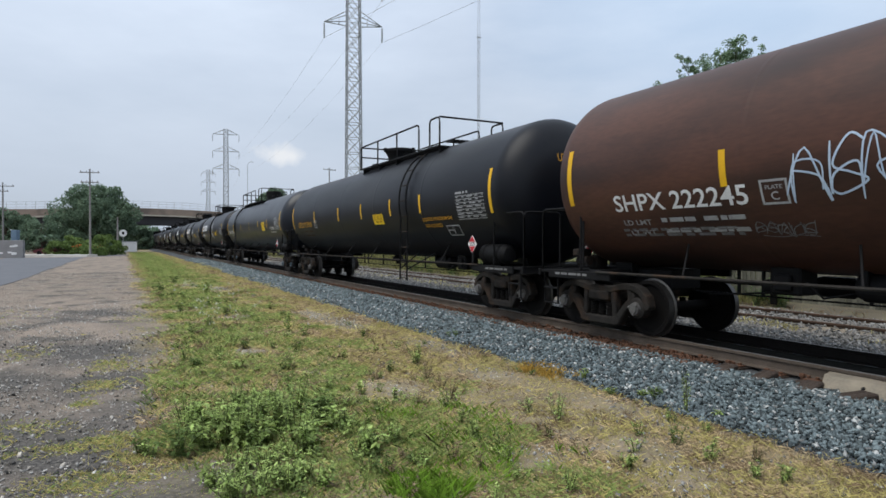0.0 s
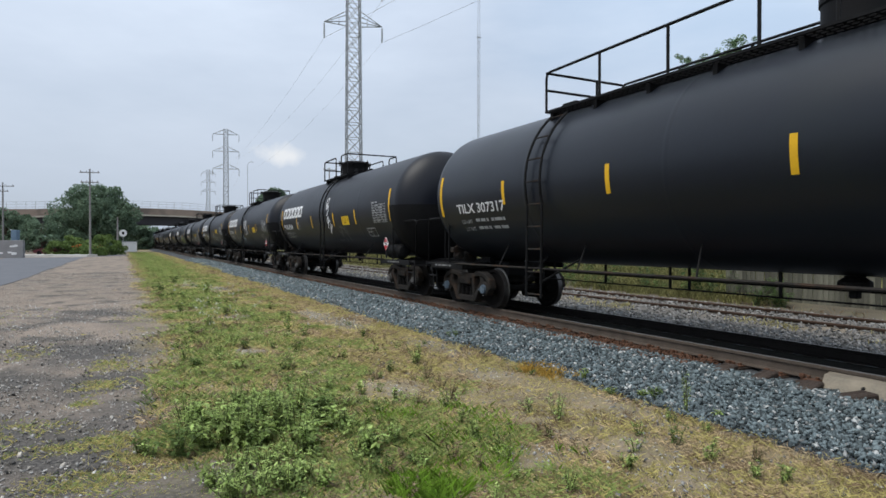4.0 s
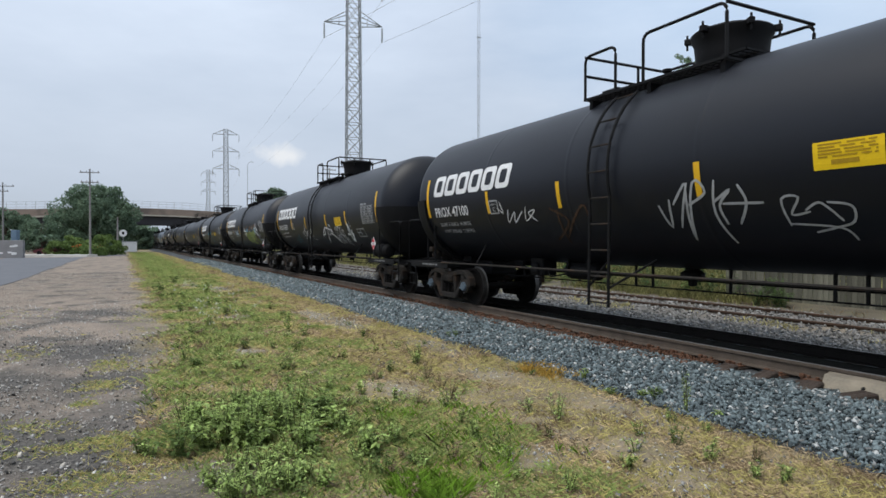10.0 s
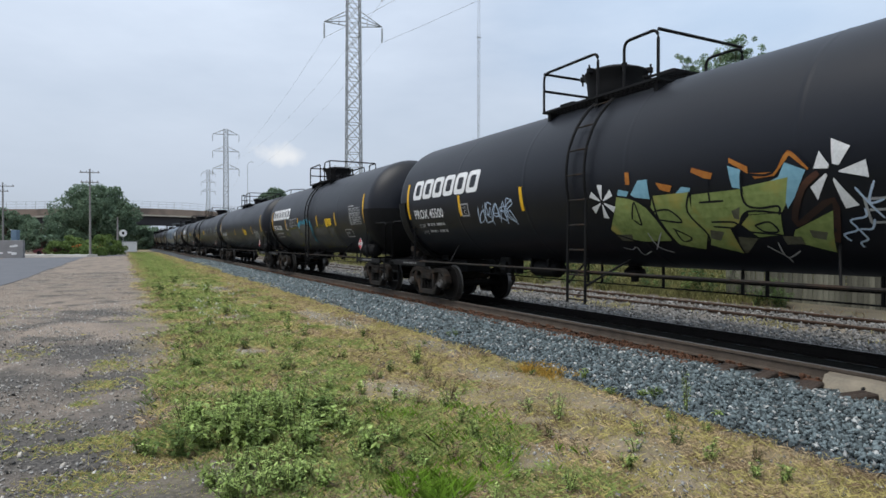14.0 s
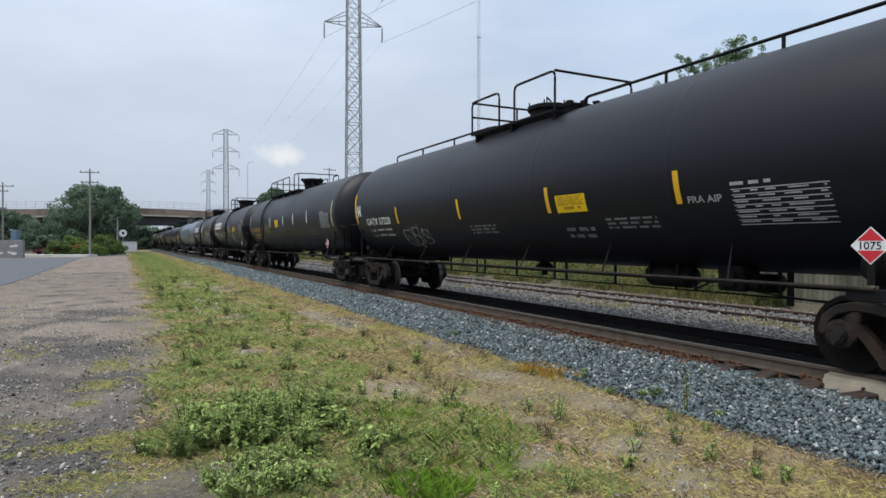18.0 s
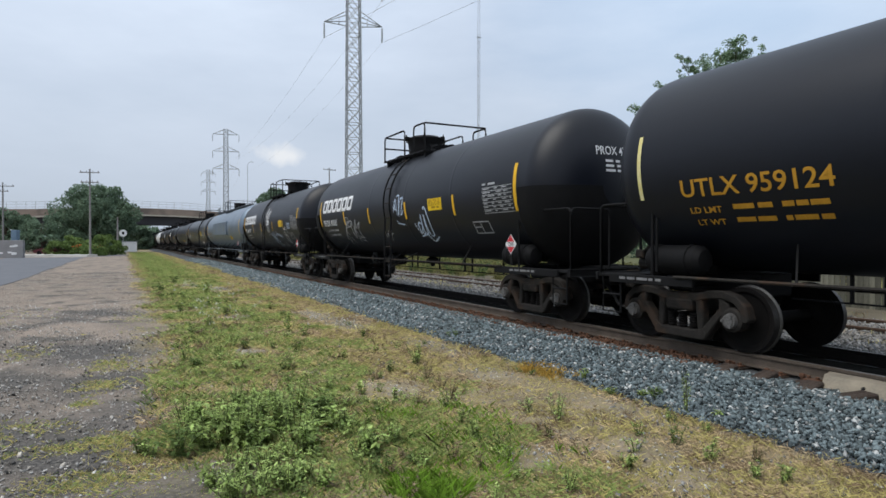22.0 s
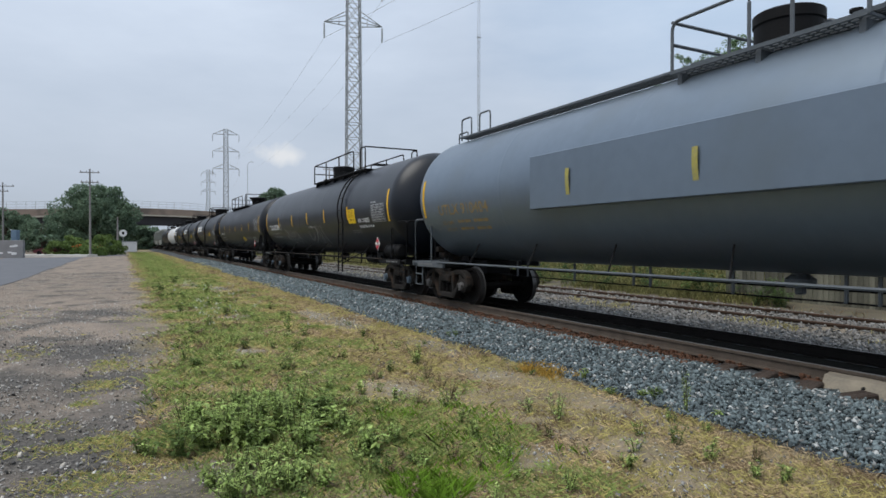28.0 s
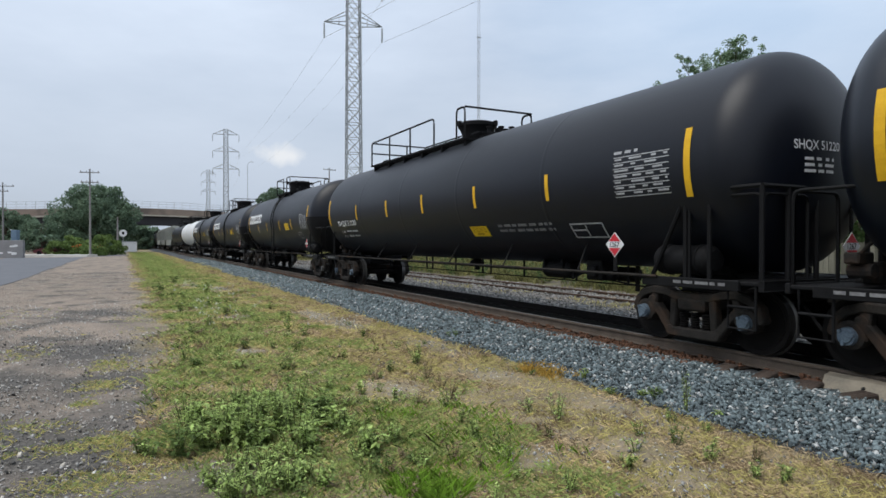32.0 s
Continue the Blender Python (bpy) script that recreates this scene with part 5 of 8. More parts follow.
def ladder(car, y, z0, z1, spread=0.46, mat="black_steel"):
    """Side ladder that hugs the tank and hangs free below it."""
    bm = bmesh.new()
    rails, off = [], 0.09
    hi, lo = min(0.98, (z1 - TZ) / (TR + off)), -0.25
    for s in (-1, 1):
        pts = []
        for k in range(11):
            a = math.asin(hi) + (lo - math.asin(hi)) * k / 10
            pts.append((-(TR + off) * math.cos(a), y + s * spread / 2, TZ + (TR + off) * math.sin(a)))
        pts.append((-(TR + off) * 0.98, y + s * spread / 2, z0))
        tube(bm, pts, 0.026, 6)
        rails.append(pts)
    ob = part("ladder", bm, M[mat], car)
    me = shared(("rung", mat), lambda b: tube(b, [(0, -spread / 2 - 0.03, 0), (0, spread / 2 + 0.03, 0)], 0.016, 5))
    n = 9
    for k in range(n):
        z = z0 + 0.06 + (z1 - 0.1 - z0) * k / (n - 1)
        a = max(lo, math.asin(max(-0.999, min(0.999, (z - TZ) / (TR + off)))))
        part("rung", me, M["truck"], ob, m=pose(-(TR + off) * math.cos(a), y, z))
    pipe_run("brace", car, [[(-(TR + off) * 0.98, y + s * spread / 2, z0 + 0.3), (-0.9, y + s * (spread / 2 + 0.3), 1.25)] for s in (-1, 1)], 0.02)


def dome_housing(bm):
    lathe(bm, [(0.50, 0.0), (0.525, 0.05), (0.535, 0.24), (0.555, 0.42), (0.60, 0.50), (0.61, 0.56), (0.585, 0.585), (0.50, 0.60), (0.42, 0.645), (0.20, 0.665), (0.02, 0.67)], "z", 28)
    for a in (20, 80, 140, 200, 260, 320):
        box(bm, 0.56, 0.70, -0.045, 0.045, 0.50, 0.60, 0.012, m=pose(0, 0, 0, 0, 0, a))
        tube(bm, [(0.66 * math.cos(radians(a)), 0.66 * math.sin(radians(a)), 0.42), (0.66 * math.cos(radians(a)), 0.66 * math.sin(radians(a)), 0.66)], 0.018, 5)


def bowl_housing(bm):
    lathe(bm, [(0.38, 0.0), (0.40, 0.04), (0.41, 0.20), (0.47, 0.34), (0.53, 0.42), (0.53, 0.50), (0.46, 0.53), (0.30, 0.55), (0.02, 0.555)], "z", 24)
    for a in (20, 140, 260):
        box(bm, 0.5, 0.60, -0.05, 0.05, 0.40, 0.54, 0.01, m=pose(0, 0, 0, 0, 0, a))


def low_housing(bm):
    lathe(bm, [(0.40, 0.0), (0.42, 0.04), (0.42, 0.22), (0.48, 0.26), (0.48, 0.34), (0.40, 0.37), (0.02, 0.39)], "z", 24)
    for a in range(0, 360, 60):
        tube(bm, [(0.45 * math.cos(radians(a)), 0.45 * math.sin(radians(a)), 0.18), (0.45 * math.cos(radians(a)), 0.45 * math.sin(radians(a)), 0.42)], 0.018, 5)
    tube(bm, [(-0.2, 0, 0.36), (-0.2, 0, 0.52), (0.2, 0, 0.52), (0.2, 0, 0.36)], 0.02, 6)


def drum_housing(bm):
    lathe(bm, [(0.45, 0.0), (0.45, 0.40), (0.47, 0.42), (0.47, 0.56), (0.44, 0.58), (0.42, 0.52), (0.02, 0.51)], "z", 24)


def valves(bm):
    rng = random.Random(5)
    for k in range(7):
        x, y = rng.uniform(-0.3, 0.3), rng.uniform(-0.3, 0.3)
        lathe(bm, [(0.06, 0), (0.05, 0.16), (0.08, 0.17), (0.08, 0.21), (0.02, 0.22)], "z", 8, Matrix.Translation((x, y, 0)))
    box(bm, -0.35, 0.35, -0.35, 0.35, -0.02, 0.03)


def grating(bm, x0, x1, y0, y1, z):
    for k in range(5):
        x = x0 + (x1 - x0) * k / 4
        box(bm, x - 0.02, x + 0.02, y0, y1, z - 0.02, z + 0.02)
    n = max(4, round((y1 - y0) / 0.12))
    for k in range(n + 1):
        y = y0 + (y1 - y0) * k / n
        box(bm, x0, x1, y - 0.012, y + 0.012, z - 0.016, z + 0.016)


def platform(car, y0, y1, dome_y, style, mat="black_steel", gap=(0.5, 0.2), drum=False):
    """Walkway round the manway on top of the tank, railed on all sides but for the way up. y0 < y1 along the car."""
    top, low = TZ + TR, 4.12
    steel = M[mat]
    for x0, x1 in ((-1.02, -0.60), (0.60, 1.02)):
        bm = bmesh.new()
        grating(bm, x0, x1, y0, y1, low)
        part("walkway", bm, steel, car)
    for a, b in ((y0, y0 + 0.4), (y1 - 0.4, y1)):
        bm = bmesh.new()
        grating(bm, -0.58, 0.58, a, b, top + 0.05)
        part("walkway", bm, steel, car)
    n = max(2, round((y1 - y0) / 1.4))
    for k in range(n + 1):
        y = y0 + 0.1 + (y1 - y0 - 0.2) * k / n
        for s in (-1, 1):
            bm = bmesh.new()
            prism(bm, [(y - 0.04, low - 0.02), (y + 0.04, low - 0.02), (y + 0.04, low - 0.42), (y - 0.04, low - 0.42)], s * 0.95, s * 0.62)
            bmesh.ops.recalc_face_normals(bm, faces=bm.faces)
            part("walkway_support", bm, steel, car)
    h, mid = 4.90, (low + 4.90) / 2 + 0.05
    ga, gb = gap
    runs = []
    for x in (-1.0, 1.0):
        runs += [hoop((x, y1, low), (x, ga, low), h), hoop((x, gb, low), (x, y0, low), h)]
        if style == "long":
            m = max(1, round((y1 - ga) / 1.7))
            runs += [[(x, y1 + (ga - y1) * k / m, low), (x, y1 + (ga - y1) * k / m, h)] for k in range(1, m)]
    for y in (y0, y1):
        runs += [[(-1.0, y, h), (1.0, y, h)]]
    runs += [[(-1.0, y1, mid), (1.0, y1, mid)], [(0.3, y1, top), (0.3, y1, h)]]
    pipe_run("railing", car, runs, 0.026, mat)
    style = "drum" if drum else style
    kind, shape = {"grey": ("drum_housing", drum_housing), "wide": ("low_housing", low_housing), "long": ("bowl_housing", bowl_housing), "drum": ("drum_housing", drum_housing)}.get(style, ("dome_housing", dome_housing))
    part("manway_housing", smooth(shared(kind, shape)), steel, car, m=pose(0, dome_y, top - 0.03, 0, 0, 40))
    part("valve_assembly", smooth(shared("valve_assembly", valves)), steel, car, m=pose(0, dome_y + (1.05 if dome_y < (y0 + y1) / 2 - 0.2 and style == "box" else -1.05), top))


def underframe(car, half, out, ty, mat="black_steel", shield=False, lite=False, gear_rear=False):
    """Stub sills, bolsters, end platforms, handrails along the foot of the tank."""
    steel = M[mat]
    for s in (-1, 1):
        bm = bmesh.new()
        box(bm, -0.36, 0.36, s * (half - 1.15) if s > 0 else -(half + out - 0.45), s * (half + out - 0.45) if s > 0 else -(half - 1.15), 0.74, 1.08, 0.02)
        sill = part("stub_sill", bm, M["black_steel"], car)
        bm = bmesh.new()
        box(bm, -1.2, 1.2, s * ty - 0.16, s * ty + 0.16, 0.88, 1.06, 0.03)
        prism(bm, [(s * ty + 0.22, 1.0), (s * ty + 0.16, 1.35), (s * ty - 0.16, 1.35), (s * ty - 0.22, 1.0)], -0.5, 0.5)
        part("saddle", bm, M["black_steel"], car)
        # end platform
        e = s * (half + out - 0.62)
        bm = bmesh.new()
        box(bm, -1.45, 1.45, e - 0.32, e + 0.32, 0.98, 1.03, 0.01)
        box(bm, -1.47, 1.47, e + s * 0.28, e + s * 0.34, 0.92, 1.05, 0.01)
        box(bm, -1.49, -1.42, min(s * (half - 0.9), e), max(s * (half - 0.9), e), 0.90, 1.04, 0.01)
        box(bm, 1.42, 1.49, min(s * (half - 0.9), e), max(s * (half - 0.9), e), 0.90, 1.04, 0.01)
        deck = part("end_platform", bm, steel, car)
        # lettered edge of the platform
        rng = random.Random(3)
        bm = bmesh.new()
        x = half - 0.5 if s < 0 else half + 0.1
        bars(bm, 0, 0.85, 0, 0.08, 1, rng, 0.1)
        for v in bm.verts:
            v.co = Vector((-1.495, s * (half + 0.1) + (0.4 - v.co.x), 0.94 + v.co.y))
        part("stencil", bm, M["faded"], deck)
        runs = [hoop((-1.4, s * (half - 0.1), 1.02), (-1.4, e + s * 0.28, 1.02), 2.15, 0.12), hoop((1.4, s * (half - 0.1), 1.02), (1.4, e + s * 0.28, 1.02), 2.15, 0.12),
                hoop((-1.4, e + s * 0.28, 1.02), (-0.5, e + s * 0.28, 1.02), 2.15, 0.12), hoop((0.5, e + s * 0.28, 1.02), (1.4, e + s * 0.28, 1.02), 2.15, 0.12)]
        if not lite:
            pipe_run("end_railing", car, runs, 0.024, mat)
        # corner steps
        for x in (-1.42, 1.42) if not lite else ():
            pipe_run("step", car, [[(x, e - 0.2, 0.98), (x, e - 0.2, 0.42), (x, e + 0.2, 0.42), (x, e + 0.2, 0.98)], [(x, e - 0.2, 0.70), (x, e + 0.2, 0.70)]], 0.02, mat)
        part("coupler", shared("coupler", coupler), M["truck"], sill, m=pose(0, s * (half + out - 0.62), 0.86, 0, 0, 0 if s > 0 else 180))
        part("air_hose", shared("hose", hose), M["black_steel"], sill, m=pose(0, s * (half + out - 0.55), 0.80, 0, 0, 0 if s > 0 else 180))
    if not lite:
        y = half + out - 0.75
        bm = bmesh.new()
        box(bm, -0.55, -0.25, y - 0.12, y + 0.12, 1.03, 1.30, 0.03)
        lathe(bm, [(0.02, -0.16), (0.09, -0.15), (0.10, 0.12), (0.02, 0.16)], "y", 10, pose(-0.75, y, 1.2))
        box(bm, -0.95, -0.62, y - 0.08, y + 0.10, 1.28, 1.42, 0.02)
        tube(bm, [(-0.95, y, 1.3), (-0.8, y - 0.1, 1.5), (-0.4, y, 1.55), (-0.2, y, 1.2)], 0.022, 6)
        part("brake_gear", bm, M["truck"], car)
        bm = bmesh.new()
        lathe(bm, [(0.25, -0.02), (0.28, 0.0), (0.25, 0.02), (0.235, 0.0)], "y", 20, pose(0.2, y + 0.3, 1.75), closed=True)
        for k in range(3):
            a = radians(60 * k)
            tube(bm, [(0.2 - 0.25 * math.cos(a), y + 0.3, 1.75 - 0.25 * math.sin(a)), (0.2 + 0.25 * math.cos(a), y + 0.3, 1.75 + 0.25 * math.sin(a))], 0.014, 5)
        part("hand_brake_wheel", bm, M["truck"], car)
        bm = bmesh.new()
        box(bm, 0.1, 0.3, y + 0.14, y + 0.27, 1.0, 1.95, 0.03)
        part("brake_stand", bm, steel, car)
    if shield:
        for s in (-1, 1):
            part("head_shield", smooth(shared("head_shield", half_shell)), steel, car, "black half-round head shield", pose(0, s * half, 0, 0, 0, 0 if s > 0 else 180))
    for x in (-1.5, 1.5):
        runs = [[(x, -half + 0.6, 1.04), (x, half - 0.6, 1.04)]]
        pipe_run("foot_railing", car, runs, 0.024, "grey_steel" if mat == "grey_steel" else "truck")
        n = round(half * 2 / 2.4)
        pipe_run("railing_bracket", car, [[(x, -half + 2 * half * k / n, 1.04), (x * 0.72, -half + 2 * half * k / n + 0.25, 1.5)] for k in range(1, n, 4 if shield else 1)] if not lite else [], 0.016, "black_steel")
    # brake pipe and rods under the tank
    pipe_run("brake_pipe", car, [[(0.55, -half + 1.5, 0.86), (0.55, half - 1.5, 0.86)]], 0.022)
    pipe_run("brake_rod", car, [[(-0.2, -half + 1.5, 0.75), (-0.2, half - 1.5, 0.75)]], 0.014)
    if not lite:
        n = round((2 * half - 5.0) / 1.75)
        for k in range(n + 1):
            y = -half + 2.5 + (2 * half - 5.0) * k / n
            for d in (-0.2, 0.2) if k % 2 else (0.0,):
                bm = bmesh.new()
                box(bm, -0.22, -0.18, y + d - 0.022, y + d + 0.022, 0.74, 1.18, 0.006)
                part("rod_hanger", bm, steel, car)
    bm = bmesh.new()
    lathe(bm, [(0.02, -0.10), (0.18, -0.10), (0.20, -0.06), (0.20, 0.02), (0.12, 0.08), (0.10, 0.20)], "z", 18, Matrix.Translation((0, 0, 1.0)))
    box(bm, -0.06, 0.06, -0.06, 0.06, 0.80, 0.91, 0.02)
    part("outlet_valve", bm, steel, car)
    if lite:
        return
    # brake rigging slung under the tank: near the rear truck on the cars with head shields, else near the front one
    g, f = (half - 3.4, -1) if gear_rear else (-half + 3.2, 1)
    bm = bmesh.new()
    lathe(bm, [(0.02, -0.32), (0.13, -0.30), (0.15, -0.24), (0.15, 0.2), (0.09, 0.3), (0.04, 0.32), (0.035, 0.9)], "y", 16, pose(0.45, g, 0.90, 0, 0, 0 if f > 0 else 180))
    part("brake_cylinder", bm, steel, car)
    bm = bmesh.new()
    lathe(bm, [(0.02, -0.50), (0.15, -0.46), (0.19, -0.38), (0.19, 0.38), (0.15, 0.46), (0.02, 0.50)], "y", 16, pose(-0.30, g + f * 1.15, 0.98))
    for d in (-0.3, 0.3):
        box(bm, -0.52, -0.08, g + f * 1.15 + d - 0.03, g + f * 1.15 + d + 0.03, 0.98, 1.26, 0.008)
    part("brake_reservoir", bm, steel, car)
    bm = bmesh.new()
    box(bm, -0.55, -0.15, g - f * 0.15 - 0.22, g - f * 0.15 + 0.22, 0.82, 1.22, 0.03)
    box(bm, -0.62, -0.55, g - f * 0.15 - 0.12, g - f * 0.15 + 0.12, 0.88, 1.10, 0.02)
    lathe(bm, [(0.02, -0.10), (0.09, -0.08), (0.09, 0.08), (0.02, 0.10)], "y", 12, pose(-0.36, g - f * 0.45, 0.92))
    part("brake_valve", bm, steel, car)
    bm = bmesh.new()
    prism(bm, [(g - f * 0.7 - 0.05, 0.62), (g - f * 0.7 + 0.05, 0.62), (g - f * 0.7 + 0.04, 1.24), (g - f * 0.7 - 0.04, 1.24)], 0.02, 0.05)
    bmesh.ops.recalc_face_normals(bm, faces=bm.faces)
    part("brake_lever", bm, M["truck"], car)
    pipe_run("air_pipe", car, [[(-0.35, g - f * 0.3, 0.84), (-0.35, g - f * 0.9, 0.78), (-0.2, g - f * 1.6, 0.72), (0.1, g - f * 2.2, 0.74)], [(-0.45, g + f * 0.1, 1.0), (-0.6, g + f * 0.4, 0.82), (-0.35, g + f * 0.7, 0.9)]], 0.016)


def head_stencil(car, half, number, ink, over, at=(0, 0), size=1.0):
    """Car number on the leading dome."""
    bm = bmesh.new()
    rng = random.Random(9)
    words(bm, number, -0.45, 0.55, 0.55, 0.72)
    bars(bm, -0.25, 0.40, 0.20, 0.48, 3, rng)
    bmesh.ops.triangulate(bm, faces=bm.faces)
    for _ in range(2):
        long = [e for e in bm.edges if e.calc_length() > 0.12]
        if long:
            bmesh.ops.subdivide_edges(bm, edges=long, cuts=1)
    for v in bm.verts:
        x, z = v.co.x * size + at[0], v.co.y * size + at[1]
        q = (math.hypot(x, z) / TR) ** (1 / 0.86)
        v.co = Vector((x, -half - over - HEAD * math.sqrt(max(0, 1 - q * q)) - 0.012, TZ + z))
    bmesh.ops.recalc_face_normals(bm, faces=bm.faces)
    part("end_stencil", bm, M[ink], car)


WHEELS, CARS = [], []


def tank_car(spec):
    """One tank car. Offsets run in metres from the rear (far) end of the tank's straight side to the front."""
    half, out = spec["length"] / 2, spec["out"]
    rng, over = random.Random(spec["seed"]), spec.get("over", (0.10, 0.20))
    car = empty("tank_car", pose(XC, 0, RAIL), spec["label"], "tank car", "cars of the train")
    steel, lite = spec.get("steel", "black_steel"), spec.get("lite", False)
    part("tank", tank_mesh(half, "tank_" + spec["paint"], over), M[spec["paint"]], car)
    ty = half - spec.get("truck_in", 0.2)
    for s in (1, -1):
        truck(car, s * ty, spec.get("cap", "cap"), lite)
    underframe(car, half, out, ty, steel, "logo" in spec, lite, "logo" in spec or spec["paint"] == "brown_tank")
    p0, p1, dome, g0, g1 = spec["deck"]
    platform(car, half - p1, half - p0, half - dome, spec["style"], steel, (half - g0, half - g1), spec["paint"] == "gloss_tank")
    if spec.get("ladder") and not lite:
        ladder(car, half - spec["ladder"], 0.5, 4.0, mat=steel)
    pipe_run("grab_rail", car, [hoop((-0.5, half + 0.02, TZ + 1.49), (-0.5, half - 0.45, TZ + 1.49), TZ + 1.75, 0.08)] if spec["style"] == "grey" else [[(-1.52, half - 0.3, 1.1), (-1.52, half - 0.3, 1.9)]], 0.02, steel)
    part("air_reservoir", smooth(shared("air_tank", air_tank)), M["black_steel"], car, m=pose(-1.15, (half - 0.35) * spec.get("reservoir", -1), 1.28))
    if "top_rail" in spec:
        top = TZ + TR
        runs = []
        for a, b in ((half - 0.6, half - p0 + 0.1), (half - p1 - 0.1, -half + 0.3)):
            runs.append(hoop((-0.35, a, top - 0.06), (-0.35, b, top - 0.06), top + spec["top_rail"]))
            n = max(2, round(abs(a - b) / 1.9))
            runs += [[(-0.35, a + (b - a) * k / n, top - 0.06), (-0.35, a + (b - a) * k / n, top + spec["top_rail"])] for k in range(1, n)]
        pipe_run("top_railing", car, runs, 0.027, steel)
    if spec.get("cage"):
        e = -half - out + 0.34
        runs = [[(-1.42, y, 1.0), (-1.42, y, 2.25)] for y in (-half + 0.15, -half - 0.25, e)] + [[(x, e, 1.0), (x, e, 2.25)] for x in (-0.9, -0.3, 0.9)]
        runs += [[(-1.42, -half + 0.75, 1.05), (-1.42, -half + 0.15, 2.2)], [(-1.42, -half + 0.15, 2.25), (-1.42, e, 2.25)], [(-1.42, e, 2.25), (0.9, e, 2.25)]]
        pipe_run("cage_bar", car, runs, 0.034, steel)
    if spec.get("end_ladder"):
        y = -half - over[1] - HEAD - 0.12
        rails = [[(x, y + 0.35, 4.35), (x, y + 0.02, 4.1), (x, y - 0.05, 1.05)] for x in (0.42, 0.84)]
        bm = bmesh.new()
        for pts in rails:
            tube(bm, pts, 0.024, 6)
        steps = part("end_ladder", bm, M[steel], car)
        rung = shared("end_rung", lambda b: tube(b, [(0.40, 0, 0), (0.86, 0, 0)], 0.016, 5))
        for k in range(9):
            part("rung", rung, M[steel], steps, m=pose(0, y - 0.045 + 0.06 * k / 8, 1.35 + 0.33 * k))
        bm = bmesh.new()
        box(bm, 0.1, 0.9, y + 0.1, y + 0.55, 4.12, 4.26, 0.02)
        part("step_plate", bm, M[steel], car)
        pipe_run("end_hoop", car, [hoop((0.1, y + 0.75, 4.1), (0.75, y + 0.1, 4.2), 4.62, 0.12), [(-0.35, -half + 0.3, TZ + TR + spec["top_rail"]), (0.1, y + 0.75, 4.62)]], 0.024, steel)
    if "plate" in spec:
        o, e = spec["plate"]
        bm = bmesh.new()
        box(bm, -TR - 0.055, -TR + 0.14, half - e, half - o, 2.16, 3.16, 0.012)
        part("side_plate", bm, M[spec["paint"]], car, "raised flat grey side plate")
        bm = bmesh.new()
        grating(bm, -0.75, -0.45, -half + 0.5, half - 0.5, TZ + TR - 0.03)
        part("running_board", bm, M[steel], car)
        pipe_run("grab_rail", car, [hoop((-0.6, y, 4.2), (-0.6, y - 0.5, 4.2), 4.75, 0.1) for y in (half - 0.3, half - 1.2)], 0.022, steel)
    # reflectors
    ends, thick = M[spec.get("end_ink", "yellow")], spec.get("end_half", 0.055)
    for o in (0.0, spec["length"]):
        slant = spec.get("slant", 0) * (1 if o < 1 else 2)
        decal("reflector", ends, car, half, lambda bm: rect(bm, o - thick, o + thick, arc_of(2.17), arc_of(3.12), -slant))
    for o, z in spec.get("marks", ()):
        decal("reflector", M[spec.get("mark_ink", "yellow")], car, half, lambda bm: rect(bm, o - 0.05, o + 0.05, arc_of(z) - 0.24, arc_of(z) + 0.24), proud=0.085 if "plate" in spec and spec["plate"][0] < o < spec["plate"][1] else 0.005)
    if "sign" in spec:
        o, z, w, h = spec["sign"]
        board = decal("notice", M["sign_yellow"], car, half, lambda bm: rect(bm, o, o + w, arc_of(z), arc_of(z) + h), "yellow notice with dark lines")
        bm = bmesh.new()
        bars(bm, o + 0.06, o + w - 0.06, arc_of(z) + h * 0.40, arc_of(z) + h * 0.96, 5, rng, 0.12)
        bars(bm, o + 0.2, o + w - 0.15, arc_of(z) + h * 0.10, arc_of(z) + h * 0.42, 1, rng, 0.3)
        part("notice_lines", wrap(bm, half, 0.009), M["sign_ink"], board)
    if "logo" in spec:
        o, z, w, h = spec["logo"]
        y0 = arc_of(z)

        step = w / 6
        for k in range(6):
            decal("emblem_block", M["white"], car, half, lambda bm: ring(bm, o + k * step, o + k * step + step * 0.9, y0, y0 + h, 0.135 * h / 0.5, 0.2, 0.2), "slanted white block shape")
    if "number" in spec:
        text, o, z, w, h = spec["number"]
        decal("car_number", M[spec.get("ink", "white")], car, half, lambda bm: words(bm, text, o, o + w, arc_of(z), arc_of(z) + h))
        ink2 = M[spec["weight_ink"]] if "weight_ink" in spec else M["table_ink"] if spec.get("ink", "white") == "white" else M[spec["ink"]]
        for k, head in enumerate(("LD LMT", "LT WT")):
            line, y = spec.get("weights", (None, None))[k], arc_of(z) - 0.24 - 0.19 * k

            def draw(bm):
                if line:
                    words(bm, head + " " + line, o + 0.08 + 0.06 * k, o + w * 0.97, y, y + 0.095)
                else:
                    words(bm, head, o + 0.08 + 0.06 * k, o + 0.08 + w * 0.24, y, y + 0.09)
                    bars(bm, o + w * 0.36, o + w * 0.62, y, y + 0.14, 1, rng, 0.1)
                    bars(bm, o + w * 0.68, o + w * 0.95, y, y + 0.14, 1, rng, 0.1)
            decal("weight_stencil", ink2, car, half, draw)
        head_stencil(car, half, text, spec.get("ink", "white"), over[1], spec.get("head_at", (0, 0)), spec.get("head_size", 1.0))
    for text, o, z, w, h, ink in spec.get("words", ()):
        decal("lettering", M[ink], car, half, lambda bm: words(bm, text, o, o + w, arc_of(z), arc_of(z) + h))
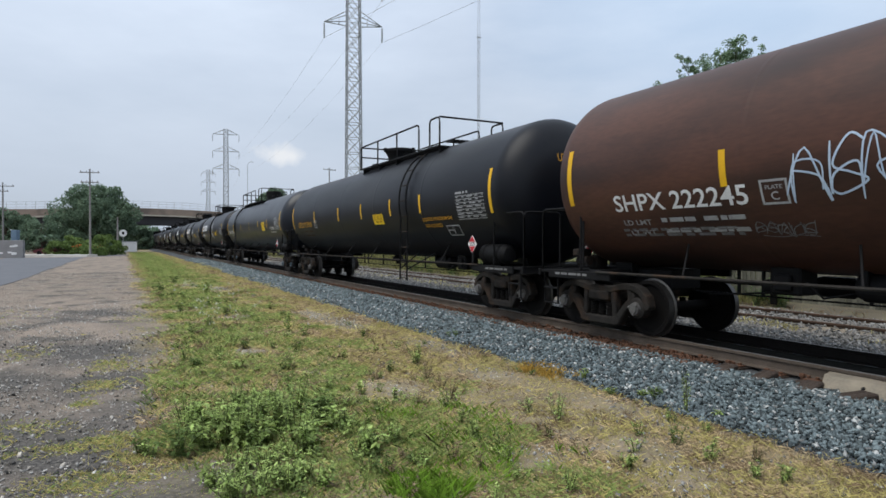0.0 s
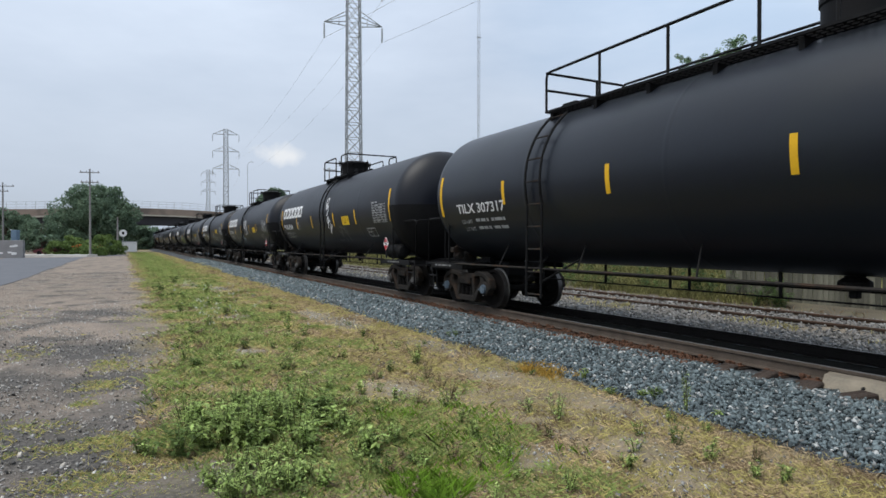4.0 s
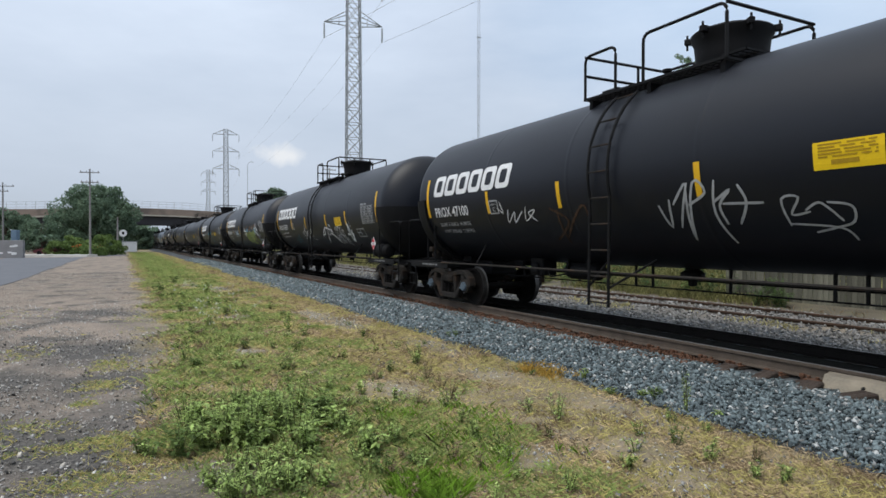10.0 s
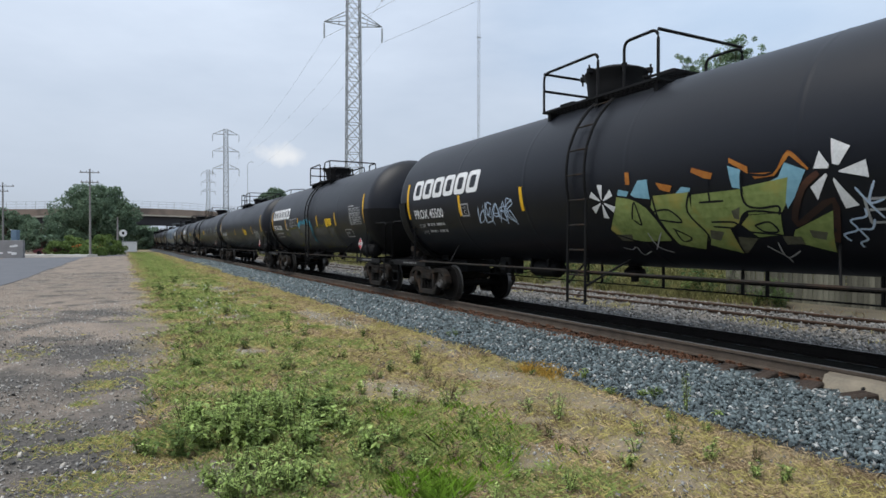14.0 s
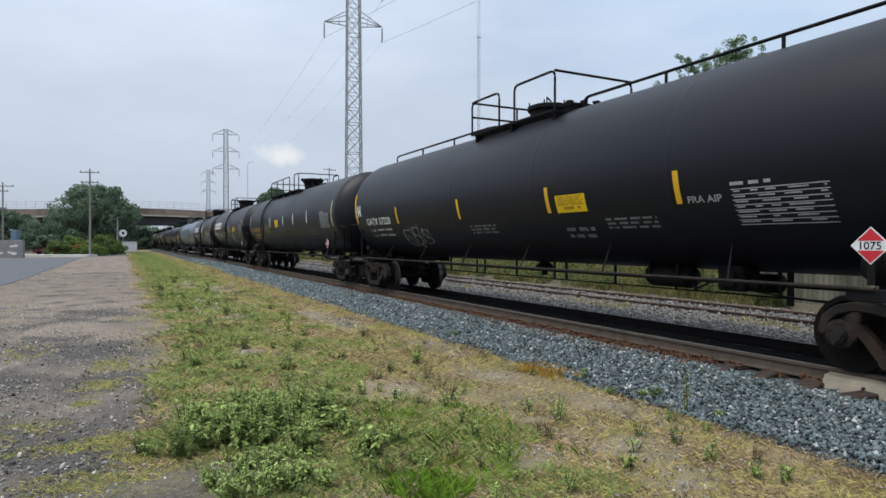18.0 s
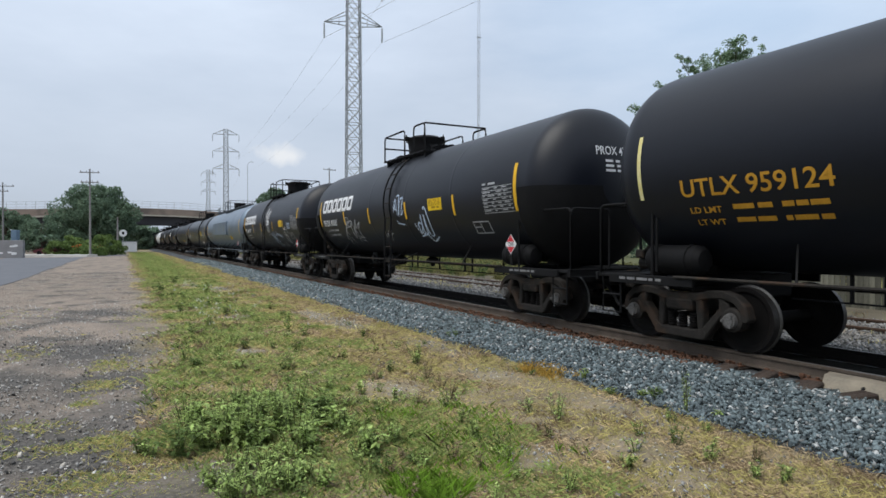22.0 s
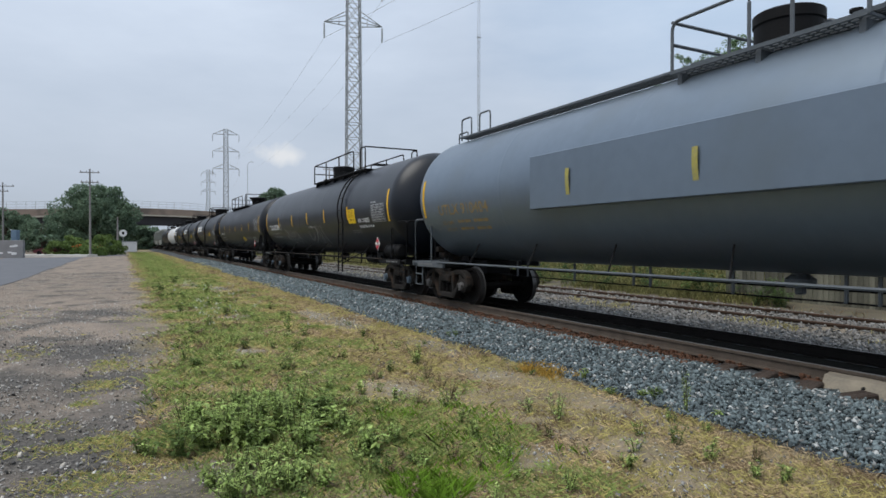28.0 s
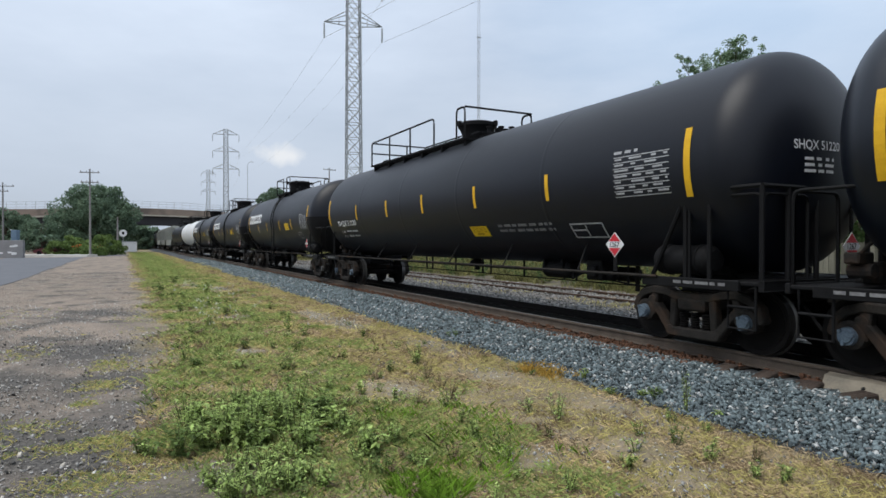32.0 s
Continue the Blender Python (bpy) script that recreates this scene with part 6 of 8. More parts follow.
    for o, z, w, h, rows in spec.get("lines", ()):
        decal("small_stencil", M["faded"], car, half, lambda bm: bars(bm, o, o + w, arc_of(z), arc_of(z) + h, rows, rng))
    if "table" in spec:
        o, z, w, h = spec["table"]

        def draw(bm):
            y0 = arc_of(z)
            for k in range(8):
                rect(bm, o, o + w, y0 + h * k / 7 - 0.007, y0 + h * k / 7 + 0.007)
            for k in range(7):
                bars(bm, o + 0.03, o + w - 0.03, y0 + h * k / 7 + 0.025, y0 + h * (k + 1) / 7 - 0.005, 1, rng, 0.45)
            bars(bm, o, o + w * 0.45, y0 + h + 0.03, y0 + h + 0.12, 1, rng, 0.2)
        decal("test_table", M["table_ink"], car, half, draw, "white stencilled test table")
    for o, z, w, h in spec.get("frames", ()):
        def draw(bm):
            y0 = arc_of(z)
            for a in (o, o + w - 0.03):
                rect(bm, a, a + 0.03, y0, y0 + h)
            for b in (y0, y0 + h - 0.03):
                rect(bm, o + 0.032, o + w - 0.032, b, b + 0.03)
            if w > 0.5:
                rect(bm, o + w * 0.45, o + w * 0.45 + 0.03, y0 + 0.035, y0 + h - 0.035)
                rect(bm, o + 0.035, o + w * 0.44, y0 + h * 0.5, y0 + h * 0.5 + 0.03)
            else:
                words(bm, "PLATE", o + 0.07, o + w - 0.07, y0 + h * 0.62, y0 + h * 0.78)
                words(bm, "C", o + w * 0.36, o + w * 0.64, y0 + h * 0.18, y0 + h * 0.52)
        decal("stencil_frame", M["table_ink"], car, half, draw)
    if "placard" in spec:
        placard(car, -1.50, half - spec["placard"][0], 1.50, spec["placard"][1])
        if "logo" not in spec:
            placard(car, 0.4, -half - over[1] - 0.72, 1.48, spec["placard"][1], pose(0, 0, 0, 0, 0, 90))
    for o, z, w, h, ink, thick in spec.get("tags", ()):
        decal("graffiti", M[ink], car, half, lambda bm: scribble(bm, o, o + w, arc_of(z), arc_of(z) + h, rng, thick), "sprayed graffiti tag", 0.007)
    if "piece" in spec:
        drawn_graffiti(car, half, spec["piece"])
    CARS.append((car, spec))
    return car


def star(bm, cx, cy, r, n=6):
    """Pinwheel of broad petals."""
    for k in range(n):
        t = 6.283 * k / n + 0.3
        d, e = (math.cos(t), math.sin(t)), (math.cos(t + 0.42), math.sin(t + 0.42))
        bm.faces.new([bm.verts.new((cx + q[0] * r * f, cy + q[1] * r * f, 0)) for q, f in ((d, 0.15), (d, 1.0), (e, 1.06), (e, 0.15))])


def fat_letter(bm, c, y, w, h, rng, grow=0.0):
    """A bulging, leaning letter shape."""
    lean = rng.uniform(-0.12, 0.12)
    pts = [(-0.5, -0.5), (-0.1, -0.58), (0.42, -0.5), (0.54, -0.2), (0.36, 0.02), (0.56, 0.25), (0.46, 0.52), (0.0, 0.58), (-0.48, 0.5), (-0.56, 0.1)]
    made = []
    for px, py in pts:
        q = Vector((px * w * rng.uniform(0.72, 1.18) + lean * py, py * h * rng.uniform(0.82, 1.12)))
        q += q.normalized() * grow
        made.append(bm.verts.new((c + q.x, y + q.y, 0)))
    bm.faces.new(made)


def boxed(at, strokes):
    """Strokes given in hundredths of a box (start, height round the side, width, height) on the tank."""
    return [[(at[0] + at[2] * x / 100, at[1] + at[3] * y / 100) for x, y in stroke] for stroke in strokes]


def sprayed(car, half, ink, proud, at, width, strokes):
    """A piece of graffiti in rounded strokes of one colour, with thin overspray round pale paint."""
    lines = [curve(line, 4) for line in boxed(at, strokes)]
    if ink in ("white", "blue_spray") and width >= 0.04:
        decal("overspray", M["mist"], car, half, lambda bm: [ribbon(bm, line, width * 2.6) for line in lines], "faint pale overspray", proud - 0.0003)
    decal("graffiti", M[ink], car, half, lambda bm: [ribbon(bm, line, width * 0.85) for line in lines], "sprayed graffiti strokes", proud)


def filled(car, half, ink, proud, at, shapes):
    """Filled fields of one spray colour."""
    for shape in boxed(at, shapes):
        def draw(bm):
            bm.faces.new([bm.verts.new((x, y, 0)) for x, y in shape])
            bmesh.ops.triangulate(bm, faces=bm.faces)
        decal("graffiti_fill", M[ink], car, half, draw, "sprayed colour field", proud)


def drawn_graffiti(car, half, piece):
    """The sprayed pieces, stroke by stroke, each in a box of its own on the tank's side."""
    if piece == 3:
        sprayed(car, half, "white", 0.0071, (7.43, -0.81, 0.59, 1.4), 0.06, (((25, 100), (3, 89), (2, 77), (31, 82), (37, 96), (25, 100)), ((2, 64), (32, 81), (27, 69), (66, 77)), ((63, 65), (12, 49)), ((47, 47), (17, 39), (19, 29), (44, 36), (47, 47)), ((0, 14), (56, 36), (69, 31), (61, 20), (22, 0), (69, 15), (100, 21), (83, 24)),))
        sprayed(car, half, "faded", 0.0077, (8.08, -1.34, 1.36, 0.77), 0.035, (((40, 95), (46, 69), (56, 84), (54, 100), (69, 92), (49, 53), (49, 42)), ((59, 77), (60, 39), (65, 0)), ((69, 96), (81, 90), (85, 64)), ((95, 97), (100, 73), (93, 13)), ((86, 94), (92, 53), (93, 6)), ((0, 26), (35, 27)),))
    elif piece == 4:
        sprayed(car, half, "white", 0.0071, (6.58, -0.71, 1.03, 1.0), 0.05, (((6, 45), (5, 80), (26, 89), (20, 66), (7, 47)), ((11, 86), (25, 35), (37, 0)), ((0, 49), (36, 94), (48, 95), (31, 53)), ((34, 34), (78, 100), (60, 61), (52, 62)), ((47, 24), (37, 3), (25, 25)), ((81, 97), (72, 67)), ((46, 13), (91, 18), (67, 32), (65, 52)), ((61, 43), (100, 39), (90, 63)),))
        sprayed(car, half, "table_ink", 0.0077, (2.45, -1.25, 2.58, 0.51), 0.032, (((0, 100), (5, 45), (27, 96), (13, 37), (34, 59), (34, 10)), ((52, 76), (53, 25), (68, 88), (58, 82)), ((69, 94), (61, 25), (74, 75), (69, 61), (75, 0)), ((79, 61), (100, 51)),))
        sprayed(car, half, "blue_spray", 0.0083, (5.07, -1.14, 0.9, 0.54), 0.032, (((0, 63), (46, 98), (18, 39)), ((44, 93), (34, 13), (89, 100)), ((71, 96), (50, 0), (100, 69)), ((2, 46), (86, 35)),))
    elif piece == 5:
        sprayed(car, half, "table_ink", 0.0071, (7.52, -1.29, 1.66, 0.97), 0.045, (((0, 70), (7, 32), (13, 78)), ((16, 69), (34, 100), (17, 31)), ((33, 95), (25, 7), (40, 99), (51, 84), (32, 67)), ((61, 100), (56, 51), (63, 0)), ((57, 69), (74, 85), (62, 64), (64, 34)), ((81, 91), (86, 66), (75, 34)), ((65, 66), (100, 64)),))
        sprayed(car, half, "table_ink", 0.0077, (9.41, -1.24, 0.78, 0.61), 0.035, (((3, 38), (0, 98), (27, 100), (10, 64), (40, 69)), ((33, 72), (54, 87), (68, 74), (83, 46)), ((67, 87), (100, 77), (96, 44), (67, 31), (37, 21)), ((4, 43), (76, 31), (91, 0)),))
        sprayed(car, half, "orange_grime", 0.0083, (4.81, -1.29, 1.14, 0.78), 0.06, (((11, 99), (50, 64), (0, 12)), ((30, 21), (91, 100), (100, 62)), ((29, 94), (25, 0)),))
        sprayed(car, half, "white", 0.0089, (3.2, -0.76, 1.29, 0.46), 0.028, (((0, 72), (15, 48), (9, 100)), ((30, 61), (22, 0), (47, 50), (40, 0), (67, 48)), ((78, 67), (71, 4), (100, 50), (82, 39), (98, 0)),))
    elif piece == 6:
        sprayed(car, half, "white", 0.0071, (7.37, -1.26, 1.7, 0.81), 0.042, (((0, 33), (10, 58), (29, 79), (38, 86), (21, 53), (5, 52)), ((38, 86), (51, 83), (41, 48), (15, 1)), ((44, 80), (58, 84), (59, 53), (47, 44)), ((58, 81), (81, 67), (65, 49)), ((70, 100), (78, 90), (86, 57)), ((75, 68), (86, 32), (100, 0)), ((68, 49), (91, 38), (100, 4)),))
        sprayed(car, half, "white", 0.0077, (9.2, -0.96, 0.96, 0.43), 0.026, (((8, 91), (0, 44), (6, 12), (26, 16), (26, 47), (43, 81), (32, 91), (22, 63), (19, 93), (8, 91)), ((44, 91), (54, 88), (53, 44), (42, 14), (31, 21)), ((66, 95), (59, 28), (68, 0), (78, 26), (81, 98), (73, 100)), ((84, 56), (100, 53), (97, 14), (80, 0), (72, 12)),))
        sprayed(car, half, "white", 0.0083, (9.14, -1.4, 1.06, 0.45), 0.026, (((23, 98), (6, 87), (0, 51), (12, 24), (31, 31), (34, 56), (19, 58), (25, 87), (40, 91)), ((43, 96), (36, 38), (49, 31), (60, 82), (52, 100)), ((61, 89), (57, 31), (71, 24), (77, 82), (65, 89)), ((80, 76), (75, 11), (89, 0), (96, 42), (85, 49), (100, 76), (84, 87)),))
        sprayed(car, half, "white", 0.0089, (4.5, -1.1, 1.58, 0.7), 0.034, (((0, 61), (8, 10), (9, 56), (42, 86)), ((35, 100), (28, 30), (50, 66), (28, 14)), ((49, 61), (46, 9), (57, 57), (70, 60)), ((59, 23), (80, 67), (89, 71), (71, 23)), ((83, 54), (85, 6), (100, 0)),))
        sprayed(car, half, "white", 0.0095, (10.45, -1.24, 0.64, 0.8), 0.06, (((0, 39), (5, 46), (41, 42)), ((53, 98), (42, 69), (42, 34), (28, 6), (86, 38)), ((59, 90), (64, 68), (72, 34), (41, 0)), ((91, 66), (75, 34), (97, 48)), ((88, 100), (92, 96)), ((83, 84), (86, 82)), ((97, 84), (100, 81)),))
        sprayed(car, half, "teal_spray", 0.0101, (2.81, -1.34, 0.89, 0.52), 0.03, (((20, 96), (0, 10), (64, 94)), ((29, 19), (94, 100), (60, 0)), ((90, 62), (100, 10)),))
    elif piece == 11:
        sprayed(car, half, "blue_spray", 0.0071, (7.37, -0.65, 0.73, 0.81), 0.04, (((0, 67), (26, 54), (11, 85)), ((1, 46), (27, 94), (38, 37)), ((33, 100), (60, 100), (48, 30), (71, 86)), ((71, 90), (97, 90), (71, 35), (100, 52)), ((21, 17), (27, 6), (84, 0)),))
        sprayed(car, half, "blue_spray", 0.0077, (8.63, -1.22, 1.03, 1.0), 0.05, (((0, 59), (16, 25), (21, 58), (41, 52), (25, 31), (36, 28), (47, 81)), ((39, 33), (53, 27), (65, 82)), ((67, 80), (63, 24), (83, 24), (87, 74), (76, 100), (67, 94)), ((5, 17), (45, 22), (61, 0), (100, 15)),))
        sprayed(car, half, "table_ink", 0.0083, (6.17, -1.2, 0.71, 0.47), 0.03, (((31, 100), (0, 34), (59, 85)), ((37, 64), (37, 0), (93, 89)), ((52, 55), (100, 62)),))
        sprayed(car, half, "table_ink", 0.0089, (2.36, -1.33, 1.98, 0.96), 0.05, (((0, 21), (26, 78), (43, 93), (60, 96), (53, 78), (22, 68), (29, 6)), ((4, 0), (17, 39)), ((55, 93), (50, 41), (54, 31), (67, 76)), ((62, 95), (64, 65), (64, 11)), ((65, 69), (82, 100), (75, 74), (66, 65), (72, 47), (70, 21)), ((76, 67), (100, 91), (85, 61), (89, 29)), ((75, 34), (94, 28)), ((78, 21), (92, 13)),))
    elif piece == 12:
        sprayed(car, half, "white", 0.0071, (6.71, -0.77, 1.01, 1.72), 0.05, (((38, 100), (17, 81), (0, 66), (9, 58), (42, 88)), ((58, 87), (16, 53), (23, 47), (95, 80), (35, 47), (22, 34), (87, 60), (100, 79)), ((46, 46), (78, 46), (83, 40), (22, 34)), ((40, 41), (78, 44), (79, 31), (48, 11), (26, 17), (32, 28), (56, 36)), ((49, 27), (38, 6), (38, 0)),))
        sprayed(car, half, "blue_spray", 0.0077, (7.51, -1.65, 1.12, 1.01), 0.045, (((5, 82), (22, 100), (28, 53), (34, 93), (50, 90), (32, 64), (0, 39)), ((26, 50), (43, 0), (60, 96), (66, 97), (59, 48)), ((71, 95), (72, 52), (64, 9), (72, 6)), ((76, 97), (85, 85), (74, 48), (100, 50)),))
        sprayed(car, half, "blue_spray", 0.0083, (8.69, -0.95, 1.22, 0.41), 0.03, (((11, 66), (0, 41), (6, 32), (11, 61), (8, 100)), ((13, 44), (24, 73), (15, 39)), ((24, 54), (31, 71), (25, 39), (32, 41)), ((34, 37), (42, 68), (43, 34), (48, 73)), ((48, 29), (56, 61), (50, 34), (57, 37)), ((61, 46), (69, 59), (61, 17), (69, 27)), ((73, 54), (72, 17), (82, 44), (75, 29), (80, 10)), ((84, 24), (100, 27), (100, 39), (89, 37), (88, 0), (98, 2)),))
        sprayed(car, half, "table_ink", 0.0089, (8.32, -1.6, 1.41, 0.39), 0.035, (((8, 64), (30, 56), (0, 31)), ((47, 67), (43, 26), (40, 41)), ((55, 67), (72, 92), (52, 0), (67, 36), (80, 79), (66, 3), (80, 21), (92, 100), (86, 5), (100, 54)),))
        sprayed(car, half, "table_ink", 0.0095, (4.74, -1.45, 1.19, 1.07), 0.035, (((18, 100), (18, 62), (7, 76), (0, 43), (30, 72)), ((29, 78), (25, 43), (52, 77), (42, 42)), ((63, 70), (55, 42), (87, 75), (65, 53), (74, 41)), ((34, 29), (76, 15), (100, 7)), ((89, 52), (89, 11), (74, 0)),))
        sprayed(car, half, "faded", 0.0101, (3.24, -1.09, 0.97, 0.58), 0.03, (((20, 100), (12, 22), (55, 91)), ((34, 34), (71, 97), (60, 21), (95, 90)), ((0, 10), (100, 0)),))
        sprayed(car, half, "blue_spray", 0.0115, (11.57, -0.48, 0.63, 0.3), 0.04, (((5, 100), (0, 7)), ((5, 100), (32, 83), (8, 57), (30, 23), (0, 7)), ((46, 83), (38, 7), (62, 7)), ((46, 83), (71, 83)), ((44, 50), (63, 50)), ((73, 83), (100, 83)), ((87, 83), (78, 0)),))
        sprayed(car, half, "white", 0.0115, (10.39, -1.5, 0.88, 1.1), 0.035, (((24, 93), (50, 95), (72, 89)), ((50, 95), (15, 50), (0, 7)), ((40, 59), (68, 66), (69, 40), (24, 19), (36, 55)), ((76, 95), (99, 100), (100, 74), (64, 49)), ((32, 81), (10, 65)), ((76, 49), (68, 19), (14, 0)),))
    elif piece == 14:
        sprayed(car, half, "table_ink", 0.0071, (3.85, -1.2, 1.68, 0.7), 0.028, (((7, 100), (8, 51), (20, 0)), ((7, 100), (33, 57), (0, 40)), ((33, 89), (32, 4), (32, 46), (39, 17)), ((32, 93), (57, 7)), ((61, 91), (59, 39), (60, 3)), ((63, 91), (81, 3), (80, 81)), ((79, 69), (100, 73)),))
        sprayed(car, half, "table_ink", 0.0077, (4.66, -1.33, 1.99, 0.71), 0.028, (((43, 100), (39, 54), (41, 13)), ((40, 80), (53, 63)), ((60, 96), (51, 79), (50, 24), (62, 4), (74, 31), (75, 70), (69, 92), (61, 99)), ((74, 82), (87, 44), (100, 0)), ((57, 49), (75, 54), (87, 39)), ((0, 10), (23, 10)),))
        sprayed(car, half, "table_ink", 0.0083, (8.1, -1.51, 2.24, 1.11), 0.034, (((11, 87), (34, 95), (32, 57), (0, 34), (4, 74)), ((25, 89), (57, 89), (52, 56), (18, 25)), ((60, 95), (45, 5), (64, 24), (68, 100)), ((77, 93), (74, 6), (42, 0)), ((90, 95), (100, 16), (91, 54)),))
    elif piece == 7:
        filled(car, half, "pale_blue_spray", 0.0071, (7.95, -0.77, 3.05, 0.61), (((16, 92), (22, 92), (22, 43), (12, 51), (10, 59)), ((42, 66), (47, 61), (44, 34), (36, 7), (36, 43)), ((67, 100), (73, 89), (72, 49), (68, 54)), ((92, 93), (100, 74), (94, 23), (90, 0), (90, 30), (83, 56), (89, 66)), ((2, 75), (9, 67), (6, 48), (0, 52)),))
        filled(car, half, "orange_spray", 0.0077, (8.18, -0.43, 2.87, 0.39), (((21, 41), (31, 23), (29, 0), (23, 13)), ((44, 79), (55, 51), (54, 31), (50, 38), (43, 64)), ((64, 95), (73, 59), (73, 36), (64, 79)), ((74, 36), (84, 33), (85, 21), (76, 18)), ((84, 33), (92, 100), (92, 77), (85, 21)), ((92, 100), (100, 38), (99, 28), (92, 77)), ((0, 95), (3, 92), (3, 44), (0, 46)),))
        filled(car, half, "green_spray", 0.0083, (7.57, -1.43, 1.83, 1.02), (((21, 100), (40, 92), (55, 71), (63, 19), (28, 17), (4, 33), (0, 43), (14, 75)), ((61, 95), (97, 96), (95, 67), (100, 30), (89, 0), (67, 11), (62, 54), (56, 78)),))
        filled(car, half, "green_spray", 0.0089, (9.3, -1.51, 1.95, 1.13), (((4, 90), (44, 92), (46, 70), (35, 51), (26, 42), (25, 0), (1, 17), (6, 35), (0, 67)), ((45, 94), (76, 100), (71, 70), (67, 62), (44, 61)), ((36, 48), (44, 60), (66, 61), (62, 33), (44, 29)), ((71, 39), (100, 63), (88, 5), (72, 18), (66, 25)),))
        filled(car, half, "olive_spray", 0.0095, (7.64, -1.5, 3.42, 0.79), (((65, 42), (73, 38), (64, 0), (62, 3)), ((83, 43), (90, 41), (90, 25), (83, 24)), ((94, 54), (100, 49), (98, 34), (94, 39)), ((54, 58), (60, 53), (56, 33), (52, 39)), ((0, 51), (10, 51), (8, 32), (1, 35)), ((67, 94), (71, 100), (69, 77), (67, 80)),))
        sprayed(car, half, "black_tank", 0.0101, (7.65, -1.43, 2.94, 1.17), 0.036, (((10, 87), (22, 80), (31, 62), (36, 16), (15, 15), (0, 29)), ((35, 83), (35, 47), (39, 9), (53, 0)), ((58, 84), (54, 59), (60, 26), (55, 3)), ((62, 70), (75, 70)), ((69, 97), (68, 71)), ((86, 100), (85, 67), (91, 59), (100, 60), (99, 50)), ((100, 52), (86, 56), (80, 43), (80, 31), (96, 25)),))
        sprayed(car, half, "black_tank", 0.0107, (8.14, -1.51, 3.1, 1.46), 0.034, (((0, 47), (5, 67), (5, 41), (1, 47)), ((15, 55), (25, 56), (30, 42), (17, 46)), ((46, 41), (57, 40), (57, 34), (46, 36)), ((66, 36), (73, 39), (75, 29), (69, 29), (66, 36)), ((100, 48), (94, 9)), ((23, 35), (31, 23), (25, 18), (24, 34)), ((55, 35), (53, 0)), ((69, 83), (79, 82), (86, 100), (94, 83)),))
        sprayed(car, half, "brown_tank", 0.0113, (10.74, -1.27, 0.51, 0.91), 0.09, (((78, 100), (35, 80), (0, 31), (100, 64), (73, 0)),))
        filled(car, half, "white", 0.0119, (11.03, -0.8, 0.63, 0.8), (((43, 100), (75, 86), (54, 62), (43, 65)), ((22, 85), (38, 64), (35, 59), (10, 61)), ((54, 55), (98, 66), (100, 42), (52, 53)), ((33, 50), (8, 15), (0, 35), (30, 53)), ((43, 46), (76, 4), (52, 0), (41, 42)),))
        sprayed(car, half, "blue_spray", 0.0125, (11.23, -1.35, 0.53, 0.85), 0.03, (((51, 93), (70, 72), (91, 49)), ((89, 100), (72, 72), (100, 75)), ((60, 64), (57, 52), (25, 47), (32, 32), (0, 24), (8, 12)), ((72, 48), (60, 33), (36, 32), (43, 16), (25, 9), (26, 0)),))
        sprayed(car, half, "table_ink", 0.0131, (7.58, -1.71, 3.01, 0.65), 0.026, (((0, 49), (5, 40), (10, 51), (10, 18), (18, 35)), ((25, 100), (26, 51), (33, 32)), ((34, 100), (23, 42)), ((87, 57), (92, 25), (92, 0)), ((93, 68), (92, 20), (100, 43)),))
    elif piece == 8:
        sprayed(car, half, "teal_spray", 0.0071, (5.24, -1.26, 2.03, 1.0), 0.3, (((0, 82), (17, 95), (41, 95), (62, 99), (79, 100), (97, 91), (100, 66), (94, 32), (83, 0)),))
        sprayed(car, half, "yellow_spray", 0.0077, (3.17, -1.49, 2.28, 1.02), 0.14, (((6, 87), (17, 95), (38, 95), (57, 95), (75, 100), (85, 88), (86, 62), (100, 66), (96, 17), (79, 0), (56, 12), (24, 2), (5, 11), (0, 40), (6, 87)),))
        filled(car, half, "grey_spray", 0.0083, (3.17, -1.54, 3.97, 1.24), (((4, 76), (10, 82), (22, 82), (33, 82), (43, 86), (49, 77), (49, 55), (57, 58), (55, 18), (45, 4), (32, 14), (14, 6), (3, 13), (0, 37)), ((58, 91), (66, 95), (77, 94), (86, 94), (90, 100), (93, 90), (99, 85), (100, 77), (93, 41), (89, 13), (80, 0), (75, 12), (62, 2), (58, 23), (57, 53)),))
        sprayed(car, half, "black_tank", 0.0089, (3.17, -1.54, 3.97, 1.24), 0.05, (((4, 76), (10, 82), (22, 82), (33, 82), (43, 86), (49, 77), (49, 55), (57, 58), (55, 18), (45, 4), (32, 14), (14, 6), (3, 13), (0, 37), (4, 76)), ((58, 91), (66, 95), (77, 94), (86, 94), (90, 100), (93, 90), (99, 85), (100, 77), (93, 41), (89, 13), (80, 0), (75, 12), (62, 2), (58, 23), (57, 53), (58, 91)),))
        sprayed(car, half, "black_tank", 0.0095, (3.35, -1.38, 1.95, 0.89), 0.035, (((14, 93), (0, 51), (6, 0)), ((34, 93), (21, 48), (26, 1)), ((31, 63), (29, 40), (40, 62), (37, 73)), ((57, 93), (46, 47), (46, 1)), ((55, 61), (64, 54)), ((75, 100), (64, 61), (61, 15)), ((72, 60), (71, 15), (85, 45)), ((91, 58), (88, 7), (100, 15)),))
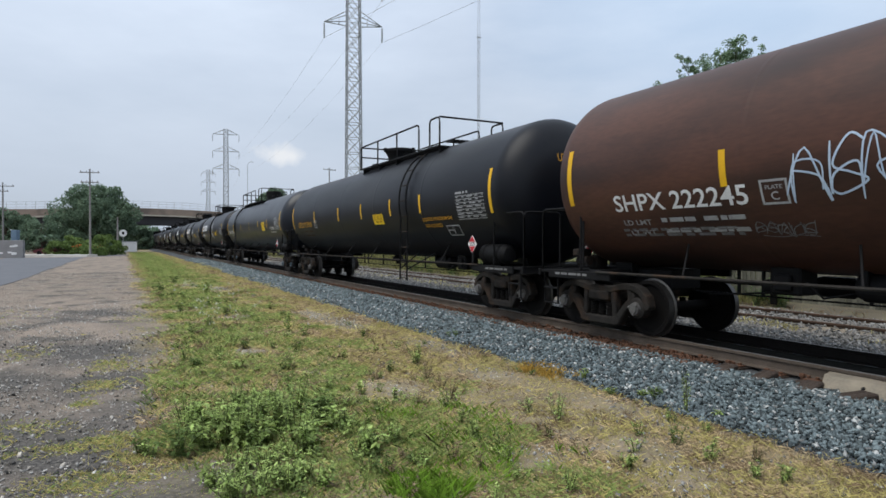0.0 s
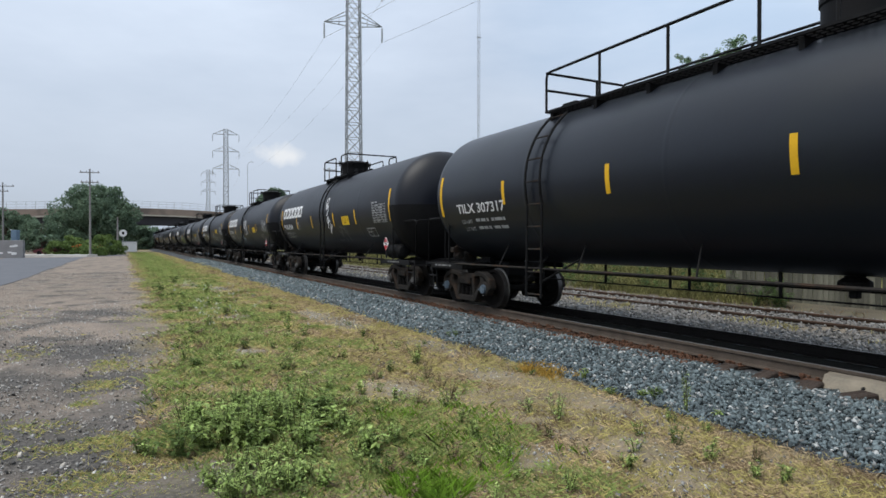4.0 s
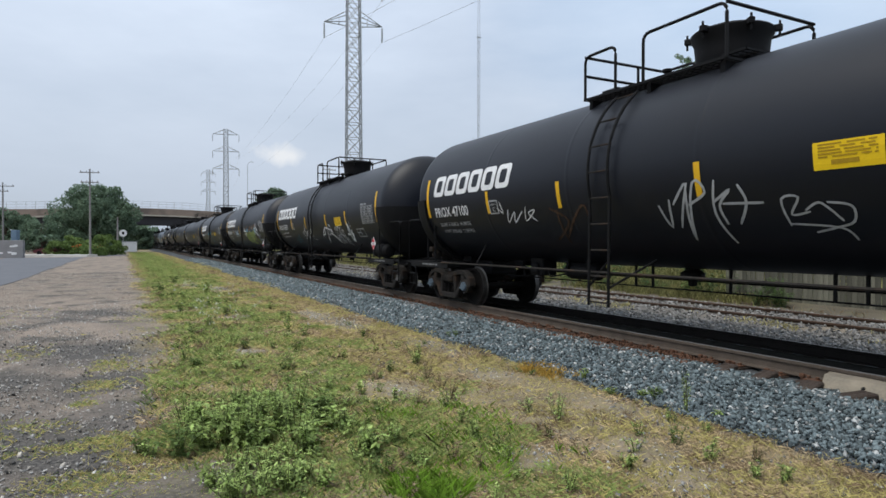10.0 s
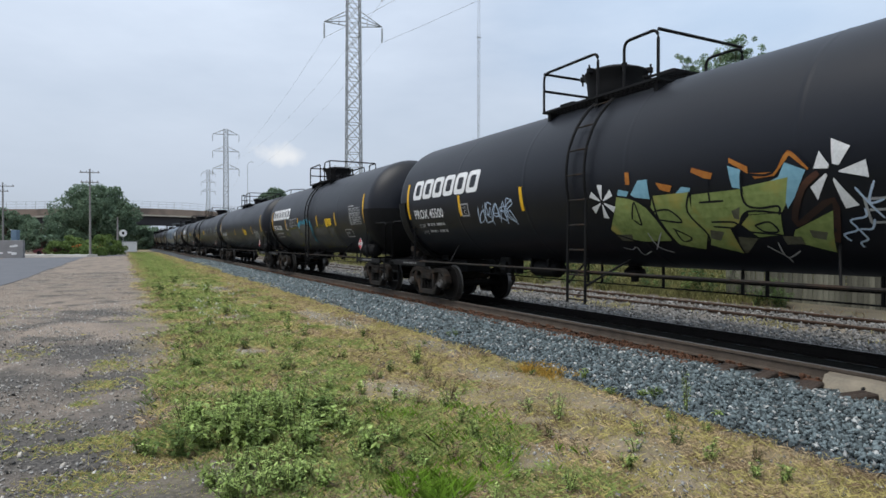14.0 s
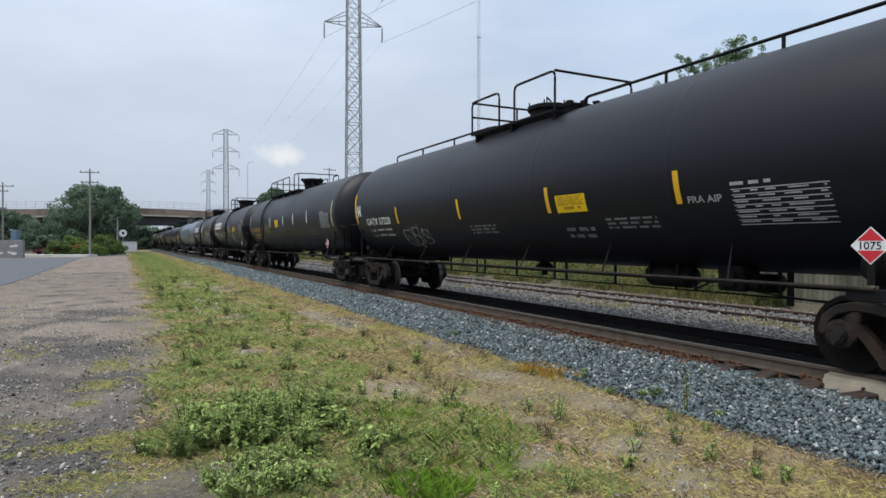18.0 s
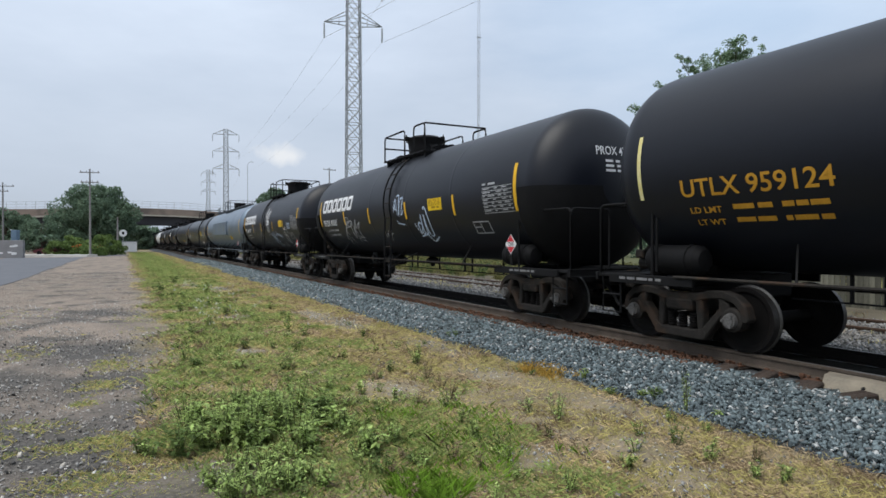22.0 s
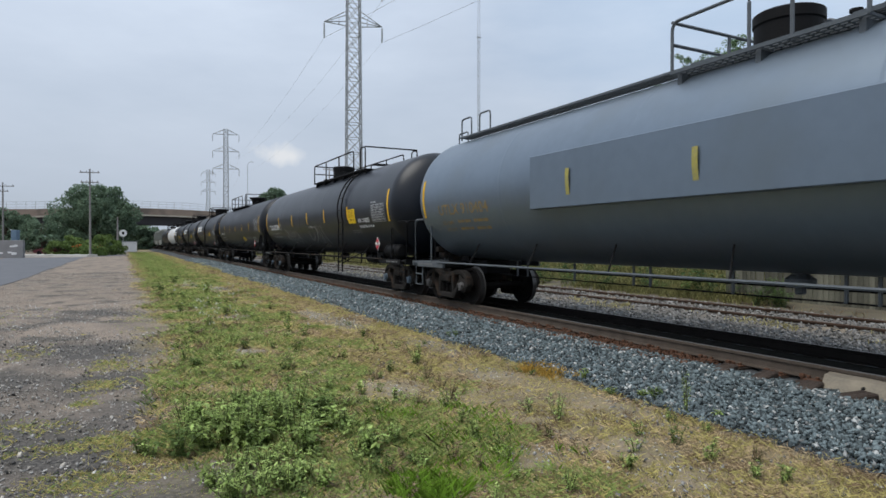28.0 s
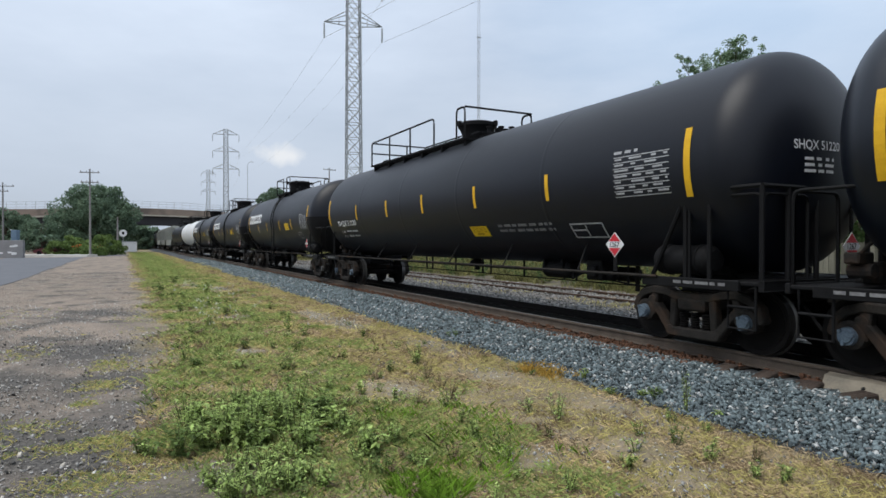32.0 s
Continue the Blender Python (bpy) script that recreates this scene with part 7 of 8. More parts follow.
        sprayed(car, half, "black_tank", 0.0101, (5.56, -1.48, 1.36, 1.09), 0.04, (((9, 97), (17, 64), (3, 44), (0, 0)), ((3, 70), (12, 60)), ((47, 99), (38, 72), (62, 66), (48, 43), (23, 15)), ((75, 100), (73, 70), (58, 52), (68, 20)), ((85, 85), (97, 80), (88, 55), (100, 40)),))
        sprayed(car, half, "table_ink", 0.0107, (3.76, -0.41, 1.29, 0.36), 0.05, (((0, 94), (3, 14), (24, 0), (12, 53), (28, 92), (0, 86)), ((40, 94), (39, 14), (61, 22)), ((41, 58), (58, 58)), ((39, 92), (64, 94)), ((70, 100), (100, 97)), ((80, 89), (71, 3)), ((80, 17), (99, 11)),))
        sprayed(car, half, "green_spray", 0.0113, (2.54, -0.84, 0.48, 0.2), 0.03, (((0, 90), (19, 35), (65, 65), (40, 0), (100, 10), (81, 100)),))
    if piece == 7:
        decal("graffiti_star", M["white"], car, half, lambda bm: star(bm, 7.6, arc_of(2.2), 0.28), "white pinwheel star", 0.012)
    if piece == 8:
        rng = random.Random(72)
        for k in range(4):
            c, seed = 7.95 + 0.68 * k, 135 + k
            for ink, grow, proud in (("yellow_spray", 0.075, 0.0055), ("black_tank", 0.045, 0.0062), ("grey_spray", -0.03, 0.0068)):
                decal("graffiti_fill", M[ink], car, half, lambda bm: fat_letter(bm, c, arc_of(1.74), 0.64, 0.86, random.Random(seed), grow), "sprayed colour field", proud)
        decal("graffiti", M["black_tank"], car, half, lambda bm: scribble(bm, 7.6, 10.3, arc_of(1.74) - 0.26, arc_of(1.74) + 0.3, rng, 0.04, 4, 0.5), "sprayed graffiti strokes", 0.0074)


# ---- the cars of this train, front to rear: where the tank's rear end stands at the start, length, marks ----
LPG = dict(out=1.36, style="long", deck=(7.6, 13.7, 8.78, 12.4, 13.1), ladder=12.75, truck_in=0.33)
EMBLEM = dict(over=(0.40, 0.42), paint="black_tank", length=13.72, out=1.86, style="box", deck=(5.35, 8.3, 6.3, 6.92, 7.56), ladder=7.1, truck_in=0.15,
           logo=(0.33, 2.66, 3.42, 0.5), table=(12.35, 2.17, 1.15, 0.55), frames=((2.9, 2.14, 0.34, 0.30), (11.55, 1.74, 0.7, 0.32)),
           sign=(9.42, 2.16, 0.76, 0.31), marks=((2.85, 2.39), (5.27, 2.39), (8.28, 2.39), (10.7, 2.40)), placard=(13.36, "3295"))


def emblem_car(number, seed, label, **more):
    d = dict(EMBLEM, seed=seed, label=label)
    if number:
        d["number"] = (number, 0.35, 2.16, 1.62, 0.24)
    d.update(more)
    return d


SPECS = {
    0: dict(paint="brown_tank", length=16.6, out=1.33, style="long", deck=(6.4, 12.0, 8.4, 10.8, 11.5), ladder=12.0, truck_in=0.2, seed=1, at=8.43,
            label="rust-brown tank car with black sills and white scrawls", marks=((3.06, 2.50), (6.5, 2.5), (9.9, 2.5)),
            number=("SHPX 222245", 1.01, 2.02, 2.36, 0.27), frames=((3.55, 2.0, 0.36, 0.32),), lines=((1.0, 1.62, 2.15, 0.2, 2),),
            tags=((3.95, 2.05, 1.6, 0.62, "blue_spray", 0.035), (3.3, 1.62, 0.8, 0.22, "faded", 0.02)), placard=(15.8, "1075")),
    1: dict(LPG, paint="dusty_tank", length=17.14, seed=2, at=28.21, label="matt black tank car with yellow stencilled number",
            marks=((3.55, 2.55), (6.7, 2.55), (9.12, 2.55), (11.6, 2.55), (13.64, 2.55)), sign=(10.16, 2.1, 0.82, 0.32), ink="orange_ink",
            number=("UTLX 957919", 0.9, 2.18, 2.1, 0.24), words=(("LIQUEFIED PETROLEUM GAS", 13.68, 2.08, 1.62, 0.11, "orange_ink"), ("NON-ODORIZED", 13.72, 1.93, 0.95, 0.10, "orange_ink")),
            table=(15.62, 2.08, 1.28, 0.55), frames=((14.85, 1.71, 0.65, 0.3), (3.42, 2.14, 0.34, 0.3)), weight_ink="orange_grime", placard=(16.29, "1075")),
    2: dict(LPG, paint="gloss_tank", length=17.45, seed=3, at=48.5, label="glossy black tank car with yellow reflectors", deck=(3.45, 9.95, 8.77, 8.05, 9.06), ladder=3.9, cap="blue_cap",
            marks=((2.75, 2.56), (5.81, 2.56), (8.9, 2.56), (11.75, 2.56), (14.25, 2.56)), sign=(12.85, 2.22, 0.74, 0.48),
            number=("TILX 307317", 0.75, 2.2, 2.0, 0.22), words=(("NON-ODORIZED", 15.02, 2.24, 1.08, 0.14, "white"), ("LIQUEFIED PETROLEUM GAS", 15.05, 2.05, 1.3, 0.10, "white")),
            lines=((14.3, 1.85, 0.9, 0.16, 2),), table=(16.2, 2.22, 1.12, 0.52), placard=(16.60, "1075")),
    3: emblem_car("PROX 45568", 4, "black tank car with a looping white tag", length=13.78, at=65.63, sign=(9.27, 2.17, 0.76, 0.31), weights=("212500 LB   96 350 KG", "73500 LB   33 350 KG"), piece=3),
    4: emblem_car("PROX 47161", 5, "black tank car with white tags along its side", length=13.88, deck=(5.35, 8.3, 7.62, 6.12, 6.75), ladder=6.42, at=83.22, piece=4),
    5: emblem_car("PROX 47100", 6, "black tank car with grey tags low on its side", length=13.79, deck=(5.35, 8.3, 7.62, 6.12, 6.75), ladder=6.42, at=100.82, sign=(9.86, 2.34, 0.74, 0.31), cap="blue_cap", weights=("212200 LB   96 200 KG", "73800 LB   33 500 KG"), piece=5),
    6: emblem_car("PROX 45523", 7, "black tank car with white and blue tags", length=13.73, deck=(5.35, 8.3, 7.62, 6.12, 6.75), ladder=6.42, at=118.25, piece=6),
    7: emblem_car("PROX 45500", 8, "black tank car with a large green mural between white stars", length=13.64, at=135.63, marks=((2.85, 2.39), (5.35, 2.39)), tags=((3.6, 1.95, 1.4, 0.45, "blue_spray", 0.035),), piece=7, sign=None),
    8: emblem_car("PROX 47081", 9, "black tank car with grey block graffiti edged in teal", length=13.8, at=153.02, piece=8),
    9: dict(paint="black_tank", length=16.51, out=1.37, style="wide", deck=(6.7, 9.9, 8.4, 7.9, 8.5), top_rail=0.15, cap="truck", end_ladder=True, head_at=(-0.2, -0.33), seed=10, at=172.76, truck_in=0.3, slant=0.12, label="black tank car with a railing along its top",
            marks=((3.3, 2.31), (6.95, 2.31), (10.36, 2.31), (13.35, 2.31)), sign=(10.6, 2.07, 0.8, 0.32), number=("GATX 57220", 0.8, 2.09, 1.95, 0.22),
            tags=((3.3, 1.45, 1.6, 0.7, "table_ink", 0.032), (0.0, 2.3, 0.4, 0.5, "white", 0.04)), lines=((7.25, 1.73, 1.1, 0.26, 3), (11.75, 1.75, 1.1, 0.24, 3), (10.65, 1.6, 0.75, 0.3, 2)), table=(14.2, 1.77, 1.25, 0.5), placard=(15.87, "1075"), words=(("FRA AIP", 13.5, 2.08, 0.55, 0.10, "table_ink"),)),
    10: dict(LPG, paint="black_tank", over=(0.2, 0.28), length=16.75, seed=11, at=192.36, label="matt black tank car with white reflectors and a green tag", deck=(3.5, 9.65, 8.55, 7.8, 8.75), ladder=4.05, mark_ink="white", end_ink="pale_yellow", end_half=0.035, reservoir=1,
             marks=((5.75, 2.63), (8.74, 2.63), (10.77, 2.63), (13.19, 2.63)), sign=(6.9, 2.34, 0.75, 0.36), ink="orange_ink", number=("UTLX 959124", 0.74, 2.16, 2.1, 0.25),
             frames=((3.4, 2.15, 0.34, 0.3),), tags=((4.3, 2.05, 1.3, 0.5, "green_spray", 0.04), (7.35, 2.05, 1.25, 0.58, "faded", 0.024)), words=(("NON-ODORIZED", 13.33, 2.0, 1.0, 0.10, "faded"), ("LIQUEFIED PETROLEUM GAS", 13.35, 1.86, 1.4, 0.09, "faded")),
             table=(15.18, 2.14, 1.2, 0.54), placard=(15.99, "1075")),
    11: emblem_car("PROX 45851", 12, "black tank car with sprawling pale tags", length=13.6, at=209.28, marks=((2.85, 2.39), (5.3, 2.39), (8.2, 2.42), (11.0, 2.42)), frames=((2.9, 2.14, 0.34, 0.30), (11.7, 1.74, 0.7, 0.32)), sign=(9.65, 2.35, 0.76, 0.30), piece=11),
    12: emblem_car("PROX 45431", 13, "black tank car with white tags", length=13.64, deck=(5.35, 8.3, 7.62, 6.12, 6.75), ladder=6.42, at=226.71, sign=(9.77, 2.34, 0.76, 0.31), piece=12),
    13: dict(paint="grey_tank", steel="grey_steel", length=18.0, out=1.2, style="grey", deck=(7.6, 10.4, 8.8, 8.9, 9.5), seed=14, at=247.06, truck_in=0.3, label="grey jacketed tank car with a riveted side plate", mark_ink="faded_yellow",
             marks=((5.9, 2.58), (8.58, 2.58), (11.25, 2.58), (13.86, 2.58)), sign=(13.08, 1.78, 0.9, 0.30), ink="worn_orange", number=("UTLX 910404", 0.8, 2.2, 2.3, 0.26), plate=(4.77, 12.45), placard=(17.2, "1075")),
    14: dict(LPG, paint="gloss_tank", length=17.38, seed=15, at=266.91, label="glossy black tank car with white chalk scrawls", deck=(7.52, 13.95, 8.57, 12.74, 13.47), ladder=13.1, cap="blue_cap",
             marks=((2.91, 2.55), (5.66, 2.55), (8.29, 2.55), (10.84, 2.55), (13.66, 2.55)), sign=(13.7, 2.2, 0.74, 0.48), number=("TILX 307385", 0.85, 2.19, 2.0, 0.25), weights=("163100 LB   74000 KG", "99900 LB   45300 KG"), frames=((2.97, 2.18, 0.34, 0.3),),
             words=(("NON-ODORIZED", 14.67, 2.2, 1.12, 0.14, "white"), ("LIQUEFIED PETROLEUM GAS", 14.72, 2.02, 1.3, 0.10, "white")), lines=((13.85, 1.85, 0.9, 0.16, 2),), table=(15.98, 2.19, 1.13, 0.54), placard=(16.40, "1075"),
             piece=14),
    15: dict(LPG, paint="black_tank", length=16.62, over=(0.1, 0.36), cage=True, head_at=(-0.42, -0.42), head_size=0.85, seed=16, at=285.96, label="clean matt black tank car with a braced end cage", deck=(3.0, 9.4, 8.32, 7.7, 8.97), ladder=0, cap="blue_cap",
             marks=((3.0, 2.54), (5.65, 2.54), (8.11, 2.54), (10.82, 2.54), (13.45, 2.54)), sign=(10.3, 1.68, 0.72, 0.27), lines=((11.5, 1.74, 1.9, 0.24, 2),), frames=((13.85, 1.62, 0.85, 0.32),), table=(15.19, 2.25, 1.12, 0.62), placard=(15.15, "1267"), number=("SHQX 51220", 0.9, 2.1, 1.9, 0.22)),
}


# ---- loose stones, grass and weeds, nearest thickest ----
nrng = np.random.default_rng(77)


def scatter(count, x0, x1, y0, y1, power=1.0):
    """Ground points, denser towards the near end."""
    u = nrng.random(count)
    y = (y0 + 3.0) * ((y1 + 3.0) / (y0 + 3.0)) ** (u ** power) - 3.0 if y0 > -2 else y0 + (y1 - y0) * u
    return x0 + (x1 - x0) * nrng.random(count), y


def stones(name, x, y, z, size, mat, label, flat=0.6):
    """Angular crushed stones: one cube each, knocked out of shape."""
    n = len(x)
    cube = np.array([(sx, sy, sz) for sz in (-1, 1) for sy in (-1, 1) for sx in (-1, 1)], dtype=float)
    v = cube[None] * (0.15 + 1.15 * nrng.random((n, 8, 3)))
    v *= (size * (0.55 + 0.75 * nrng.random(n)))[:, None, None] * 0.5
    v[:, :, 0] *= 1.25
    v[:, :, 1] *= 0.85
    v[:, :, 2] *= flat
    a, b = nrng.random(n) * 6.283, (nrng.random(n) - 0.5) * 2.2
    ca, sa, cb, sb = np.cos(a)[:, None], np.sin(a)[:, None], np.cos(b)[:, None], np.sin(b)[:, None]
    px = v[:, :, 0] * cb + v[:, :, 2] * sb
    pz = -v[:, :, 0] * sb + v[:, :, 2] * cb
    py = v[:, :, 1]
    out = np.stack([px * ca - py * sa + x[:, None], px * sa + py * ca + y[:, None], pz + z[:, None]], axis=2).reshape(-1, 3)
    quads = np.array([(0, 2, 3, 1), (4, 5, 7, 6), (0, 1, 5, 4), (2, 6, 7, 3), (0, 4, 6, 2), (1, 3, 7, 5)])
    idx = (np.arange(n)[:, None, None] * 8 + quads[None]).reshape(-1)
    me = bpy.data.meshes.new(name)
    me.vertices.add(len(out))
    me.vertices.foreach_set("co", out.astype(np.float32).ravel())
    me.loops.add(len(idx))
    me.loops.foreach_set("vertex_index", idx.astype(np.int32))
    me.polygons.add(n * 6)
    me.polygons.foreach_set("loop_start", np.arange(0, n * 24, 4, dtype=np.int32))
    me.update(calc_edges=True)
    me.materials.append(M[mat])
    return tagged(new(name, me), label, "stones", kind="stuff")


def bed_height(x):
    return np.interp(x - XC, [p[0] for p in bed], [p[1] for p in bed])


x, y = scatter(84000, 5.15, 7.3, 1.2, 70, 1.0)
keep = x > 5.33 + 0.22 * np.sin(y * 0.8) + 0.12 * np.sin(y * 2.3) + 0.1 * nrng.normal(size=len(x))
x, y = x[keep], y[keep]
stones("ballast_stones", x, y, bed_height(x) + 0.05 * nrng.random(len(x)) - 0.014, (0.027 + 0.020 * nrng.random(len(x)) ** 2) + 0.0013 * y, "stone", "blue-grey angular ballast stones on the shoulder", 0.75)
x, y = scatter(3000, 5.5, 7.3, 1.2, 60)
stones("ballast_stones", x, y, bed_height(x) + 0.03, 0.035 + 0.001 * y, "stone_pale", "pale broken stones among the ballast", 0.7)
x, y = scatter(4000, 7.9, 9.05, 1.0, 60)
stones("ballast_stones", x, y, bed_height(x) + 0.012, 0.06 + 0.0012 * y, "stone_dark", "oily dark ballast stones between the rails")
x, y = scatter(15000, 9.7, 16.1, 2.0, 60)
stones("ballast_stones", x, y, np.maximum(bed_height(x), 0.03) + 0.01, 0.05 + 0.0012 * y, "siding_stone", "pale ballast stones between the tracks")
x, y = scatter(6500, 6.75, 7.68, 6.0, 30)
k = (x > 7.35) | (np.abs(y - 10.5) < 5 + 1.5 * nrng.normal(size=len(x)))
x, y = x[k], y[k]
stones("rust_flakes", x, y, bed_height(x) + 0.03 * nrng.random(len(x)), np.full(len(x), 0.06), "rust", "rust-stained stones and scale beside the rail", 0.4)
LOT_Y, LOT_X = (3.0, 4.8, 6.0, 7.2, 9.6, 13.0, 45.0, 130.0), (0.95, 0.55, 0.22, 0.33, 0.62, 0.76, 0.74, 0.6)


def lot_edge(y):
    """Where the gravel lot gives way to grass, metres across."""
    return np.interp(y, LOT_Y, LOT_X)


def patch(x, y, scale, seed):
    """Smooth noise at many ground points, about 0 to 1."""
    return np.array([0.5 + 0.5 * noise.noise((a * scale + seed, b * scale, seed)) for a, b in zip(x, y)])


def blades(name, x, y, height, width, lean, mat, label):
    """Grass: one tapered, bent blade a point."""
    n = len(x)
    a = nrng.random(n) * 6.283
    h = height * (0.5 + 0.9 * nrng.random(n))
    d = np.stack([np.cos(a), np.sin(a), np.zeros(n)], 1)
    s = np.stack([-np.sin(a), np.cos(a), np.zeros(n)], 1) * (width * (0.7 + 0.6 * nrng.random(n)))[:, None]
    base = np.stack([x, y, np.full(n, -0.01)], 1)
    bend_ = (lean * nrng.random(n) * h)[:, None] * d
    up = np.array([0, 0, 1.0])[None] * h[:, None]
    mid, tip = base + up * 0.6 + bend_ * 0.35, base + up + bend_
    v = np.stack([base - s, base + s, mid + s * 0.7, tip, mid - s * 0.7], 1).reshape(-1, 3)
    me = polys(name, v, 5)
    me.materials.append(M[mat])
    return tagged(new(name, me), label, "grass", kind="stuff")


def tufts(count, x0, x1, y0, y1, per, radius, power=1.0):
    x, y = scatter(count, x0, x1, y0, y1, power)
    x = np.repeat(x, per) + nrng.normal(size=count * per) * radius
    y = np.repeat(y, per) + nrng.normal(size=count * per) * radius
    return x, y


# trodden or stony spots where little grows: place, size across and along
BARE = ((3.9, 3.4, 0.35, 0.35), (4.15, 4.15, 0.5, 0.4), (4.65, 7.4, 0.35, 0.7), (4.5, 13.6, 0.45, 1.3), (4.3, 15.6, 0.4, 1.2), (1.86, 10.8, 0.2, 0.3), (3.2, 4.35, 0.3, 0.25), (3.0, 7.3, 0.35, 0.5),
        (0.5, 5.1, 0.45, 0.4), (4.9, 5.2, 0.3, 0.7), (2.5, 15.8, 0.4, 0.9), (3.4, 26.0, 0.5, 1.8), (2.6, 29.0, 0.5, 1.8), (5.0, 10.0, 0.3, 1.0))


def trodden(x, y):
    """About 1 in the bare spots, falling to 0 round them."""
    worst = np.zeros(len(x))
    for cx, cy, a, b in BARE:
        worst = np.maximum(worst, np.exp(-((x - cx) / a) ** 2 - ((y - cy) / b) ** 2))
    return worst


# matted turf between lot and ballast: fine blades, green along its middle, straw-coloured towards the stones
def turf(name, count, per, seed, scale, cut, height, width, mat, label, lean=1.8, mid=None, spread=1.0, drift=0.0):
    x, y = tufts(count, -0.6, 5.55, 1.5, 130, per, 0.05)
    tx, ty = x[::per], y[::per]
    p = patch(tx, ty, scale, seed) + 0.7 * (patch(tx, ty, scale * 3.1, seed + 13) - 0.5)
    if mid is not None:
        p = p - drift * np.maximum(0, np.abs(tx - np.interp(ty, (3, 6, 10, 40), mid)) - spread)
    p = p - 0.55 * trodden(tx, ty) * (0.5 + nrng.random(len(tx)))
    wob = 1.3 * (patch(tx, ty, 0.9, 7.0) - 0.5) + 0.22 * nrng.normal(size=len(tx)) + 1.0 * (patch(tx, ty, 0.16, 5.0) - 0.5)
    k = np.repeat((p > cut) & (tx > lot_edge(ty) + wob), per)
    far = 1 + np.minimum(y[k], 60) * 0.055
    blades(name, x[k], y[k], height * far ** 0.6, width * far, lean, mat, label)


turf("dry_grass", 40000, 7, 3.1, 1.1, 0.34, 0.030, 0.0013, "grass_dry", "short matted straw-coloured dry grass", 3.0, (3.6, 3.8, 4.2, 4.4), 1.2, 0.06)
turf("yellowing_grass", 30000, 7, 17.0, 0.9, 0.35, 0.038, 0.0016, "grass_mix", "thin yellow-green grass", 2.4, (2.4, 2.8, 3.2, 3.4), 1.7, 0.12)
turf("green_grass", 46000, 7, 41.0, 0.8, 0.35, 0.046, 0.0018, "grass_green", "fresh green grass in patches", 2.0, (1.7, 1.9, 2.1, 2.5), 0.75, 0.26)
turf("dark_grass", 17000, 7, 47.0, 0.7, 0.44, 0.055, 0.0020, "leaf_weed", "darker rank grass in clumps", 1.4, (1.3, 1.5, 1.9, 2.4), 0.7, 0.30)
turf("withered_grass", 30000, 7, 63.0, 1.3, 0.40, 0.034, 0.0013, "grass_brown", "matted brown withered grass", 2.6)
turf("dead_stalks", 1000, 3, 29.0, 0.7, 0.45, 0.09, 0.0008, "grass_brown", "thin brown dead stalks in the grass", 0.8)
x, y = tufts(200, 0.4, 2.6, 4.4, 8.0, 16, 0.06)
k = patch(x, y, 1.6, 33.0) > 0.45
blades("rank_grass", x[k], y[k], 0.075, 0.0020, 1.4, "grass_green", "longer green grass round the weed clump")
for cx, cy, a, b, n in ((-0.25, 6.6, 0.42, 0.16, 150), (-0.2, 10.7, 0.3, 0.5, 110), (-0.3, 9.3, 0.2, 0.3, 60), (-0.43, 8.25, 0.1, 0.16, 40), (-0.4, 5.6, 0.3, 0.2, 80), (0.05, 5.4, 0.3, 0.2, 110), (0.0, 4.9, 0.5, 0.25, 120), (-0.98, 7.4, 0.4, 0.3, 60),
                        (0.1, 6.0, 0.2, 0.15, 60), (-1.6, 12.5, 0.5, 0.8, 50), (-2.6, 19.0, 0.8, 1.6, 50), (0.2, 16.0, 0.35, 1.5, 110)):
    x = np.repeat(cx + a * nrng.normal(size=n) * 0.7, 14) + 0.03 * nrng.normal(size=n * 14)
    y = np.repeat(cy + b * nrng.normal(size=n) * 0.7, 14) + 0.03 * nrng.normal(size=n * 14)
    k = nrng.random(len(x)) < 0.7
    blades("lot_grass", x[k], y[k], 0.032, 0.0015, 2.2, "grass_mix", "patch of yellow-green grass on the gravel lot")
    blades("lot_grass", x[~k], y[~k], 0.036, 0.0014, 1.8, "grass_green", "patch of thin green grass on the gravel lot")


# loose gravel on the lot and pale stones in the bare spots
def lot_points(count, y0, y1, seed, scale, cut):
    x, y = scatter(count, -5.0, 1.1, y0, y1)
    k = (x < lot_edge(y) + 0.35 * nrng.normal(size=len(x))) & (patch(x, y, scale, seed) + 0.25 * nrng.random(len(x)) > cut)
    return x[k], y[k]


x, y = lot_points(60000, 2.0, 45, 3.0, 0.8, 0.36)
stones("gravel_stones", x, y, np.full(len(x), 0.006), 0.007 + 0.032 * nrng.random(len(x)) ** 5 * np.clip(1.4 - y / 20, 0.25, 1) + 0.0003 * y, "gravel_stone", "loose grey gravel on the trodden lot", 0.45)
x, y = lot_points(8000, 3.0, 22, 9.0, 1.1, 0.56)
stones("gravel_stones", x, y, np.full(len(x), 0.01), 0.010 + 0.026 * nrng.random(len(x)) ** 3 + 0.0007 * y, "gravel_pale", "pale chips among the lot's gravel", 0.5)
x, y = lot_points(4000, 3.0, 14, 15.0, 0.9, 0.62)
stones("gravel_stones", x, y, np.full(len(x), 0.008), 0.014 + 0.028 * nrng.random(len(x)) ** 3 + 0.0003 * y, "gravel_dark", "dark broken stones among the lot's gravel", 0.55)
x, y = scatter(4200, 0.6, 5.3, 2.0, 60)
stones("loose_stones", x, y, np.full(len(x), 0.012), 0.012 + 0.030 * nrng.random(len(x)) ** 2, "siding_stone", "scattered pale stones in the grass", 0.6)
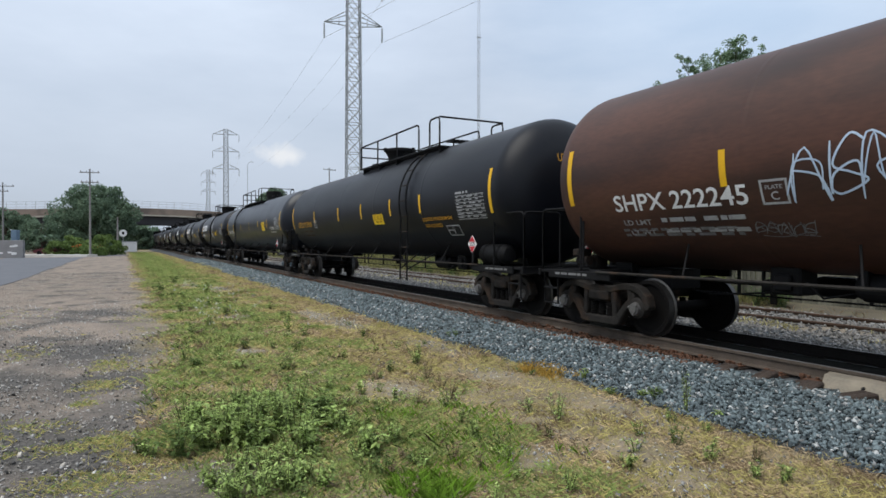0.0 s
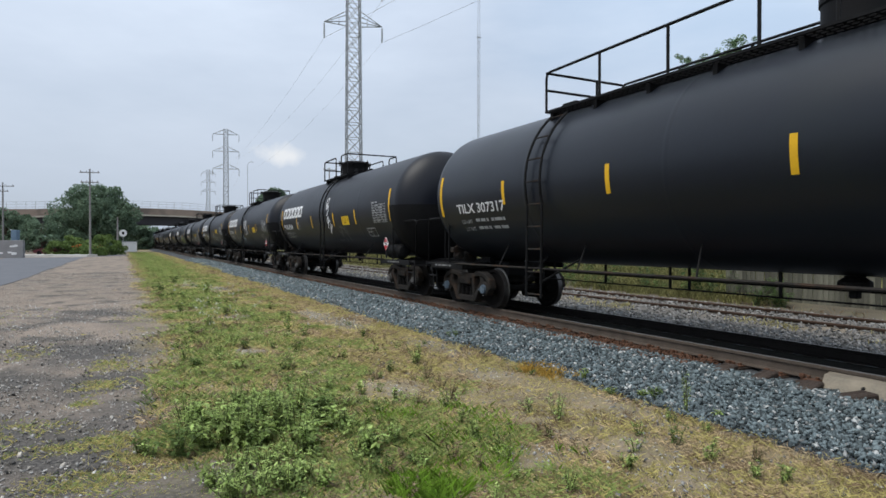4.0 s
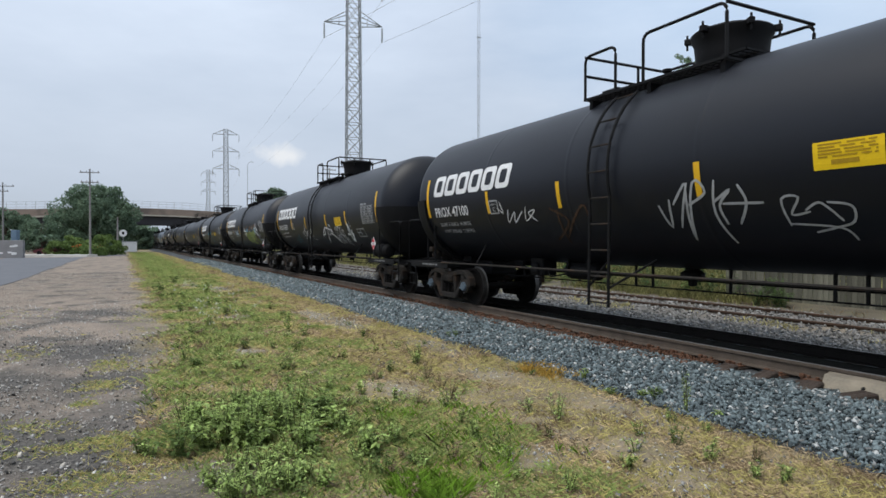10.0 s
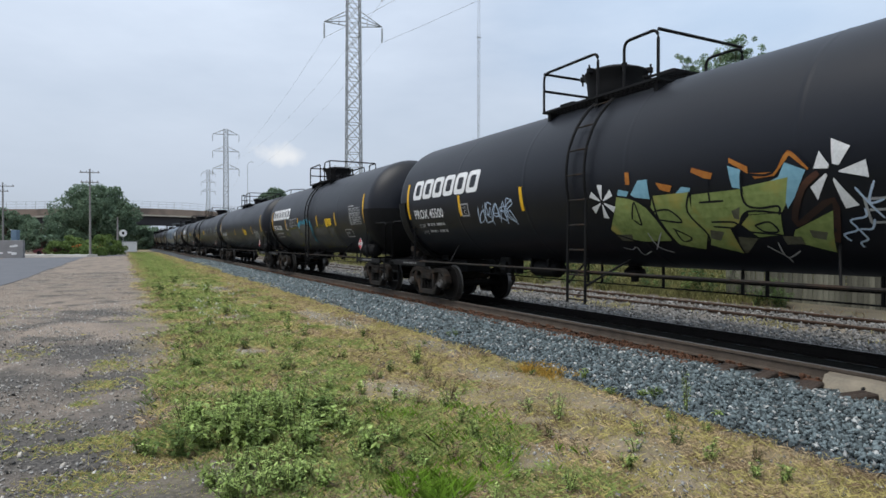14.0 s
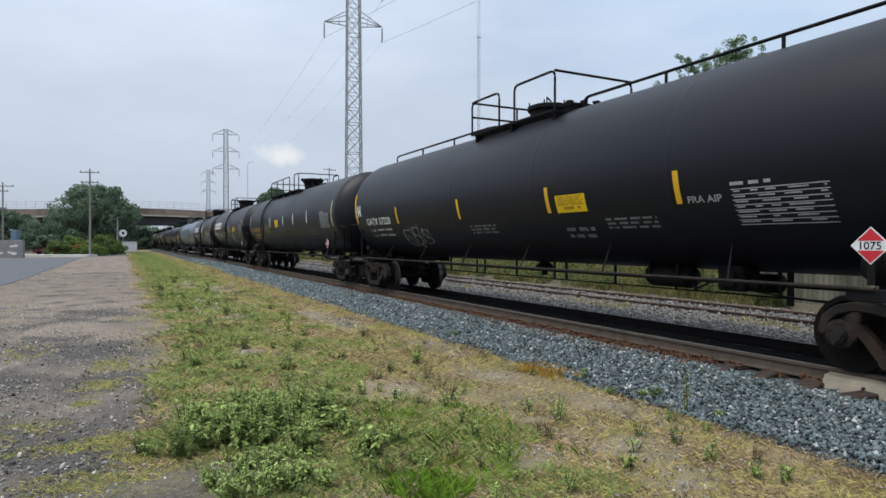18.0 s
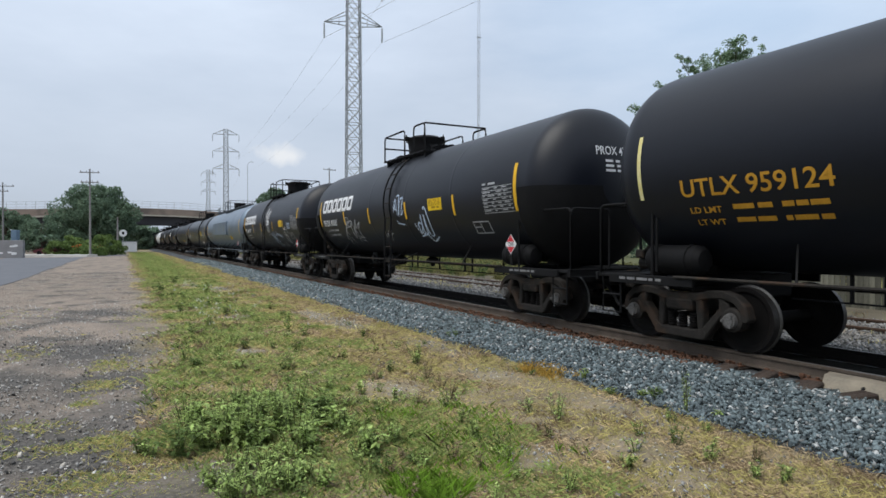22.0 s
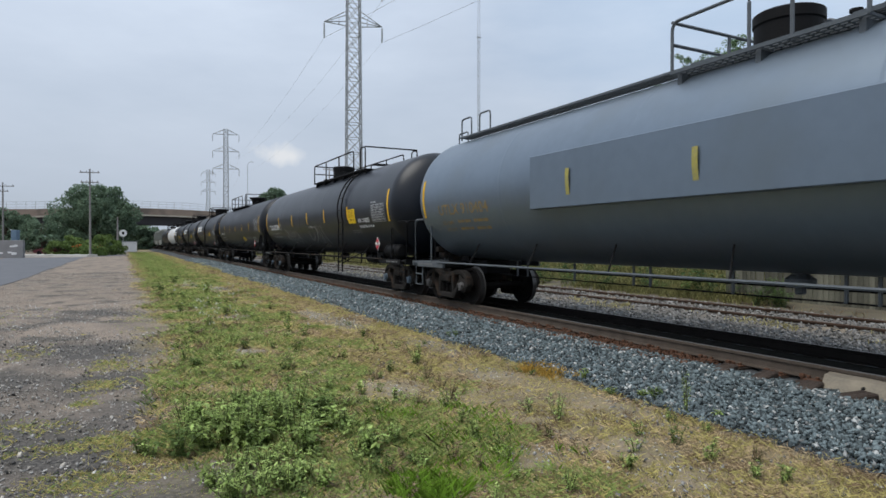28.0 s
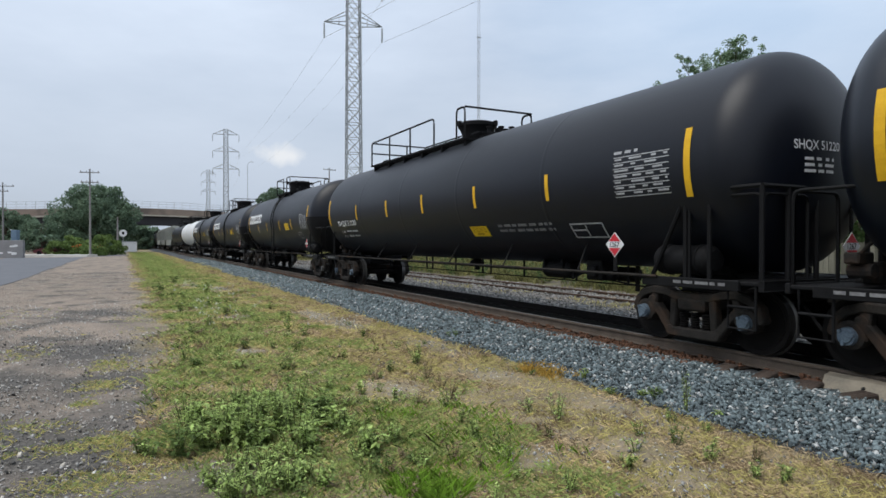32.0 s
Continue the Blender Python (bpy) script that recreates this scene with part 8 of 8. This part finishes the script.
for cx, cy, a, b in BARE:
    n = int(45 + 6 * min(cy, 25))
    x, y = cx + 0.75 * a * nrng.normal(size=n), cy + 0.75 * b * nrng.normal(size=n)
    stones("loose_stones", x, y, np.full(n, 0.012), 0.008 + 0.024 * nrng.random(n) ** 2.5 + 0.0011 * y, "gravel_pale", "pale stones in a bare spot of the grass", 0.55)
for cx, cy, a, b in ((3.4, 26.0, 0.7, 1.6), (2.6, 29.0, 0.7, 1.6), (4.6, 13.5, 0.5, 1.0), (1.9, 17.0, 0.5, 1.2), (2.9, 20.0, 0.6, 1.2)):
    spots = [(cx + a * q.real, cy + b * q.imag, 0.12) for q in nrng.normal(size=24) + 1j * nrng.normal(size=24)]
    tagged(part("white_flowers", polys("white_flowers", leaf_cloud(spots, [0.06] * 24, 90, 0.022, int(cy * 10)), 4), M["petal_white"]), "specks of small white flowers in the grass", "flowers", kind="stuff")
x, y = tufts(46, 5.15, 5.62, 6.6, 7.6, 18, 0.06)
blades("orange_grass", x, y, 0.10, 0.0035, 0.9, "grass_orange", "tuft of orange dry grass at the ballast edge")
x, y = tufts(500, 5.0, 5.6, 3.0, 60, 8, 0.09)
k = patch(x, y, 0.6, 71.0) > 0.5
blades("edge_grass", x[k], y[k], 0.045 + 0.003 * y[k], 0.0016 + 0.00035 * y[k], 1.3, "grass_mix", "dry grass along the foot of the ballast")
x, y = tufts(16, 1.85, 2.25, 3.9, 4.4, 60, 0.06)
blades("lush_grass", x, y, 0.10, 0.0028, 1.1, "grass_bright", "lush bright green grass")
x, y = tufts(80, 2.3, 3.6, 4.1, 6.4, 20, 0.12)
k = patch(x, y, 2.2, 21.0) > 0.47
x, y = x[k], y[k]
blades("lush_grass", x, y, 0.08, 0.0028, 1.2, "grass_bright", "lush bright green grass")
x, y = tufts(3600, 16.4, 18.6, 6, 110, 8, 0.12)
k = (patch(x, y, 0.35, 83.0) > 0.42) & (y > 13 - 2 * nrng.random(len(x)))
blades("siding_grass", x[k], y[k], 0.28, 0.010, 0.8, "grass_rank", "rank grass beyond the siding")
x, y = tufts(4500, 17.6, 34.0, 14, 110, 7, 0.2)
blades("siding_grass", x, y, 0.35 + 0.002 * y, 0.016, 0.8, "grass_rank", "tall green grass beyond the siding")
x, y = tufts(380, 16.3, 17.4, -8, 14, 8, 0.12)
blades("siding_grass", x, y, 0.12, 0.005, 0.9, "grass_brown", "dry grass on the bank below the fence")
x, y = tufts(900, 12.2, 13.4, 4, 40, 5, 0.1)
k = patch(x, y, 0.6, 91.0) > 0.55
blades("siding_grass", x[k], y[k], 0.12, 0.007, 0.9, "grass_mix", "thin weeds along the siding")


def weed(x, y, height, spread, leaves, mat, seed, label, leaf=0.035):
    """A broad-leaved weed: stems from one root, leaves in pairs along them."""
    r = random.Random(seed)
    w = empty("weed", pose(x, y, 0), label, "weed", "weeds in the grass")
    bm = bmesh.new()
    spots, n = [], max(5, leaves // 22)
    for k in range(n):
        a, out = r.uniform(0, 6.283), spread * r.uniform(0.2, 1.0)
        top = height * r.uniform(0.55, 1.0)
        pts = [(0.25 * out * math.cos(a), 0.25 * out * math.sin(a), -0.02), (0.6 * out * math.cos(a), 0.6 * out * math.sin(a), top * 0.55), (out * math.cos(a), out * math.sin(a), top)]
        tube(bm, pts, 0.004, 4, 0.002)
        for j in range(leaves // n):
            q = r.uniform(0.15, 1.0)
            b = [pts[1][i] + (pts[2][i] - pts[1][i]) * (q * 2 - 1) if q > 0.5 else pts[0][i] + (pts[1][i] - pts[0][i]) * q * 2 for i in range(3)]
            t, el = r.uniform(0, 6.283), r.uniform(-0.5, 0.6)
            ln = leaf * r.uniform(0.6, 1.4)
            d = Vector((math.cos(t) * math.cos(el), math.sin(t) * math.cos(el), math.sin(el)))
            s = d.cross(Vector((0, 0, 1))).normalized() * ln * 0.42
            o = Vector(b)
            spots += [o, o + d * ln * 0.9 + s, o + d * ln * 2.0 - Vector((0, 0, ln * 0.3)), o + d * ln * 0.9 - s]
    tagged(part("stalk", bm, M["stem"], w), kind="stuff")
    tagged(part("foliage", polys("foliage", np.array([tuple(v) for v in spots]), 4), M[mat], w), kind="stuff")
    return w


wr = random.Random(303)
BIG = "leafy green weed clump in the grass"
for x, y in ((0.46, 5.7), (0.52, 6.2), (0.58, 6.7), (0.50, 6.4), (0.66, 5.9), (0.95, 5.7), (1.05, 6.1), (1.2, 6.6), (1.12, 5.75), (1.3, 6.1), (1.4, 5.75), (1.5, 6.4), (1.25, 6.95), (1.62, 5.95), (0.9, 6.4), (1.05, 6.8), (1.75, 6.3), (1.9, 5.9), (1.68, 6.7), (0.8, 5.95), (0.72, 6.3)):
    weed(x + wr.uniform(-0.06, 0.06), y + wr.uniform(-0.08, 0.08), wr.uniform(0.24, 0.5), wr.uniform(0.12, 0.22), 250, "leaf_weed" if wr.random() < 0.75 else "leaf_bright", wr.randrange(9999), BIG, wr.uniform(0.024, 0.040))
for x, y in ((0.62, 4.95), (0.78, 5.05), (0.95, 4.75), (1.08, 4.62), (0.85, 4.6), (1.2, 4.85), (1.0, 5.05), (0.7, 4.6), (1.3, 4.6)):
    weed(x, y, wr.uniform(0.16, 0.28), wr.uniform(0.14, 0.22), 260, "leaf_weed", wr.randrange(9999), BIG, 0.022)
for x, y, h in ((1.45, 5.4, 0.34), (1.52, 5.55, 0.26), (1.88, 5.05, 0.34), (1.95, 5.15, 0.22)):
    weed(x, y, h, 0.14, 170, "leaf_weed", wr.randrange(9999), "upright broad-leaved weed in the grass", 0.036)
SMALL = "small green weed among dry grass"
for x, y, h in ((1.85, 4.55, 0.22), (3.71, 3.8, 0.16), (4.59, 4.07, 0.2), (4.49, 3.62, 0.2), (4.6, 3.0, 0.16), (4.45, 3.15, 0.16), (5.61, 5.28, 0.2), (5.5, 5.4, 0.14), (5.55, 6.48, 0.2), (5.57, 4.38, 0.12), (5.32, 5.73, 0.12), (5.69, 10.55, 0.22), (4.09, 8.81, 0.3),
                (3.99, 8.6, 0.22), (3.06, 12.77, 0.45), (3.2, 12.2, 0.3), (3.44, 14.62, 0.3), (1.69, 11.53, 0.34), (1.85, 11.2, 0.22), (0.85, 10.49, 0.3), (1.28, 13.69, 0.3), (0.95, 9.9, 0.2), (3.4, 8.21, 0.22), (2.85, 6.71, 0.2), (2.59, 7.15, 0.22), (2.3, 7.6, 0.2),
                (3.25, 6.1, 0.26), (3.1, 5.5, 0.2), (2.95, 5.0, 0.22), (0.1, 6.05, 0.2), (0.18, 5.95, 0.16), (2.1, 9.0, 0.22), (1.5, 9.4, 0.2), (2.6, 10.4, 0.25), (1.6, 14.6, 0.3), (2.3, 16.5, 0.3), (1.3, 18.0, 0.34), (2.2, 19.0, 0.3), (1.7, 22.0, 0.35),
                (2.6, 24.0, 0.35), (1.2, 26.0, 0.36), (3.0, 27.0, 0.35), (2.0, 31.0, 0.4), (3.6, 17.5, 0.25), (4.2, 11.5, 0.18)):
    weed(x, y, h * 0.95, h * 0.55, 130, "leaf_weed" if wr.random() < 0.7 else "leaf_bright", wr.randrange(9999), SMALL, 0.015 + 0.0011 * y)
for x, y, h in ((3.42, 6.4, 0.26), (3.55, 6.9, 0.24), (4.05, 5.15, 0.34), (4.15, 5.3, 0.28), (3.95, 5.5, 0.24), (3.6, 4.7, 0.2), (2.5, 4.6, 0.2), (4.3, 9.2, 0.25), (3.7, 7.6, 0.22), (5.1, 4.6, 0.14), (4.8, 3.4, 0.16), (1.6, 7.4, 0.2)):
    weed(x, y, h, h * 0.5, 110, "weed_brown" if wr.random() < 0.75 else "leaf_weed", wr.randrange(9999), "withering brown weed in the dry grass", 0.018)
for k in range(60):
    weed(wr.uniform(0.62, 2.3), wr.uniform(4.6, 7.6), wr.uniform(0.1, 0.22), wr.uniform(0.1, 0.2), 110, "leaf_weed", wr.randrange(9999), "low weed beside the weed clump", 0.02)
for k in range(130):
    y = 3.2 * 9.0 ** wr.random()
    x = wr.uniform(0.9, 5.2) if k % 4 == 0 else wr.uniform(0.8, 3.2)
    weed(x, y, wr.uniform(0.06, 0.2), wr.uniform(0.08, 0.2), 90, wr.choice(("leaf_weed", "leaf_weed", "leaf_bright", "weed_brown")), wr.randrange(9999), "low weed in the thin grass", 0.011 + 0.001 * y)
weed(5.45, 4.69, 0.55, 0.06, 50, "leaf_weed", 5, "tall thin weed stalk at the ballast foot", 0.018)
weed(5.55, 4.8, 0.40, 0.07, 40, "leaf_weed", 6, "tall thin weed stalk at the ballast foot", 0.018)
for k in range(16):
    weed(16.6 + wr.uniform(-0.6, 1.0), 13.5 + k * 1.5 + wr.uniform(-0.5, 0.5), wr.uniform(0.5, 1.0), wr.uniform(0.4, 0.7), 130, "leaf_bright" if k % 3 else "leaf", wr.randrange(9999), "rank green weeds beyond the siding", 0.07)
for k in range(10):
    weed(17.4 + wr.uniform(-0.2, 0.4), 14.5 + k * 2.4, wr.uniform(1.0, 1.8), wr.uniform(0.6, 1.0), 200, "leaf", wr.randrange(9999), "tall green brush beyond the siding", 0.09)
for x, y, h in ((16.6, 11.0, 0.85), (16.9, 11.4, 0.95), (16.5, 11.6, 0.7), (17.1, 13.6, 1.2), (17.3, 14.3, 1.3)):
    weed(x, y, h, h * 0.5, 260, "leaf", wr.randrange(9999), "dark leafy bush at the foot of the bank", 0.06)


# ---- the train is put together ----
for spec in SPECS.values():
    tank_car({a: b for a, b in spec.items() if b is not None})


def hopper_car(at, seed):
    """Covered hopper: ribbed grey body with sloping ends on two trucks."""
    half, out = 8.0, 1.2
    car = empty("hopper_car", pose(XC, 0, RAIL), "grey ribbed covered hopper car", "hopper car", "cars of the train")
    bm = bmesh.new()
    prism(bm, [(-half + 1.6, 1.1), (half - 1.6, 1.1), (half, 2.2), (half, 4.1), (-half, 4.1), (-half, 2.2)], -1.5, 1.5)
    bmesh.ops.recalc_face_normals(bm, faces=bm.faces)
    part("body", bm, M["hopper"], car)
    bm = bmesh.new()
    prism(bm, [(-half, 4.1), (half, 4.1), (half - 0.2, 4.45), (-half + 0.2, 4.45)], -1.3, 1.3)
    bmesh.ops.recalc_face_normals(bm, faces=bm.faces)
    part("roof", bm, M["hopper"], car)
    for k in range(9):
        y = -half + 0.1 + (2 * half - 0.2) * k / 8
        for s in (-1.5, 1.5):
            bm = bmesh.new()
            box(bm, s - 0.08, s + 0.08, y - 0.06, y + 0.06, 2.1, 4.1)
            part("rib", bm, M["hopper"], car)
    for s in (1, -1):
        truck(car, s * (half - 1.0), "cap", True)
        bm = bmesh.new()
        box(bm, -0.5, 0.5, s * (half + 0.2) - 1.2, s * (half + 0.2) + 1.2, 0.75, 1.1)
        part("sill", bm, M["black_steel"], car)
    CARS.append((car, dict(at=at, length=2 * half, out=out)))


PALE = dict(paint="white_tank", length=14.0, out=1.4, style="box", deck=(5.35, 8.3, 6.3, 6.92, 7.56), seed=90, label="pale grey tank car far back in the train", marks=((4, 2.5), (9, 2.5)))
DARK = dict(LPG, paint="dusty_tank", length=16.8, seed=91, label="dusty black tank car far back in the train", marks=((4, 2.5), (9, 2.5)))
SHINY = dict(LPG, paint="gloss_tank", length=17.2, seed=92, label="glossy black tank car far back in the train", marks=((4, 2.5), (9, 2.5)))
FAR = ["pro", "pro", "pro", "pale", "dark", "hop", "hop", "hop", "dark", "pro", "shiny", "pro", "dark", "pro", "shiny", "pro", "dark", "shiny"]
for k, kind in enumerate(FAR):
    before = CARS[-1][1]
    at = before["at"] + before["out"]
    if kind == "hop":
        hopper_car(at + 1.2 + 16.0, k)
        continue
    spec = {"pro": emblem_car("", 100 + k, "black tank car with a white emblem far back in the train"), "pale": PALE, "dark": DARK, "shiny": SHINY}[kind]
    tank_car(dict(spec, at=at + spec["out"] + spec["length"], lite=k > 2))


def travelled(t):
    """Metres the train has rolled since the start; it slows a little."""
    return 8.88 * t - 0.02026 * t * t


def motions():
    times = [float(t) for t in range(0, 33)]
    for car, spec in CARS:
        half = spec["length"] / 2
        rows = []
        for t in times:
            s = spec["at"] - half - travelled(t)
            ax, ay, _ = on_track(s - half)
            bx, by, _ = on_track(s + half)
            turn = math.degrees(math.atan2(bx - ax, by - ay))
            rows.append((t, pose((ax + bx) / 2, (ay + by) / 2, RAIL, 0, 0, -turn)))
        walk(car, rows)
    # wheels roll: less than a quarter turn from key to key
    steps, t, turn = [(0.0, 0.0)], 0.0, 0.0
    for k in range(1, 32 * FPS + 1):
        t = k / FPS
        angle = math.degrees(travelled(t) / 0.457)
        if angle - turn > 50 or k == 32 * FPS:
            steps.append((t, angle))
            turn = angle
    for w in WHEELS:
        p = w.location.copy()
        walk(w, [(t, pose(*p, a % 360)) for t, a in steps])


motions()
